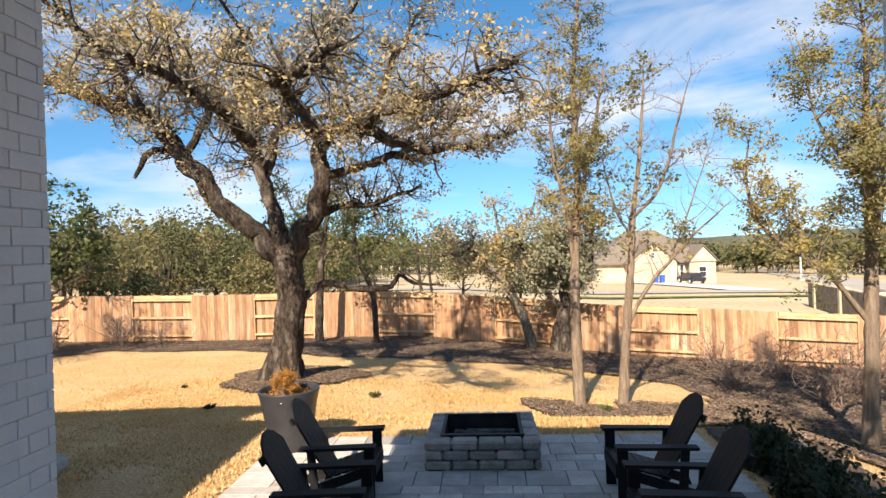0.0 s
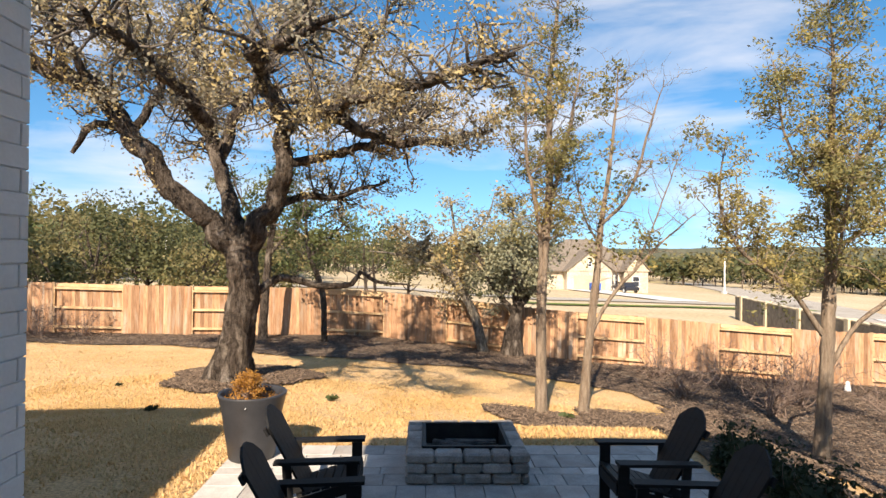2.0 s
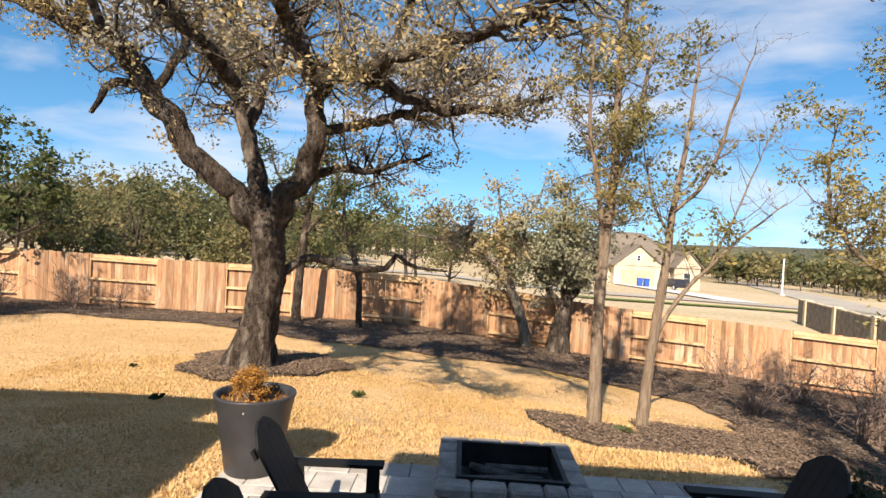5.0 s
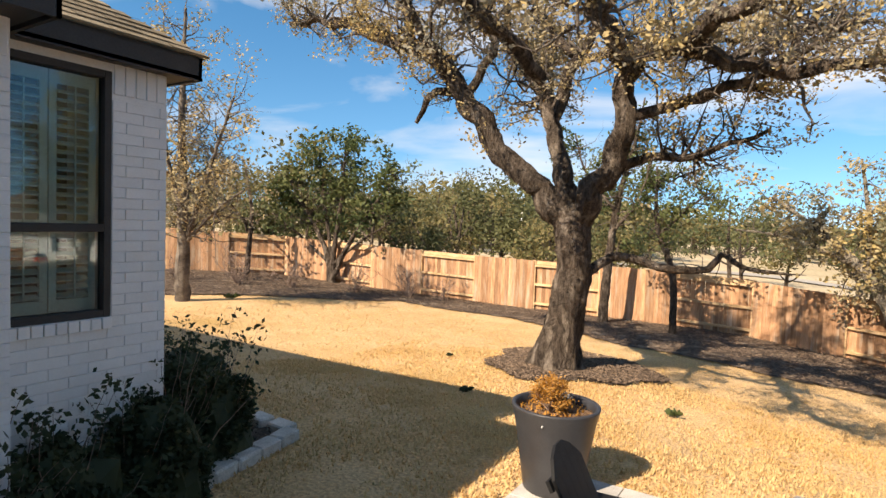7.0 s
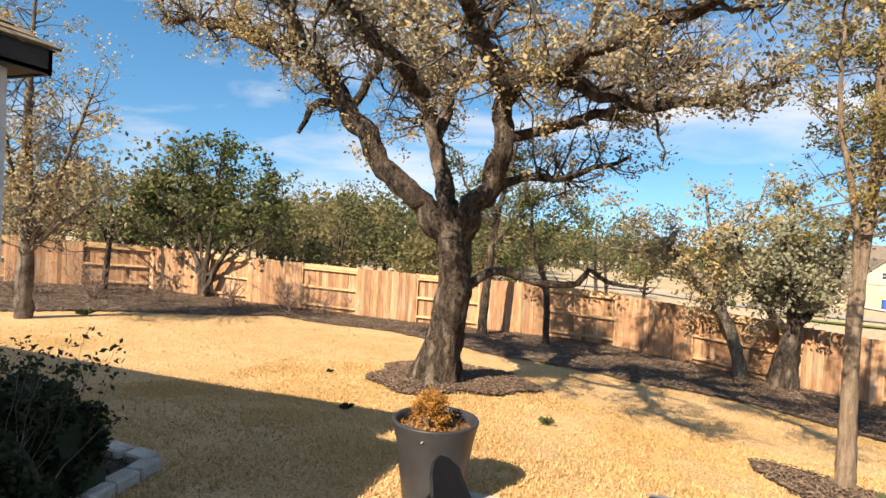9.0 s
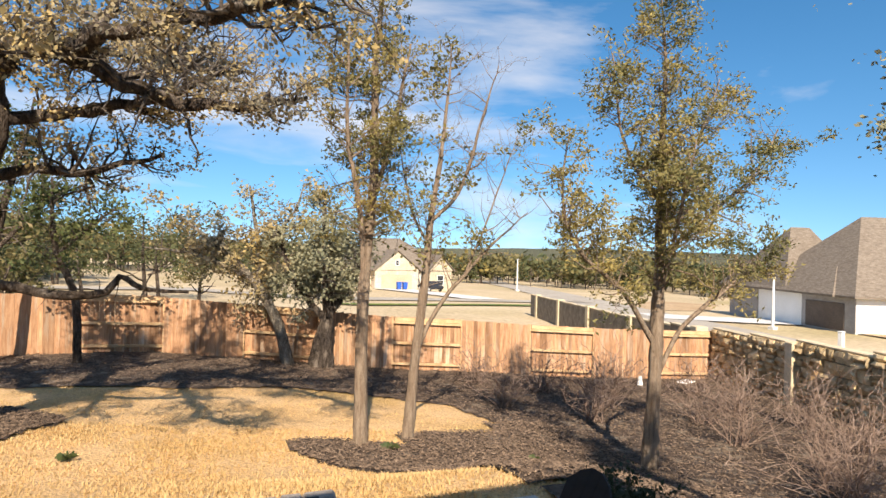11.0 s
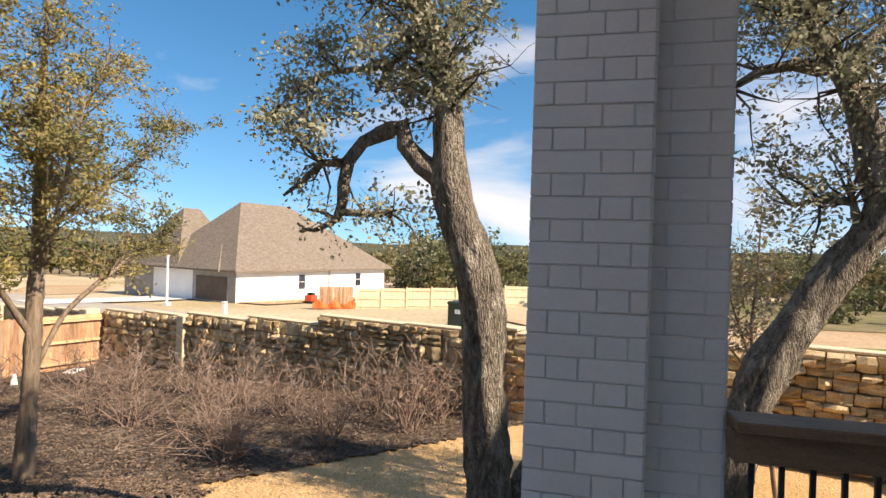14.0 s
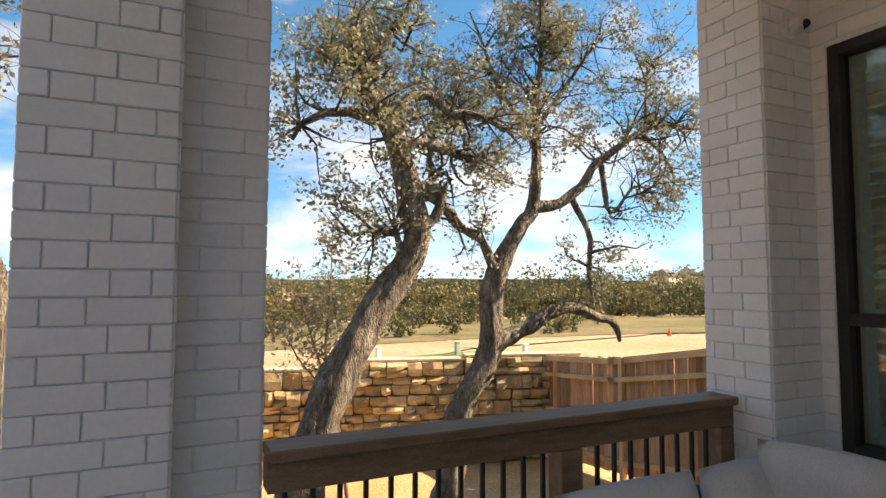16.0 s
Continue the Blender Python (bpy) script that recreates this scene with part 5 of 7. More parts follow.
# thin sapling between the oaks and the stone wall
tree("sapling", "thin leaning sapling with sparse small leaves beside the wall", "tree", [
    [(8.6, -0.95, -1.1, 0.035), (8.6, -0.75, 0.3, 0.03), (8.6, -0.55, 1.3, 0.024), (8.6, -0.6, 2.3, 0.014), (8.6, -0.63, 3.3, 0.005)],
    [(8.6, -0.6, 0.9, 0.018), (8.6, -0.25, 1.9, 0.012), (8.6, -0.1, 2.8, 0.005)],
    [(8.6, -0.65, 0.7, 0.018), (8.55, 0.05, 1.7, 0.012), (8.5, 0.3, 2.6, 0.005)],
    [(8.6, -0.7, 0.5, 0.016), (8.8, -0.4, 1.5, 0.01), (8.9, 0.1, 2.1, 0.005)]],
    M_TWIG, L_OAK, 47, sub=(0.6, 8, 0.008), twigs=4, leaf=(4, 0.09, 0.045), kink=0.3, rise=0.12, start=0.4, twig_len=0.3, min_z=0.6, bare_chance=0.3)

# trees along the back fence
zc = height(-18.1, 21.0)
tree("cedar_tree", "many-stemmed dark green cedar before the back fence", "tree", [
    [(-18.1, 20.3, zc - 0.1, 0.16), (-18.3, 20.3, zc + 1.2, 0.12), (-19.3, 20.3, zc + 2.7, 0.08), (-20.9, 20.2, zc + 4.8, 0.04)],
    [(-18.0, 20.3, zc - 0.1, 0.16), (-17.9, 20.3, zc + 1.6, 0.11), (-17.6, 20.3, zc + 3.6, 0.07), (-17.4, 20.3, zc + 6.2, 0.03)],
    [(-18.0, 20.2, zc - 0.1, 0.14), (-17.2, 20.2, zc + 1.5, 0.10), (-16.2, 20.3, zc + 2.9, 0.07), (-14.7, 20.3, zc + 4.7, 0.03)],
    [(-18.1, 20.4, zc + 0.8, 0.10), (-18.6, 20.5, zc + 2.8, 0.08), (-19.2, 20.5, zc + 5.9, 0.03)],
    [(-18.2, 20.3, zc + 0.9, 0.08), (-20.0, 20.3, zc + 2.0, 0.05), (-21.8, 20.2, zc + 3.0, 0.03)],
    [(-17.9, 20.3, zc + 0.9, 0.08), (-16.4, 20.2, zc + 1.9, 0.05), (-14.6, 20.2, zc + 2.9, 0.03)]],
    M_BARK_OAK, L_CEDAR, 41, sub=(1.9, 7, 0.03), twigs=6, leaf=(9, 0.17, 0.12), kink=0.3, rise=0.05, start=0.5, min_z=zc + 2.4, twig_len=0.6, flat_z=0.5, clump=(0.75, 0.0))
zj = height(-16.0, 11.8)
tree("oak_tree", "tall thin half-bare grey tree beside the house's far corner", "tree", [
    [(-16.0, 11.8, zj - 0.2, 0.22), (-15.95, 11.8, zj + 2, 0.16), (-16.1, 11.8, zj + 5, 0.10), (-16.0, 11.8, zj + 8.5, 0.03)],
    [(-16.0, 11.8, zj + 1.5, 0.08), (-15.2, 12, zj + 3.6, 0.06), (-14.3, 12.2, zj + 5.9, 0.03)],
    [(-16.0, 11.8, zj + 2.5, 0.08), (-16.6, 11.6, zj + 4.6, 0.06), (-17.0, 11.5, zj + 7.5, 0.03)],
    [(-16.0, 11.8, zj + 1.6, 0.06), (-14.9, 12, zj + 2.6, 0.04), (-13.8, 12.2, zj + 3.3, 0.02)]],
    M_BARK_MID, L_OAK, 42, sub=(2.3, 8, 0.024), twigs=6, leaf=(9, 0.12, 0.06), kink=0.3, rise=0.06, start=0.22, min_z=zj + 1.4, twig_len=0.6, bare_chance=0.4, group="yard trees")
for nm, lb, sd, pts, lv, mz, sb in (
        ("oak_tree", "slender leaning oak in the bed before the fence", 43,
         [[(2.0, 20.6, -1.6, 0.2), (1.6, 20.6, 0.0, 0.16), (0.9, 20.6, 1.3, 0.13), (-0.2, 20.7, 2.4, 0.08), (-1.4, 20.7, 3.4, 0.03)], [(1.0, 20.6, 1.2, 0.09), (0.9, 20.6, 2.6, 0.07), (0.6, 20.6, 4.4, 0.03)], [(0.7, 20.6, 1.5, 0.07), (-0.8, 20.4, 2.2, 0.05), (-2.3, 20.3, 2.4, 0.02)], [(0.9, 20.6, 2.4, 0.05), (1.9, 20.6, 3.5, 0.04), (2.3, 20.6, 4.6, 0.02)]], L_OAK, 0.9, (1.2, 5, 0.03)),
        ("oak_tree", "dense bushy oak with a dark hollowed stump", 44,
         [[(2.95, 20.3, -1.7, 0.42), (2.95, 20.3, -0.6, 0.32), (3.1, 20.3, 0.6, 0.16), (3.0, 20.3, 2.0, 0.1), (2.9, 20.3, 4.0, 0.04)], [(3.0, 20.3, 0.2, 0.12), (2.0, 20.2, 1.5, 0.08), (1.4, 20.1, 3.2, 0.04)], [(3.05, 20.3, 0.3, 0.12), (4.0, 20.2, 1.7, 0.08), (4.2, 20.1, 3.6, 0.04)], [(3.0, 20.2, 0.6, 0.1), (2.8, 19.5, 2.0, 0.07), (2.7, 19.3, 3.4, 0.03)]], L_OAKGREEN, -0.2, (1.1, 8, 0.03)),
        ("oak_tree", "thin dark oak standing before the fence", 45,
         [[(-6.0, 20.2, -1.0, 0.17), (-5.9, 20.2, 1.0, 0.13), (-5.7, 20.2, 3.0, 0.1), (-5.2, 20.2, 5.2, 0.05), (-5.0, 20.2, 6.4, 0.02)], [(-5.8, 20.2, 2.2, 0.07), (-4.6, 20.2, 3.6, 0.05), (-3.6, 20.2, 4.2, 0.02)], [(-5.7, 20.2, 2.8, 0.06), (-6.8, 20.2, 4.2, 0.04), (-7.2, 20.2, 5.4, 0.02)]], L_CEDAR, 1.8, (1.2, 5, 0.03)),
        ("oak_tree", "thin dark oak standing before the fence", 46,
         [[(-3.7, 19.6, -1.0, 0.11), (-3.8, 19.6, 1.0, 0.09), (-4.3, 19.6, 2.4, 0.07), (-4.4, 19.6, 4.2, 0.03)], [(-4.2, 19.6, 2.2, 0.05), (-3.2, 19.6, 3.2, 0.03), (-2.6, 19.6, 3.6, 0.015)]], L_CEDAR, 1.4, (1.0, 6, 0.02))):
    tree(nm, lb, "tree", pts, M_BARK_GREY if lv is L_OAK else M_BARK_OAK, lv, sd, sub=sb, twigs=5, leaf=(13, 0.15, 0.075), bare_chance=0.4 if lv is L_CEDAR else 0.05, twig_bark=M_BARK_MID, kink=0.4, rise=0.03, start=0.45, min_z=mz, twig_len=0.5, group="trees at the fence")


# bare shrubs in the mulch
def bare_shrub(seed):
    rng = random.Random(seed)
    V, F = [], []
    for k in range(26):
        a = rng.uniform(0, 6.3)
        st = wander((rng.uniform(-0.1, 0.1), rng.uniform(-0.1, 0.1), -0.03), (math.cos(a) * rng.uniform(0.1, 0.9), math.sin(a) * rng.uniform(0.1, 0.9), 1.0), rng.uniform(0.5, 1.15), 0.007, rng, 0.16, 0.05, 0.12)
        tube(V, F, st, 4)
        for j in range(5):
            q = st[rng.randrange(2, len(st))]
            tube(V, F, wander(q, (rng.gauss(0, 1), rng.gauss(0, 1), 0.8), rng.uniform(0.15, 0.4), 0.005, rng, 0.25, 0.05, 0.1), 3)
    th = empty("bare_shrub", Matrix(), "leafless twiggy winter shrub in the mulch bed", "shrub", "bare shrubs")
    obj("stem_mass", V, F, M_TWIG, th)["kind"] = "stuff"
    return th


shrubs = [bare_shrub(60 + k) for k in range(4)]
rs = random.Random(77)
spots = [(8.6, 7.4), (9.8, 8.6), (9.2, 5.9), (10.6, 6.6), (11.4, 7.9), (10.9, 5.0), (12.2, 6.2), (11.9, 4.6), (12.6, 9.8), (8.0, 12.8), (9.4, 14.2), (10.8, 12.4), (6.6, 14.6), (12.9, 13.2), (8.6, 16.2), (11.2, 16.4), (7.2, 17.6), (13.2, 11.4), (13.8, 15.6), (10.0, 10.6), (7.9, 7.0), (12.4, 3.6),
         (-18.6, 15.8), (-17.2, 17.2), (-15.2, 18.6), (-19.8, 16.6), (-20.6, 14.6), (-13.4, 19.6), (-12.2, 20.2)]
for k, (x, y) in enumerate(spots):
    m = Matrix.Translation(on_ground(x, y, 0.05)) @ pose(0, 0, 0, 0, 0, rs.uniform(0, 360)) @ Matrix.Diagonal((1.4, 1.4, rs.uniform(0.95, 1.35), 1) if x > 0 else (1.2, 1.2, rs.uniform(0.9, 1.2), 1))
    if k < 4:
        shrubs[k].matrix_basis = m
    else:
        copy_thing(shrubs[k % 4], m)


# woods and scrub beyond the fences
def woods():
    rng = random.Random(90)
    V, F, TV, TF, GV, GF = [], [], [], [], [], []
    def one(x, y, h, w, cards, size, low=0.32):
        LV, LF = (GV, GF) if rng.random() < 0.4 else (V, F)
        z = height(x, y)
        tube(TV, TF, [np.array([x, y, z - 0.2, 0.14]), np.array([x + rng.uniform(-0.4, 0.4), y, z + h * 0.45, 0.09]), np.array([x + rng.uniform(-0.8, 0.8), y, z + h * 0.8, 0.03])], 5)
        for b in range(3):
            tube(TV, TF, wander((x, y, z + h * rng.uniform(0.2, 0.4)), (rng.gauss(0, 1), rng.gauss(0, 1), 0.7), w * 0.5, 0.06, rng, 0.25, 0.05, 0.5), 4)
        lobes = [(x + rng.gauss(0, w * 0.26), y + rng.gauss(0, w * 0.26), z + h * rng.uniform(low, 0.92), w * rng.uniform(0.14, 0.28)) for k in range(9)]
        for k in range(cards):
            lx, ly, lz, lr = rng.choice(lobes)
            d = np.array([rng.gauss(0, 1), rng.gauss(0, 1), rng.gauss(0, 1)])
            d *= lr * rng.uniform(0.5, 1.05) / (np.linalg.norm(d) + 1e-9)
            leaf_cards(LV, LF, np.array([lx, ly, lz]) + d * np.array([1, 1, 0.75]), 1, 0.05, size, rng)
    # left and middle, behind the back fence
    for k in range(95):
        x = rng.uniform(-48, 4)
        y = fence_y(x) + rng.uniform(3.5, 26) if x > -20.8 else rng.uniform(16, 48)
        if x > -8 and rng.random() < 0.75:
            continue
        h = rng.uniform(3.0, 5.0) if rng.random() < 0.6 else rng.uniform(5.2, 7.0)
        one(x, y, h, h * 1.0, 1250, 0.125)
    for k in range(330):
        a = rng.uniform(-42, 15)
        d = rng.uniform(62, 120) if a < -12 else rng.uniform(105, 150)
        x, y = d * math.sin(radians(a)), d * math.cos(radians(a))
        h = rng.uniform(4.5, 7.5)
        one(x, y, h, h * 1.15, 170, 0.48)
    for k in range(520):
        a = rng.uniform(15, 75)
        d = rng.uniform(135, 230)
        x, y = d * math.sin(radians(a)), d * math.cos(radians(a))
        h = rng.uniform(5, 8)
        one(x, y, h, h * 1.3, 100, 0.8)
    for k in range(540):
        a = rng.uniform(72, 150)
        d = rng.uniform(84, 140) if a < 98 else rng.uniform(108, 170)
        x, y = d * math.sin(radians(a)), d * math.cos(radians(a))
        h = rng.uniform(3.2, 6.5) if rng.random() < 0.7 else rng.uniform(6.5, 11)
        one(x, y, h, h * 1.2, 300, 0.42, 0.03)
    for k in range(110):
        a = rng.uniform(78, 130)
        d = rng.uniform(48, 76) if k < 22 else rng.uniform(74, 95)
        x, y = d * math.sin(radians(a)), d * math.cos(radians(a))
        h = rng.uniform(1.5, 2.8)
        one(x, y, h, h * 1.4, 160, 0.28, 0.05)
    w = obj("far_woods", V, F, L_WOODS)
    tagged(w, "olive and brown oak and juniper woods around the lots", "woods", kind="stuff")
    w = obj("far_junipers", GV, GF, L_CEDARFAR)
    tagged(w, "dark green junipers mixed into the woods", "woods", kind="stuff")
    t = obj("far_trunks", TV, TF, M_BARK_OAK)
    tagged(t, "dark trunks of the woods beyond the fence", "woods", kind="stuff")


woods()


def hills():
    """Low wooded ridges on the horizon."""
    V, F = [], []
    n = 140
    for i in range(n + 1):
        a = radians(-80 + 220 * i / n)
        d = 900
        h = 2 + 16 * (0.5 + 0.5 * noise.noise((i * 0.06, 2.0, 0))) + 3 * noise.noise((i * 0.4, 5, 0))
        V += [(d * math.sin(a), d * math.cos(a), -14), (d * math.sin(a), d * math.cos(a), h), ((d + 200) * math.sin(a), (d + 200) * math.cos(a), -14)]
    for i in range(n):
        a = 3 * i
        F += [(a, a + 3, a + 4, a + 1), (a + 1, a + 4, a + 5, a + 2)]
    o = obj("backdrop", V, F, surface("hazy_hills", (0.05, 0.058, 0.043), (0.08, 0.08, 0.055), 0.02, 0.3, 0.95, 0), smooth=True)
    tagged(o, "low hazy wooded ridge on the horizon", "hills", kind="structure")


hills()


# ---------- railing ----------
def railing():
    r = empty("railing", Matrix(), "dark-stained wooden porch railing with thin black balusters", "railing")
    x = 2.191
    y0, y1 = -0.985, 1.237
    cap = boxed("cap_rail", (x - 0.082, x + 0.082, y0, y1, 1.842, 1.882), M_DECKWOOD, r, 0.006, "weathered grey-brown cap")
    boxed("top_rail", (x - 0.05, x + 0.05, y0, y1, 1.737, 1.840), M_DECKWOOD, r, 0.004)
    boxed("bottom_rail", (x - 0.02, x + 0.02, y0, y1, FLOOR + 0.08, FLOOR + 0.17), M_DECKWOOD, r, 0.004)
    boxed("post", (x - 0.05, x + 0.05, -0.055, 0.055, FLOOR, 1.735), M_DECKWOOD, r, 0.004)
    boxed("post", (x - 0.05, x + 0.05, y0 + 0.001, y0 + 0.095, FLOOR, 1.735), M_DECKWOOD, r, 0.004)
    bm = bmesh.new()
    box(bm, -0.008, 0.008, -0.008, 0.008, FLOOR + 0.1, 1.742)
    me = bpy.data.meshes.new("baluster")
    bm.to_mesh(me)
    bm.free()
    me.materials.append(M_BLACKIRON)
    y = y1 - 0.06
    while y > y0 + 0.12:
        if not -0.075 < y < 0.075:
            shared("baluster", me, r, Matrix.Translation((x - 0.03, y, 0)))
        y -= 0.0945
    return r


railing()
back_pier = boxed("pillar_2_return", (2.257, 2.543, 1.243, 1.525, -0.1, 4.20), M_MORTAR)
tagged(back_pier, "set-back return of the painted brick pillar", "pillar", kind="structure")
rbp = random.Random(17)
brick_face(back_pier, 2.257, 1.525, 0, -1, 0.282, FLOOR, 4.20, [[0.205, 0.077], [0.066, 0.216]], rbp, Matrix())
brick_face(back_pier, 2.257, 1.243, 1, 0, 0.286, FLOOR, 4.20, [[0.286], [0.143, 0.143]], rbp, Matrix())


# ---------- pavers ----------
def pavers():
    rr = random.Random(6)
    y = 2.12
    count = 0
    meshes = {}
    for h in [0.2, 0.4, 0.2, 0.3, 0.4, 0.2, 0.3, 0.2, 0.4, 0.3, 0.2, 0.4, 0.3, 0.2, 0.4, 0.33]:
        x = -2.57
        if y + h > 6.87:
            h = 6.85 - y
        while x < 2.92 - 0.02:
            w = rr.choice((0.3, 0.4, 0.45, 0.6))
            if 2.92 - x - w < 0.2:
                w = 2.92 - x
            k = (round(w, 2), round(h, 2))
            if k not in meshes:
                meshes[k] = box_mesh("paver", (0.004, w - 0.004, 0.004, h - 0.004, -0.05, 0.0), M_PAVER, 0.005)
            shared("paver", meshes[k], patio, Matrix.Translation((x, y, 0.002 * rr.uniform(-1, 1))))
            x += w
            count += 1
        y += h
        if y > 6.84:
            break


pavers()


# ---------- fire pit ----------
def fire_pit():
    x0, x1, y0, y1, ht = -0.485, 0.83, 5.61, 6.84, 0.33
    p = empty("fire_pit", Matrix.Translation(((x0 + x1) / 2, (y0 + y1) / 2, 0)), "square fire pit of grey concrete blocks with steel insert", "fire pit")
    w, d = x1 - x0, y1 - y0
    t = 0.2
    rr = random.Random(12)
    def block(xa, xb, ya, yb, za, zb):
        bm = bmesh.new()
        box(bm, xa + 0.004, xb - 0.004, ya + 0.004, yb - 0.004, za + 0.003, zb - 0.002, bevel=0.022)
        for v in bm.verts:
            v.co += Vector((rr.uniform(-1, 1), rr.uniform(-1, 1), rr.uniform(-1, 1))) * 0.004
        part("block", bm, M_PITBLOCK, p)
    hw, hd = w / 2, d / 2
    for c in range(3):
        za, zb = c * ht / 3, (c + 1) * ht / 3
        for sgn in (-1, 1):
            cuts = [-hw, -hw + 0.21 if c % 2 else -hw + 0.31]
            while cuts[-1] < hw - 0.36:
                cuts.append(cuts[-1] + rr.choice((0.2, 0.3, 0.32)))
            cuts.append(hw)
            for a, b in zip(cuts, cuts[1:]):
                ya, yb = (-hd, -hd + t) if sgn < 0 else (hd - t, hd)
                block(a, b, ya, yb, za, zb)
            cuts = [-hd + t, -hd + t + (0.2 if c % 2 else 0.3)]
            while cuts[-1] < hd - t - 0.3:
                cuts.append(cuts[-1] + rr.choice((0.22, 0.3)))
            cuts.append(hd - t)
            for a, b in zip(cuts, cuts[1:]):
                xa, xb = (-hw, -hw + t) if sgn < 0 else (hw - t, hw)
                block(xa, xb, a, b, za, zb)
    i0, i1 = hw - t, hd - t
    for s in (-1, 1):
        bm = bmesh.new()
        box(bm, -i0 - 0.02, i0 + 0.02, s * i1 - 0.008, s * i1 + 0.008, 0.02, ht + 0.012)
        box(bm, -i0 - 0.03, i0 + 0.03, s * i1 - 0.02, s * i1 + 0.02, ht + 0.0115, ht + 0.02)
        part("steel_liner", bm, M_BLACKIRON, p, "black steel liner")
        bm = bmesh.new()
        box(bm, s * i0 - 0.008, s * i0 + 0.008, -i1 + 0.009, i1 - 0.009, 0.02, ht + 0.012)
        box(bm, s * i0 - 0.02, s * i0 + 0.02, -i1 + 0.021, i1 - 0.021, ht + 0.0115, ht + 0.02)
        part("steel_liner", bm, M_BLACKIRON, p, "black steel liner")
    bm = bmesh.new()
    bmesh.ops.create_grid(bm, x_segments=20, y_segments=20, size=0.5)
    for v in bm.verts:
        v.co = Vector((v.co.x * 2 * i0 * 0.98, v.co.y * 2 * i1 * 0.98, 0.09 + 0.02 * noise.noise(v.co * 9)))
    part("ash", bm, M_ASH, p, "grey ash and charred bits")
    for k in range(5):
        bm = bmesh.new()
        bmesh.ops.create_cone(bm, cap_ends=True, segments=8, radius1=0.04, radius2=0.035, depth=0.6)
        bmesh.ops.transform(bm, matrix=Matrix.Translation((rr.uniform(-0.1, 0.1), -0.25 + 0.13 * k, 0.16)) @ pose(0, 0, 0, 0, 90, rr.uniform(-25, 25)), verts=bm.verts)
        for v in bm.verts:
            v.co += Vector((rr.uniform(-1, 1), rr.uniform(-1, 1), rr.uniform(-1, 1))) * 0.008
        part("log", bm, M_ASH, p, "charred log")


fire_pit()


# ---------- chairs ----------
def adirondack():
    """Faces +x; the origin lies on the floor under the arms' front ends."""
    ch = empty("adirondack_chair", Matrix(), "black slatted adirondack chair facing the fire pit", "chair", "chairs round the fire pit")
    def slab(name, a, b, wide, thick, across=(0, 1, 0), bevel=0.006, taper=1.0, arch=0.0, label=""):
        """A board from a to b, wide across and thick."""
        a, b = Vector(a), Vector(b)
        d = (b - a).normalized()
        u = Vector(across).normalized()
        n = d.cross(u).normalized()
        L = (b - a).length
        bm = bmesh.new()
        segs = 6
        prof = []
        for i in range(segs + 1):
            f = i / segs
            w = wide * (1 + (taper - 1) * f)
            prof.append((f * L, w / 2))
        rings = []
        for s, hw in prof:
            ring = [a + d * s + u * hw * su + n * thick / 2 * sn for su, sn in ((-1, -1), (1, -1), (1, 1), (-1, 1))]
            if arch:
                ring = [q - d * arch * q.y * q.y * (s / L) ** 4 for q in ring]
            rings.append([bm.verts.new(q) for q in ring])
        for r0, r1 in zip(rings, rings[1:]):
            for k in range(4):
                bm.faces.new((r0[k], r0[(k + 1) % 4], r1[(k + 1) % 4], r1[k]))
        bm.faces.new(rings[0][::-1])
        bm.faces.new(rings[-1])
        bmesh.ops.bevel(bm, geom=[e for e in bm.edges if len(e.link_faces) == 2 and e.calc_face_angle(0) > 0.9], offset=bevel, segments=1, affect='EDGES')
        return part(name, bm, M_CHAIR, ch, label)
    for s in (-1, 1):
        slab("armrest", (-0.76, s * 0.30, 0.55), (0.0, s * 0.30, 0.565), 0.10, 0.028, taper=1.25)
        slab("front_leg", (-0.075, s * 0.255, 0.0), (-0.075, s * 0.255, 0.545), 0.10, 0.028, across=(1, 0, 0))
        slab("stringer", (-0.03, s * 0.222, 0.315), (-0.86, s * 0.222, 0.045), 0.115, 0.028, across=(0.31, 0, 0.95))
        slab("back_leg", (-0.62, s * 0.255, 0.0), (-0.66, s * 0.262, 0.54), 0.08, 0.026, across=(1, 0, 0))
    for k in range(6):
        f = k / 5
        x, z = -0.055 - 0.43 * f, 0.375 - 0.125 * f
        slab("seat_slat", (x, -0.25, z), (x, 0.25, z), 0.078, 0.022, across=(0.96, 0, 0.28))
    slab("front_apron", (-0.022, -0.25, 0.305), (-0.022, 0.25, 0.305), 0.10, 0.022, across=(0, 0, 1))
    # fan back, rounded at the top
    base, top = Vector((-0.50, 0, 0.23)), Vector((-0.90, 0, 0.98))
    d = (top - base)
    for k in range(5):
        s = (k - 2)
        a = base + Vector((0, s * 0.085, 0))
        b = base + d + Vector((0, s * 0.104, 0))
        slab("back_slat", a, b, 0.080, 0.022, taper=1.27, bevel=0.007, arch=2.4)
    for f in (0.30, 0.78):
        c = base + d * f
        slab("back_rail", (c.x - 0.028, -0.27, c.z - 0.012), (c.x - 0.028, 0.27, c.z - 0.012), 0.07, 0.024, across=d)
    return ch


chair = adirondack()
for k, m in enumerate((pose(-0.87, 5.09, 0, 0, 0, 1.5), pose(-0.76, 4.04, 0, 0, 0, 3), pose(1.43, 5.0, 0, 0, 0, 181), pose(1.40, 3.98, 0, 0, 0, 178))):
    if k == 0:
        chair.matrix_basis = m
    else:
        copy_thing(chair, m)


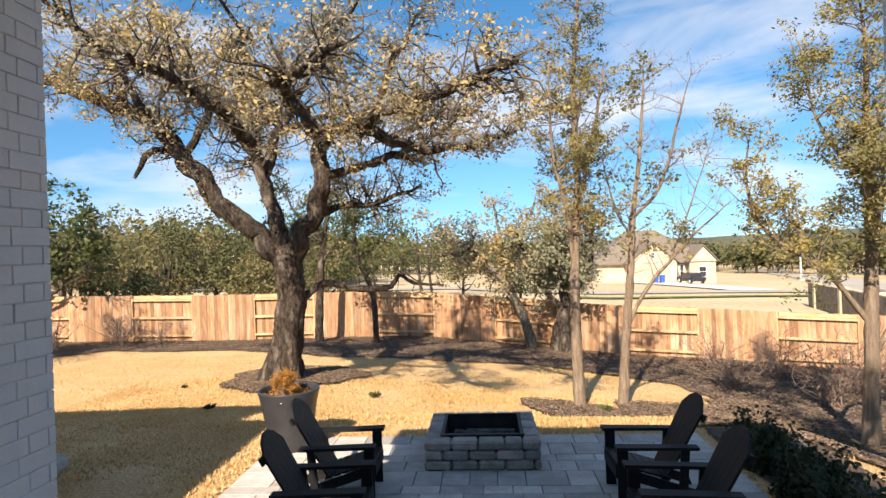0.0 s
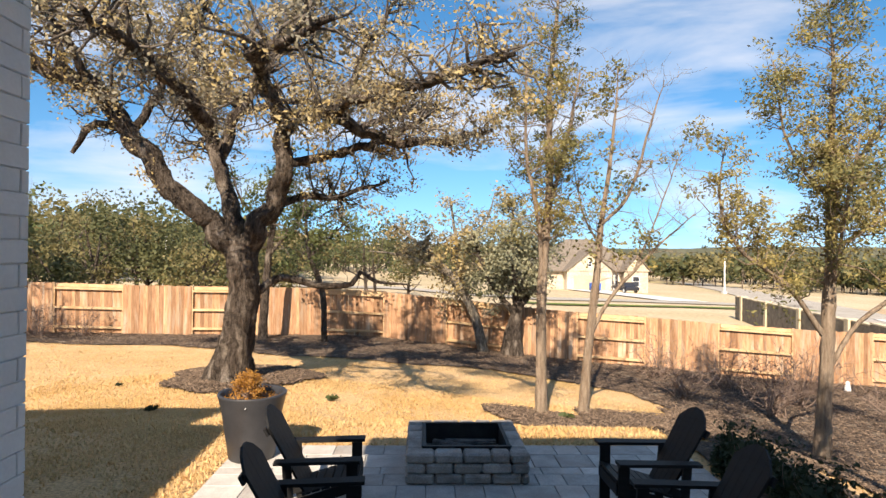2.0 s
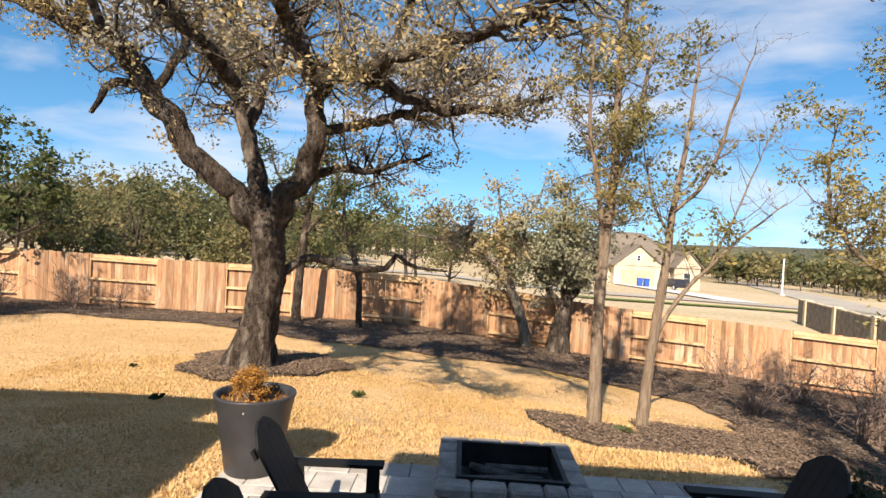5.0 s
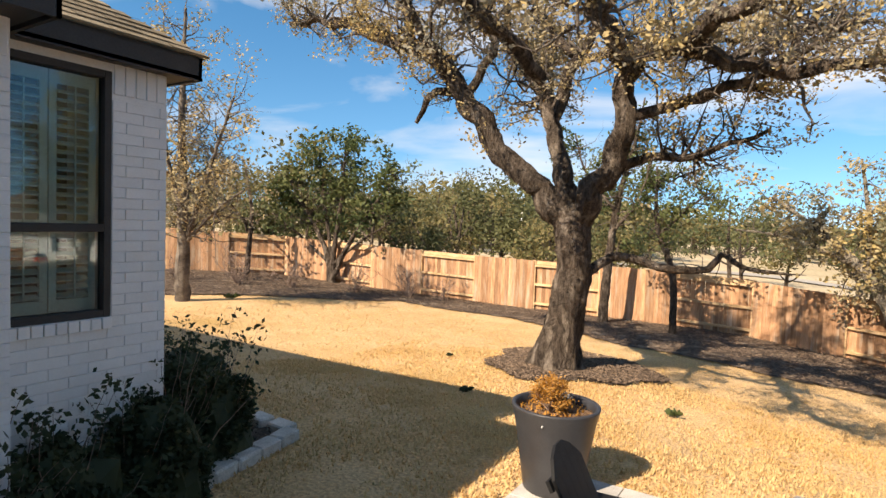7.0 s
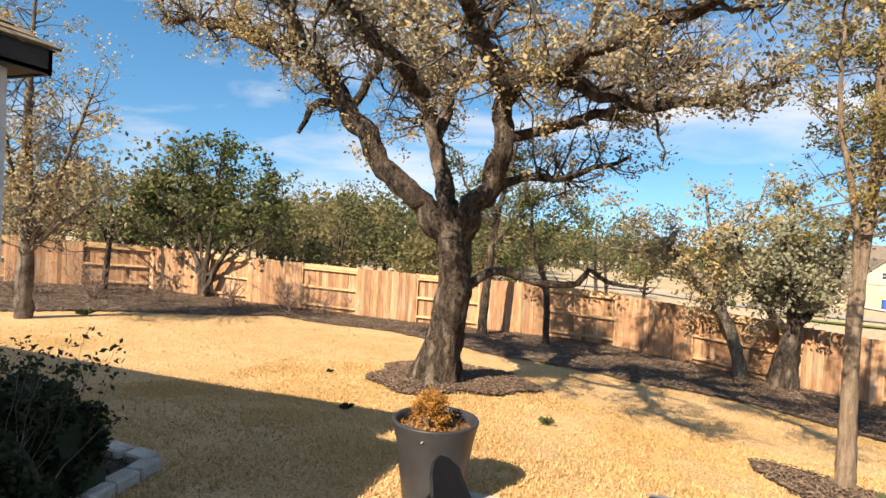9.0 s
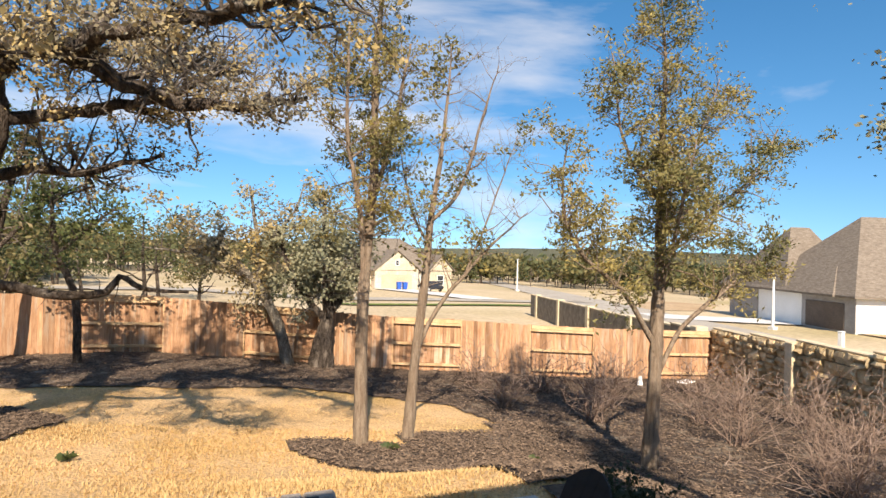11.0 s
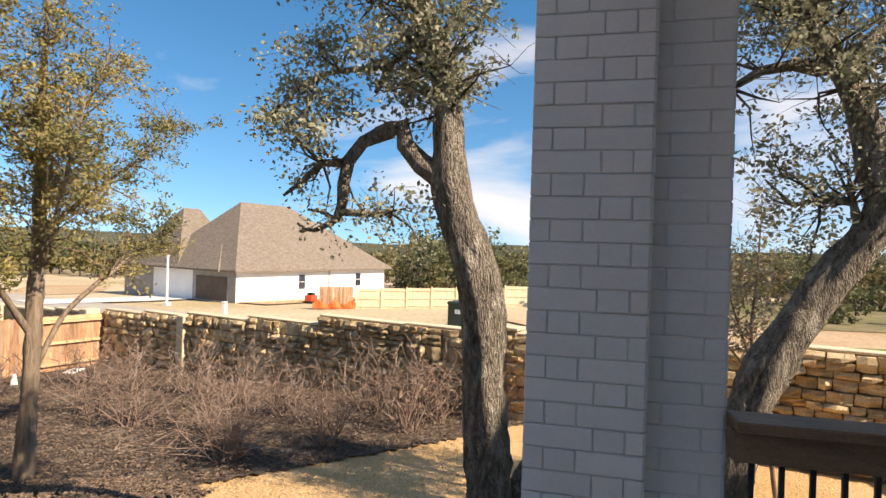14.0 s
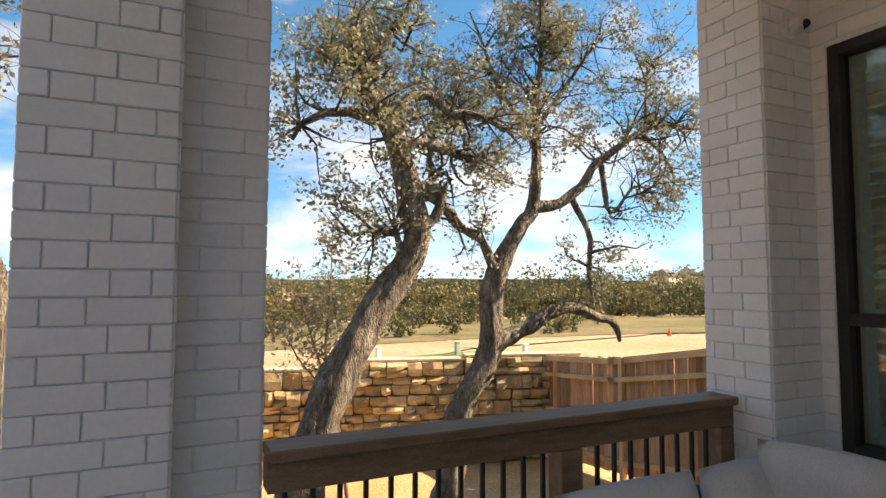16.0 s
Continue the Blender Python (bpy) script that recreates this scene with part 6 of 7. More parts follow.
# ---------- planter ----------
def planter():
    p = empty("planter", Matrix.Translation((-2.31, 6.47, 0)), "tall round charcoal planter with soil on the patio's corner", "planter")
    prof = [(0.255, 0.0), (0.265, 0.01), (0.30, 0.25), (0.345, 0.55), (0.378, 0.70), (0.390, 0.735), (0.392, 0.752), (0.386, 0.76), (0.362, 0.76), (0.352, 0.745), (0.340, 0.66), (0.335, 0.60)]
    n = 48
    V, F = [], []
    for r, z in prof:
        for k in range(n):
            a = 2 * math.pi * k / n
            V.append((r * math.cos(a), r * math.sin(a), z))
    for i in range(len(prof) - 1):
        for k in range(n):
            F.append((i * n + k, i * n + (k + 1) % n, (i + 1) * n + (k + 1) % n, (i + 1) * n + k))
    F.append(tuple(range(n))[::-1])
    obj("pot", V, F, M_POT, p, smooth=True)
    bm = bmesh.new()
    bmesh.ops.create_circle(bm, cap_ends=True, segments=40, radius=0.345)
    bmesh.ops.triangulate(bm, faces=bm.faces)
    bmesh.ops.subdivide_edges(bm, edges=bm.edges, cuts=3)
    for v in bm.verts:
        v.co.z = 0.665 + 0.03 * noise.noise(v.co * 11) + 0.02 * (1 - v.co.length / 0.345)
    part("soil", bm, M_SOIL, p, "dry brown soil and fallen leaves")
    bm = bmesh.new()
    bmesh.ops.create_cone(bm, cap_ends=True, segments=10, radius1=0.008, radius2=0.006, depth=0.02)
    bmesh.ops.transform(bm, matrix=Matrix.Translation((0.03, -0.381, 0.66)) @ pose(0, 0, 0, 90, 0, 0), verts=bm.verts)
    part("plug", bm, M_STEELPOLE, p, "small pale plug")
    rng = random.Random(31)
    LV, LF, V, F = [], [], [], []
    for k in range(46):
        a, b = rng.uniform(0, 6.3), math.acos(rng.uniform(-0.5, 1))
        d = np.array([math.sin(b) * math.cos(a), math.sin(b) * math.sin(a), math.cos(b)])
        tip = np.array([0, 0, 0.15]) + d * rng.uniform(0.13, 0.18)
        tube(V, F, [np.array([0, 0, 0.0, 0.006]), np.array([*(tip * 0.5), 0.004]), np.array([*tip, 0.002])], 3)
        for q in (0.55, 0.75, 0.95, 1.05):
            leaf_cards(LV, LF, np.array([0, 0, 0.15]) * (1 - q) + tip * q, 16, 0.022, 0.016, rng, 1.0, 1.3)
    sh = empty("dead_boxwood", Matrix.Translation((-2.36, 6.47, 0.67)), "round dried-out orange-brown boxwood in the planter", "shrub")
    obj("stem_mass", V, F, M_TWIG, sh)["kind"] = "stuff"
    obj("foliage", LV, LF, L_DEAD, sh)
    LV, LF = [], []
    for k in range(260):
        a, r = rng.uniform(0, 6.3), 0.33 * math.sqrt(rng.random())
        leaf_cards(LV, LF, np.array([r * math.cos(a), r * math.sin(a), 0.69 + rng.uniform(0, 0.015)]), 1, 0.004, 0.022, rng, 0.2)
    o = obj("litter", LV, LF, L_DEAD, p)
    o["kind"] = "stuff"


planter()


# ---------- hedges and bushes ----------
def bush(name, label, cx, cy, rx, ry, z0, z1, n, size, seed, spiky=0.1, group=""):
    rng = random.Random(seed)
    V, F, SV, SF = [], [], [], []
    for k in range(n):
        d = np.array([rng.gauss(0, 1), rng.gauss(0, 1), abs(rng.gauss(0, 1))])
        d /= np.linalg.norm(d)
        bump = 0.82 + 0.3 * noise.noise(Vector(d * 2.2) + Vector((seed, 0, 0)))
        d *= bump * rng.uniform(0.8, 1.05)
        q = np.array([d[0] * rx, d[1] * ry, d[2] * (z1 - z0)])
        leaf_cards(V, F, q, 1, 0.01, size, rng)
    for k in range(30):
        a, r = rng.uniform(0, 6.3), rng.uniform(0.1, 0.85)
        s = wander((rx * r * math.cos(a) * 0.5, ry * r * math.sin(a) * 0.5, 0), (math.cos(a) * 0.3, math.sin(a) * 0.3, 1), (z1 - z0) * rng.uniform(0.7, 1.0 + spiky * 2), 0.008, rng, 0.15, 0.05, 0.12)
        tube(SV, SF, s, 4)
        if spiky > 0.12:
            leaf_cards(V, F, s[-1][:3], 9, 0.05, size, rng)
            leaf_cards(V, F, s[-2][:3], 7, 0.05, size, rng)
    th = empty(name, Matrix.Translation((cx, cy, z0)), label, name, group)
    obj("stem_mass", SV, SF, M_TWIG, th)["kind"] = "stuff"
    obj("foliage", V, F, L_HEDGE, th)
    bm = bmesh.new()
    bmesh.ops.create_icosphere(bm, subdivisions=3, radius=1.0)
    for v in bm.verts:
        k = 0.78 + 0.22 * noise.noise(v.co * 3 + Vector((seed, 1, 0)))
        v.co = Vector((v.co.x * rx * k, v.co.y * ry * k, max(0, v.co.z) * (z1 - z0) * k))
    part("inner_foliage", bm, L_HEDGE, th, "dense shaded inner leaves")
    return th


for k in range(4):
    bush("hedge", "loose dark green hedge plant beside the patio", 3.27, 2.75 + k * 1.02, 0.36, 0.60, 0.0, 0.46, 4200, 0.036, 200 + k, group="hedge beside the patio", spiky=0.13)
for cx, cy, rx, ry, z1, sd in ((-4.68, 3.5, 0.36, 0.5, 0.95, 301), (-4.9, 4.25, 0.42, 0.45, 1.02, 302), (-5.35, 5.0, 0.5, 0.48, 1.2, 303), (-4.36, 2.75, 0.34, 0.4, 0.8, 304), (-5.9, 5.25, 0.45, 0.42, 1.05, 305)):
    bush("bush", "leafy dark evergreen bush against the painted brick", cx, cy, rx * 1.36, ry * 1.22, 0.0, z1 * 0.95, 11000, 0.036, sd, spiky=0.16, group="bushes at the wing")


def edging():
    rr = random.Random(13)
    a, b, c = (-4.40, 2.6), (-4.98, 5.88), (-6.1, 5.95)
    e = empty("bed_edging", Matrix(), "row of pale concrete edging blocks round the planting bed", "edging", kind="structure")
    for (x0, y0), (x1, y1) in ((a, b), (b, c)):
        L = math.hypot(x1 - x0, y1 - y0)
        n = int(L / 0.30)
        for k in range(n):
            s = (k + 0.5) / n
            bm = bmesh.new()
            box(bm, -0.145, 0.145, -0.10, 0.10, -0.02, 0.115, bevel=0.02)
            for v in bm.verts:
                v.co += Vector((rr.uniform(-1, 1), rr.uniform(-1, 1), rr.uniform(-1, 1))) * 0.006
            o = part("edging_block", bm, M_EDGE, e)
            o.matrix_basis = Matrix.Translation((x0 + (x1 - x0) * s, y0 + (y1 - y0) * s, 0)) @ pose(0, 0, 0, 0, 0, math.degrees(math.atan2(y1 - y0, x1 - x0)) + rr.uniform(-3, 3))


edging()


# ---------- porch seat ----------
def pillow(bm, w, h, t, m):
    n = 10
    grid = {}
    for side in (1, -1):
        for i in range(n + 1):
            for j in range(n + 1):
                u, v = i / n * 2 - 1, j / n * 2 - 1
                edge = (1 - u ** 4) * (1 - v ** 4)
                if side < 0 and (i in (0, n) or j in (0, n)):
                    grid[(side, i, j)] = grid[(1, i, j)]
                    continue
                p = Vector((u * w / 2 * (1 - 0.05 * v * v), v * h / 2 * (1 - 0.05 * u * u), side * t / 2 * edge ** 0.6 + 0.012 * noise.noise((u * 2, v * 2, side))))
                grid[(side, i, j)] = bm.verts.new(m @ p)
    for side in (1, -1):
        for i in range(n):
            for j in range(n):
                q = [grid[(side, a, b)] for a, b in ((i, j), (i + 1, j), (i + 1, j + 1), (i, j + 1))]
                if len(set(q)) == 4:
                    bm.faces.new(q if side > 0 else q[::-1])


def sofa():
    s = empty("outdoor_sofa", Matrix.Translation((1.70, -0.42, FLOOR)), "dark wicker porch sofa with pale grey cushions", "sofa")
    boxed("frame", (-0.40, 0.42, -0.9, 0.66, 0.06, 0.28), M_SOFAFRAME, s, 0.02)
    boxed("backrest", (0.34, 0.44, -0.9, 0.66, 0.28, 0.60), M_SOFAFRAME, s, 0.02)
    boxed("armrest", (-0.40, 0.34, -0.92, -0.82, 0.28, 0.58), M_SOFAFRAME, s, 0.02)
    for x in (-0.36, 0.38):
        for y in (-0.86, 0.62):
            boxed("leg", (x - 0.03, x + 0.03, y - 0.03, y + 0.03, 0, 0.06), M_SOFAFRAME, s)
    for k in range(2):
        bm = bmesh.new()
        pillow(bm, 0.72, 0.74, 0.17, Matrix.Translation((-0.04, -0.45 + k * 0.75, 0.36)))
        part("seat_cushion", bm, M_CUSHION, s, smooth=True)
        bm = bmesh.new()
        pillow(bm, 0.74, 0.44, 0.20, Matrix.Translation((0.20, -0.45 + k * 0.75, 0.54)) @ pose(0, 0, 0, 0, -75, 0) @ pose(0, 0, 0, 0, 0, 90))
        part("back_cushion", bm, M_CUSHION, s, smooth=True)
    bm = bmesh.new()
    pillow(bm, 0.52, 0.50, 0.2, Matrix.Identity(4))
    p = part("throw_pillow", bm, M_CUSHION, None, smooth=True)
    p.matrix_basis = Matrix.Translation((1.68, -0.95, FLOOR + 0.62)) @ pose(0, 0, 0, 74, 0, 14)
    tagged(p, "plump pale grey throw pillow leaning in the sofa corner", "pillow")


sofa()


def security_camera():
    c = empty("security_camera", Matrix.Translation((1.929, -1.1825, 3.692)) @ pose(0, 0, 0, 0, 0, 90), "small white round security camera with a black lens", "camera")
    bm = bmesh.new()
    bmesh.ops.create_cone(bm, cap_ends=True, segments=28, radius1=0.055, radius2=0.045, depth=0.03)
    bmesh.ops.transform(bm, matrix=Matrix.Translation((0, 0.012, 0)) @ pose(0, 0, 0, -90, 0, 0), verts=bm.verts)
    part("base", bm, M_STEELPOLE, c, smooth=False)
    bm = bmesh.new()
    bmesh.ops.create_uvsphere(bm, u_segments=24, v_segments=14, radius=0.042)
    bmesh.ops.transform(bm, matrix=Matrix.Translation((0, 0.04, 0)), verts=bm.verts)
    part("ball", bm, M_STEELPOLE, c, smooth=True)
    bm = bmesh.new()
    bmesh.ops.create_cone(bm, cap_ends=True, segments=24, radius1=0.024, radius2=0.02, depth=0.04)
    bmesh.ops.transform(bm, matrix=Matrix.Translation((-0.015, 0.07, -0.004)) @ pose(0, 0, 0, -90, 0, -20), verts=bm.verts)
    part("lens", bm, M_BLACKIRON, c, "black lens")


security_camera()


# ---------- the neighbourhood ----------
def strip(name, line, width, material, lift, label, step=1.2, across=6):
    V, F = [], []
    pts = []
    for (ax, ay), (bx, by) in zip(line, line[1:]):
        n = max(1, int(math.hypot(bx - ax, by - ay) / step))
        pts += [(ax + (bx - ax) * k / n, ay + (by - ay) * k / n) for k in range(n)]
    pts.append(line[-1])
    for i, (x, y) in enumerate(pts):
        x0, y0 = pts[max(0, i - 1)]
        x1, y1 = pts[min(len(pts) - 1, i + 1)]
        l = math.hypot(x1 - x0, y1 - y0)
        nx, ny = (y1 - y0) / l, -(x1 - x0) / l
        for k in range(across + 1):
            s = (k / across - 0.5) * width
            px, py = x + nx * s, y + ny * s
            V.append((px, py, height(px, py) + lift))
    for i in range(len(pts) - 1):
        for k in range(across):
            a = i * (across + 1) + k
            F.append((a, a + 1, a + across + 2, a + across + 1))
    o = obj(name, V, F, material, smooth=True)
    return tagged(o, label, name.split("_")[0], kind="structure")


strip("road", [(24.5, 14), (31, 26), (45, 66), (58, 104), (70, 150)], 8.5, M_ROAD, 0.10, "pale new concrete street beyond the stone wall")
strip("road_side", [(-34, 56), (0, 57), (22, 62), (44, 64)], 4.0, M_ROAD, 0.10, "pale side street across the dry field")
strip("pavement", [(23, 84.0), (26, 76), (30, 64)], 5.5, M_CONC, 0.14, "concrete driveway of the tan house")
strip("pavement_drive", [(51.0, 41.5), (46, 42.5), (38, 46)], 6.0, M_CONC, 0.14, "concrete driveway of the white house")
strip("soil_strip", [(47.5, 31), (60, 27), (72, 22.5)], 4.0, M_DIRT, 0.12, "orange bare soil along the white house")
strip("soil_field", [(30, 2), (42, -14), (46, -34), (58, -60)], 15, M_DIRT, 0.10, "bare tan soil of an empty lot")
strip("soil_lot", [(24, -14), (27, -24), (31, -42)], 15, M_DIRT, 0.115, "bare graded soil of the lot beyond the side fence")
strip("soil_field_far", [(38, 60), (52, 58), (66, 70)], 9, M_DIRT, 0.06, "bare orange soil beside the far street")
strip("turf", [(30.5, -11), (31.5, -16)], 2.4, M_GREENPATCH, 0.125, "small green turf patch on the empty lot", 0.6)
strip("meadow", [(62, 6), (66, -20), (62, -46), (50, -75)], 46, M_MEADOW, 0.14, "rough olive-brown meadow before the woods", 3.0, 10)
strip("turf_verge", [(8, 51), (24, 55), (40, 57)], 1.6, M_GREENPATCH, 0.13, "thin green verge by the street")


def gable_house(name, label, m, parts_list):
    h = empty(name, m, label, "house")
    for nm, kind, dims, mat in parts_list:
        if kind == "box":
            boxed(nm, dims, mat, h)
        elif kind == "hip":
            x0, x1, y0, y1, z0, z1, ra, rb_, ry = dims
            V = [(x0, y0, z0), (x1, y0, z0), (x1, y1, z0), (x0, y1, z0), (ra, ry, z1), (rb_, ry, z1), (x0, y0, z0 - 0.18), (x1, y0, z0 - 0.18), (x1, y1, z0 - 0.18), (x0, y1, z0 - 0.18)]
            F = [(0, 1, 5, 4), (1, 2, 5), (2, 3, 4, 5), (3, 0, 4), (6, 7, 1, 0), (7, 8, 2, 1), (8, 9, 3, 2), (9, 6, 0, 3), (9, 8, 7, 6)]
            obj(nm, V, F, mat, h)
        elif kind == "gable":      # gable wall with its roof, facing -y
            x0, x1, y0, y1, z0, z1 = dims
            xm = (x0 + x1) / 2
            obj("gable_wall", [(x0 + 0.25, y0 + 0.3, z0 - 0.02), (x1 - 0.25, y0 + 0.3, z0 - 0.02), (xm, y0 + 0.3, z1 - 0.25), (x0 + 0.25, y0 + 0.5, z0 - 0.02), (x1 - 0.25, y0 + 0.5, z0 - 0.02), (xm, y0 + 0.5, z1 - 0.25)], [(0, 1, 2), (5, 4, 3), (0, 3, 4, 1), (1, 4, 5, 2), (2, 5, 3, 0)], mat, h)
            t = 0.16
            obj(nm, [(x0, y0, z0), (xm, y0, z1), (x1, y0, z0), (x0, y1, z0), (xm, y1, z1), (x1, y1, z0), (x0, y0, z0 - t), (xm, y0, z1 - t), (x1, y0, z0 - t), (x0, y1, z0 - t), (xm, y1, z1 - t), (x1, y1, z0 - t)],
                [(0, 1, 4, 3), (1, 2, 5, 4), (6, 9, 10, 7), (7, 10, 11, 8), (0, 6, 7, 1), (1, 7, 8, 2), (3, 4, 10, 9), (4, 5, 11, 10), (0, 3, 9, 6), (2, 8, 11, 5)], M_SHINGLE_FAR, h)
        elif kind == "window":
            x0, x1, y, z0, z1 = dims
            w = boxed("window", (x0 - 0.08, x1 + 0.08, y - 0.05, y, z0 - 0.08, z1 + 0.08), M_WHITEWALL, h)
            for za, zb in ((z0, (z0 + z1) / 2 - 0.03), ((z0 + z1) / 2 + 0.03, z1)):
                boxed("pane", (x0, x1, y - 0.075, y - 0.055, za, zb), M_DARKGLASS, w)
    return h


GZ = height(26, 85) + 0.1
gable_house("house", "single-storey tan stone house with brown hip roof and garage", Matrix.Translation((16.0, 84, GZ)), [
    ("wall", "box", (0.5, 16.5, 0.6, 14, -1.0, 2.9), M_TANWALL),
    ("wall", "box", (4.6, 11.2, -1.6, 0.6, -1.0, 2.9), M_TANWALL),
    ("wall", "box", (13.2, 16.8, -0.9, 0.6, -1.0, 2.9), M_TANWALL),
    ("roof", "hip", (-0.2, 17.2, 0.0, 14.6, 2.9, 7.7, 6.6, 10.8, 7.2), M_SHINGLE_FAR),
    ("roof", "gable", (4.2, 11.6, -2.0, 6.0, 2.9, 5.9), M_TANWALL),
    ("roof", "gable", (12.8, 17.2, -1.4, 5.0, 2.9, 5.3), M_TANWALL),
    ("garage_door", "box", (5.6, 10.2, -1.66, -1.6, 0.0, 2.2), surface("tan_garage_door", (0.46, 0.37, 0.25), (0.52, 0.42, 0.29), 1, 12, 0.8, 0.1)),
    ("window", "window", (11.55, 12.0, 0.55, 0.6, 2.4), None), ("window", "window", (12.35, 12.8, 0.55, 0.6, 2.4), None),
    ("window", "window", (14.5, 15.4, -0.95, 0.7, 2.1), None), ("vent", "window", (7.7, 8.1, -1.68, 3.6, 4.3), None)])
AZ = height(48, 33) + 0.1
ang2 = math.degrees(math.atan2(-0.303, 0.953))
gable_house("house", "large white brick house with steep brown hip roof", Matrix.Translation((48.0, 33.0, AZ)) @ pose(0, 0, 0, 0, 0, ang2), [
    ("wall", "box", (0, 23, 0.0, 13, -1.5, 3.0), M_WHITEWALL),
    # grey walls on the garage side: the white house's shaded side put into colour
    ("garage_wall", "box", (-0.06, 0.0, 0.02, 6.4, -1.5, 3.0), M_GREYWALL),
    ("garage_door", "box", (-0.12, -0.06, 1.2, 5.8, 0.0, 2.3), M_DOOR_DIMROOM),
    ("wall", "box", (0.4, 6, 13, 19, -1.5, 3.0), M_GREYWALL),
    ("roof", "hip", (-0.7, 23.7, -0.7, 13.7, 3.0, 10.0, 5.6, 12.5, 6.5), M_SHINGLE_FAR),
    ("roof", "hip", (-0.6, 8, 8, 19.6, 3.0, 9.2, 2.6, 4.6, 12.0), M_SHINGLE_FAR),
    ("roof", "hip", (-0.9, 5.0, 1.5, 6.4, 3.0, 5.4, 1.4, 2.4, 4.0), M_SHINGLE_FAR),
    ("window", "window", (8.0, 8.9, 0.0, 0.9, 2.4), None), ("window", "window", (17.3, 18.2, 0.0, 0.9, 2.4), None),
    ("downpipe", "box", (12.6, 12.75, -0.1, 0.0, 0, 3.0), M_GREYWALL)])
for k, (x, y, z) in enumerate(((206, -212, 1.0), (196, -226, 1.5), (222, -238, 2.5), (188, -240, 2.0))):
    gable_house("house", "distant tan two-storey house on the wooded rise", Matrix.Translation((x, y, z)) @ pose(0, 0, 0, 0, 0, 110 + 14 * k), [
        ("wall", "box", (0, 14, 0, 10, -12, 5.6), M_TANWALL), ("roof", "hip", (-0.6, 14.6, -0.6, 10.6, 5.6, 9.0, 4, 10, 5), M_SHINGLE_FAR),
        ("window", "window", (2, 3.4, 0.0, 1.0, 2.6), None), ("window", "window", (6, 7.4, 0.0, 1.0, 2.6), None), ("window", "window", (10, 11.4, 0.0, 3.4, 4.8), None)])


def far_wall():
    """The stone wall runs on past the lot, stepping down beside the street."""
    w = empty("boundary_wall", Matrix(), "grey-brown stone boundary wall with pale piers beyond the lot", "wall", kind="structure")
    y = 19.2
    k = 0
    while y < 44:
        x0, x1 = wall_x(y), wall_x(y + 2.0)
        zt = height(x0, y) + 1.75
        L = math.hypot(x1 - x0, 2.0)
        m = Matrix.Translation((x0, y, 0)) @ pose(0, 0, 0, 0, 0, math.degrees(math.atan2(2.0, x1 - x0)))
        boxed("panel", (0, L, -0.12, 0.12, zt - 2.4, zt), surface("far_stone", (0.15, 0.125, 0.095), (0.27, 0.225, 0.17), 2.5, 14, 0.95, 0.8, bump_dist=0.05) if k == 0 else bpy.data.materials["far_stone"], w, 0.02).matrix_basis = m
        boxed("cap", (0.002, L - 0.002, -0.16, 0.16, zt, zt + 0.06), M_CAP, w).matrix_basis = m
        if k % 3 == 0:
            boxed("pier", (-0.25, 0.25, -0.25, 0.25, zt - 2.3, zt + 0.16), M_CAP, w, 0.03, "pale stone pier").matrix_basis = m
        y += 2.0
        k += 1


far_wall()


def pine_fence():
    f = empty("new_fence", Matrix(), "unweathered pale pine panel fence behind the white house", "fence", kind="structure")
    a, b = (46.6, 20.4), (51.5, 6.0)
    n = 7
    for k in range(n):
        x0, y0 = a[0] + (b[0] - a[0]) * k / n, a[1] + (b[1] - a[1]) * k / n
        L = math.hypot(b[0] - a[0], b[1] - a[1]) / n
        m = Matrix.Translation(on_ground(x0, y0)) @ pose(0, 0, 0, 0, 0, math.degrees(math.atan2(b[1] - a[1], b[0] - a[0])))
        for i in range(14):
            boxed("picket", (i * L / 14 + 0.005, (i + 1) * L / 14 - 0.005, -0.02, 0.0, 0, 1.8), M_NEWFENCE, f).matrix_basis = m
        boxed("post", (-0.06, 0.06, -0.1, 0.06, -0.2, 1.86), M_NEWFENCE, f).matrix_basis = m
        for h in (0.25, 0.9, 1.6):
            boxed("rail", (0.06, L - 0.06, -0.07, -0.022, h - 0.05, h + 0.05), M_NEWFENCE, f).matrix_basis = m
    g = empty("gate_panel", Matrix.Translation(on_ground(46.4, 20.6)) @ pose(0, 0, 0, 0, 0, 118), "reddish cedar fence panel with orange safety netting", "fence")
    for i in range(18):
        boxed("board", (i * 0.16 + 0.005, i * 0.16 + 0.155, -0.02, 0.02, 0, 1.9), M_CEDAR, g)
    V, F = [], []
    for i in range(19):
        V += [(i * 0.2 - 0.2, 0.1 + 0.08 * math.sin(i), 0.05), (i * 0.2 - 0.2, 0.12 + 0.08 * math.cos(i * 1.3), 0.55 + 0.2 * math.sin(i * 0.9))]
    for i in range(18):
        F.append((2 * i, 2 * i + 2, 2 * i + 3, 2 * i + 1))
    net = obj("netting", V, F, flat("orange_netting", (0.75, 0.16, 0.04)), g)
    mod = net.modifiers.new("thick", 'SOLIDIFY')
    mod.thickness = 0.03


pine_fence()


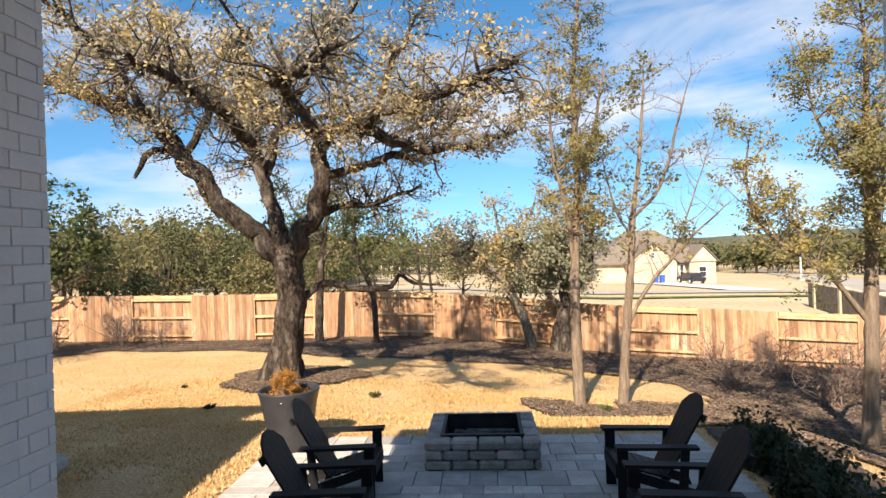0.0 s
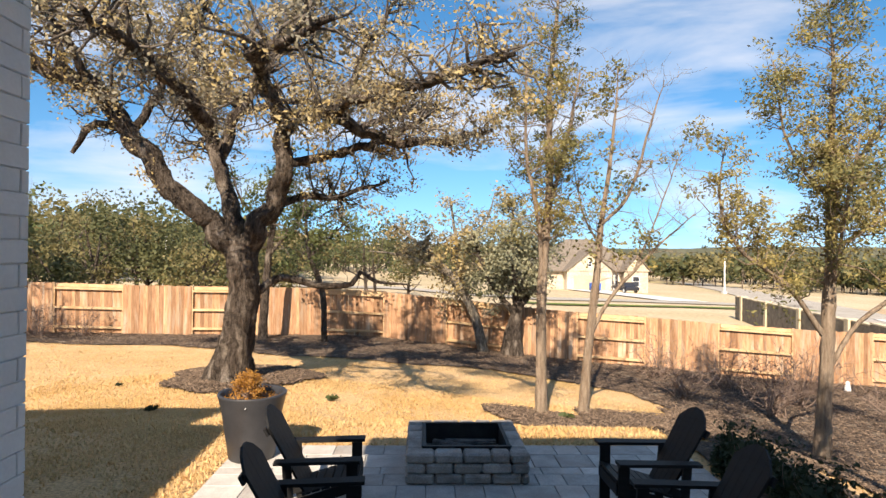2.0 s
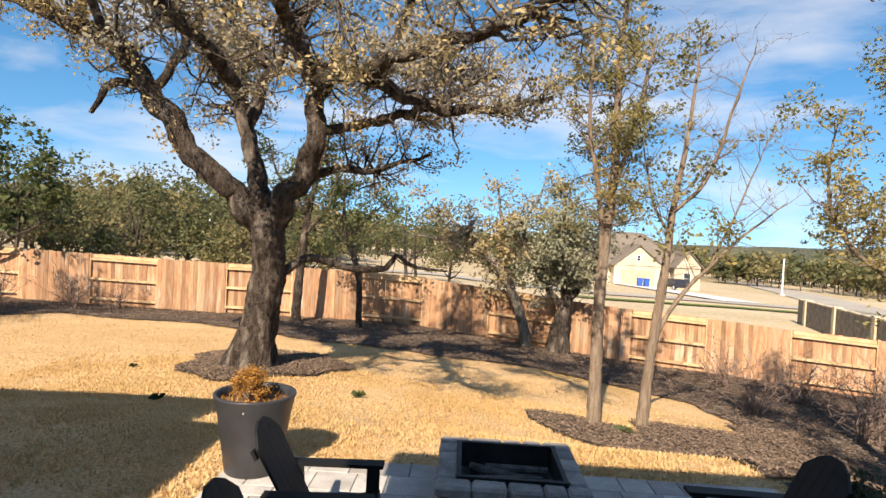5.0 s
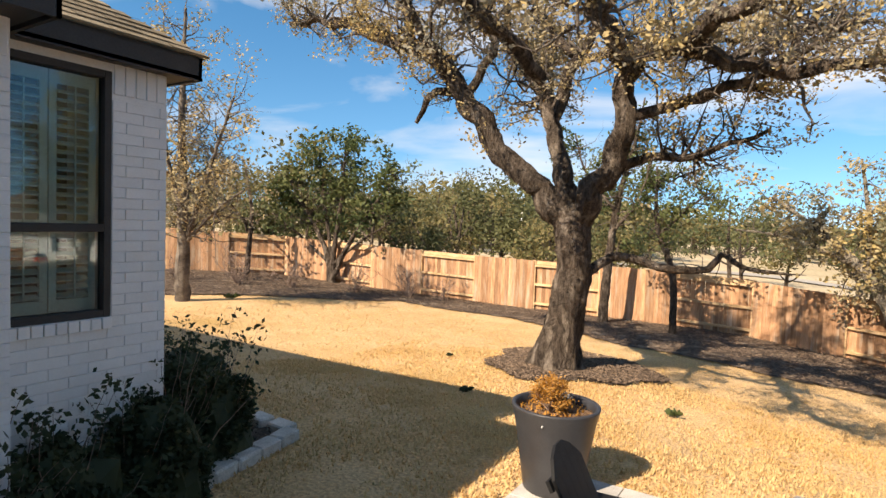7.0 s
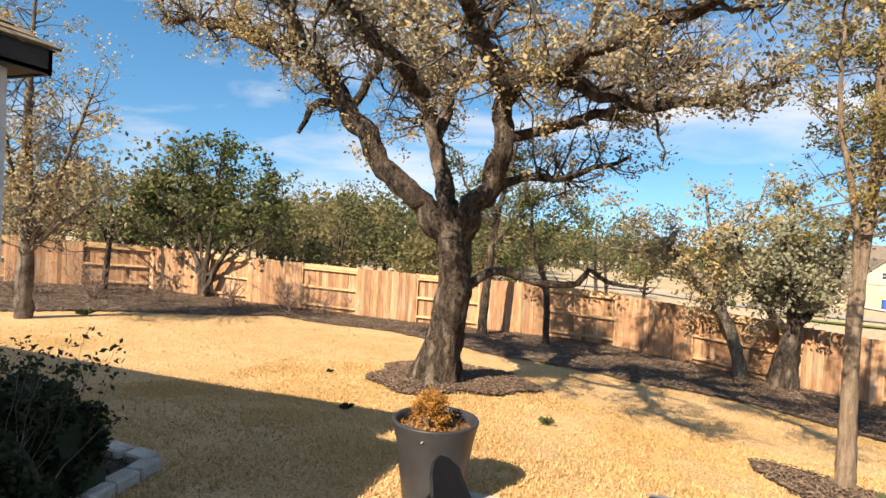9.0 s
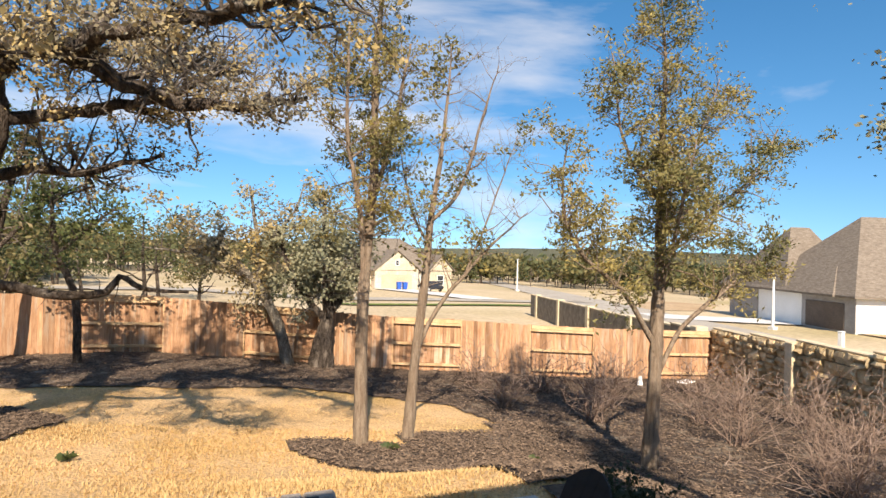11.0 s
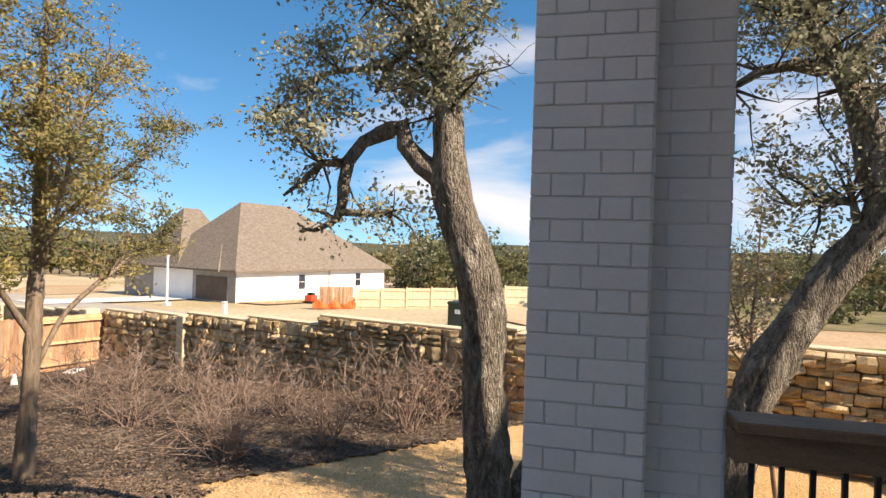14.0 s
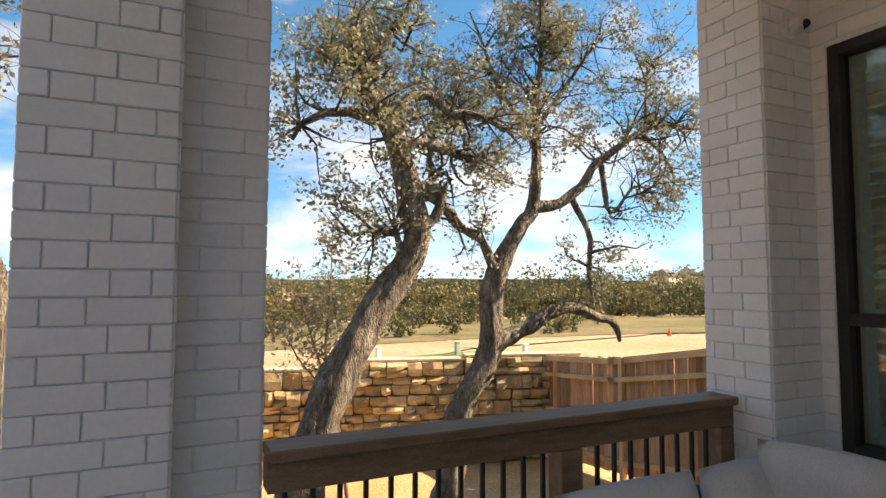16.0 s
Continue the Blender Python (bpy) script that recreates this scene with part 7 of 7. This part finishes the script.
def street_pole(x, y, h, r, label):
    V, F = [], []
    z = height(x, y)
    tube(V, F, [np.array([0, 0, -0.3, r]), np.array([0, 0, h * 0.5, r * 0.8]), np.array([0, 0, h, r * 0.55])], 10)
    p = empty("street_pole", Matrix.Translation((x, y, z)), label, "pole", "street poles")
    obj("shaft", V, F, M_STEELPOLE, p, smooth=True)
    boxed("base", (-r * 2, r * 2, -r * 2, r * 2, -0.2, 0.25), M_CONC, p, 0.02)
    boxed("cap", (-r * 0.8, r * 0.8, -r * 0.8, r * 0.8, h, h + 0.12), M_STEELPOLE, p)


street_pole(49.0, 92, 5.6, 0.16, "pale slim street pole by the far road")
street_pole(42.4, 36, 4.2, 0.13, "pale slim street pole by the white house")
street_pole(-19, 42, 4.0, 0.08, "thin pale utility pole among the scrub trees")


def transformer():
    t = empty("utility_box", Matrix.Translation(on_ground(32.4, 8.2)) @ pose(0, 0, 0, 0, 0, -14), "dark green pad-mounted utility box with a pale label", "utility box")
    g = flat("dark_green_steel", (0.035, 0.05, 0.04), 0.5)
    boxed("body", (-0.7, 0.7, -0.6, 0.6, -0.2, 1.25), g, t, 0.03)
    boxed("lid", (-0.74, 0.74, -0.64, 0.64, 1.25, 1.42), g, t, 0.03)
    boxed("label_plate", (-0.715, -0.70, -0.2, 0.15, 0.75, 1.0), M_WHITEWALL, t)
    boxed("pad", (-1.0, 1.0, -0.9, 0.9, -0.4, 0.04), M_CONC, t)


transformer()


def car():
    c = empty("car", Matrix.Translation((28.2, 79.8, height(28.2, 79.8) + 0.14)) @ pose(0, 0, 0, 0, 0, 100), "dark grey car parked on the driveway", "car")
    paint = flat("dark_car_paint", (0.03, 0.032, 0.04), 0.25)
    sect = [(-2.2, 0.5, 0.75), (-2.1, 0.35, 0.85), (-1.4, 0.3, 0.95), (-0.9, 0.3, 1.42), (0.5, 0.3, 1.45), (1.1, 0.3, 0.98), (2.1, 0.35, 0.82), (2.25, 0.5, 0.68)]
    V, F = [], []
    for x, z0, z1 in sect:
        w = 0.9 if z1 < 1.2 else 0.72
        V += [(x, -0.9, z0), (x, -0.92, (z0 + min(z1, 0.9)) / 2 + 0.1), (x, -w, z1), (x, w, z1), (x, 0.92, (z0 + min(z1, 0.9)) / 2 + 0.1), (x, 0.9, z0)]
    for i in range(len(sect) - 1):
        for k in range(6):
            a, b = i * 6 + k, i * 6 + (k + 1) % 6
            F.append((a, b, b + 6, a + 6))
    F += [tuple(range(6))[::-1], tuple(range(len(V) - 6, len(V)))]
    obj("body", V, F, paint, c)
    for s in (-1, 1):
        boxed("side_window", (-0.8, 0.55, s * 0.80 - 0.02, s * 0.80 + 0.02, 1.0, 1.34), M_DARKGLASS, c)
        boxed("headlight", (2.18, 2.27, s * 0.65 - 0.15, s * 0.65 + 0.15, 0.6, 0.74), M_STEELPOLE, c)
        for x in (-1.35, 1.4):
            w = empty("wheel", Matrix.Translation((x, s * 0.86, 0.33)), "", "")
            w.parent = c
            for k in ("label", "category"):
                if k in w:
                    del w[k]
            bm = bmesh.new()
            bmesh.ops.create_cone(bm, cap_ends=True, segments=20, radius1=0.33, radius2=0.33, depth=0.22)
            bmesh.ops.transform(bm, matrix=pose(0, 0, 0, 90, 0, 0), verts=bm.verts)
            part("tyre", bm, M_BLACKIRON, w)
            bm = bmesh.new()
            bmesh.ops.create_cone(bm, cap_ends=True, segments=16, radius1=0.2, radius2=0.2, depth=0.24)
            bmesh.ops.transform(bm, matrix=pose(0, 0, 0, 90, 0, 0), verts=bm.verts)
            part("rim", bm, M_STEELPOLE, w)


car()


def bin_(x, y, c, label):
    b = empty("wheelie_bin", Matrix.Translation(on_ground(x, y, 0.14)), label, "bin")
    m = flat("bin_plastic_" + label.split()[0], c)
    bm = bmesh.new()
    vs = box(bm, -0.32, 0.32, -0.36, 0.36, 0.06, 1.0)
    for v in bm.verts:
        if v.co.z < 0.5:
            v.co.x *= 0.8
            v.co.y *= 0.8
    part("body", bm, m, b)
    boxed("lid", (-0.35, 0.35, -0.40, 0.40, 1.0, 1.08), m, b, 0.02)
    for s in (-1, 1):
        boxed("wheel", (s * 0.25 - 0.04, s * 0.25 + 0.04, 0.22, 0.44, 0.0, 0.2), M_BLACKIRON, b, 0.02)


bin_(23.9, 81.2, (0.02, 0.10, 0.42), "blue wheeled recycling bin before the garage")
bin_(24.8, 81.2, (0.02, 0.10, 0.42), "blue wheeled recycling bin before the garage")


def clutter():
    # red generator by the white house
    g = empty("generator", Matrix.Translation(on_ground(52.2, 27.4)), "red and orange building-site machine on the soil", "machine")
    red = flat("red_machine", (0.55, 0.07, 0.03))
    boxed("body", (-0.6, 0.6, -0.4, 0.4, 0.2, 0.8), red, g, 0.06)
    boxed("hood", (-0.3, 0.3, -0.3, 0.3, 0.8, 1.05), M_BLACKIRON, g, 0.05)
    for x in (-0.6, 0.6):
        boxed("skid", (x - 0.1, x + 0.1, -0.5, 0.5, 0, 0.2), M_BLACKIRON, g)
    # utility stubs on the empty lot
    for x, y, h, c in ((31.0, -14.0, 0.75, (0.35, 0.5, 0.35)), (32.6, -9.6, 0.5, (0.7, 0.75, 0.72)), (29.8, -18.0, 0.5, (0.7, 0.75, 0.72)), (36.2, 26.2, 0.9, (0.75, 0.75, 0.72))):
        s = empty("utility_stub", Matrix.Translation(on_ground(x, y, 0.1)), "small pale utility stub on the empty lot", "utility stub", "utility stubs")
        m = flat("stub_paint", c)
        boxed("box", (-0.14, 0.14, -0.14, 0.14, -0.15, h), m, s, 0.02)
        boxed("lid", (-0.17, 0.17, -0.17, 0.17, h, h + 0.06), m, s, 0.02)
    for k in range(12):
        x, y = 49 + k * 1.3, 29.6 - k * 0.42
        s = empty("survey_stake", Matrix.Translation(on_ground(x, y, 0.1)), "thin wooden survey stake in bare soil", "stake", "survey stakes")
        boxed("stick", (-0.03, 0.03, -0.03, 0.03, -0.1, 0.7), M_NEWFENCE, s)
    # things lying in the mulch at the fence
    o = boxed("drain_cover", (-0.35, 0.35, -0.18, 0.18, 0, 0.05), M_WHITEWALL, None, 0.015)
    o.matrix_basis = Matrix.Translation(on_ground(15.2, 17.4, 0.06)) @ pose(0, 0, 0, 0, 0, 20)
    tagged(o, "white flat plastic cover lying in the mulch", "cover")
    bm = bmesh.new()
    bmesh.ops.create_cone(bm, cap_ends=True, segments=14, radius1=0.10, radius2=0.05, depth=0.3)
    bmesh.ops.transform(bm, matrix=Matrix.Translation((0, 0, 0.15)), verts=bm.verts)
    o = part("garden_light", bm, M_WHITEWALL)
    o.matrix_basis = Matrix.Translation(on_ground(13.1, 17.3, 0.04))
    tagged(o, "small white garden light in the mulch", "garden light")
    # traffic cone on the far lot
    bm = bmesh.new()
    bmesh.ops.create_cone(bm, cap_ends=True, segments=14, radius1=0.2, radius2=0.04, depth=0.7)
    o = part("traffic_cone", bm, flat("cone_orange", (0.8, 0.14, 0.03)))
    o.matrix_basis = Matrix.Translation(on_ground(36.5, -37.0, 0.42))
    tagged(o, "orange traffic cone on the bare lot", "cone")


clutter()
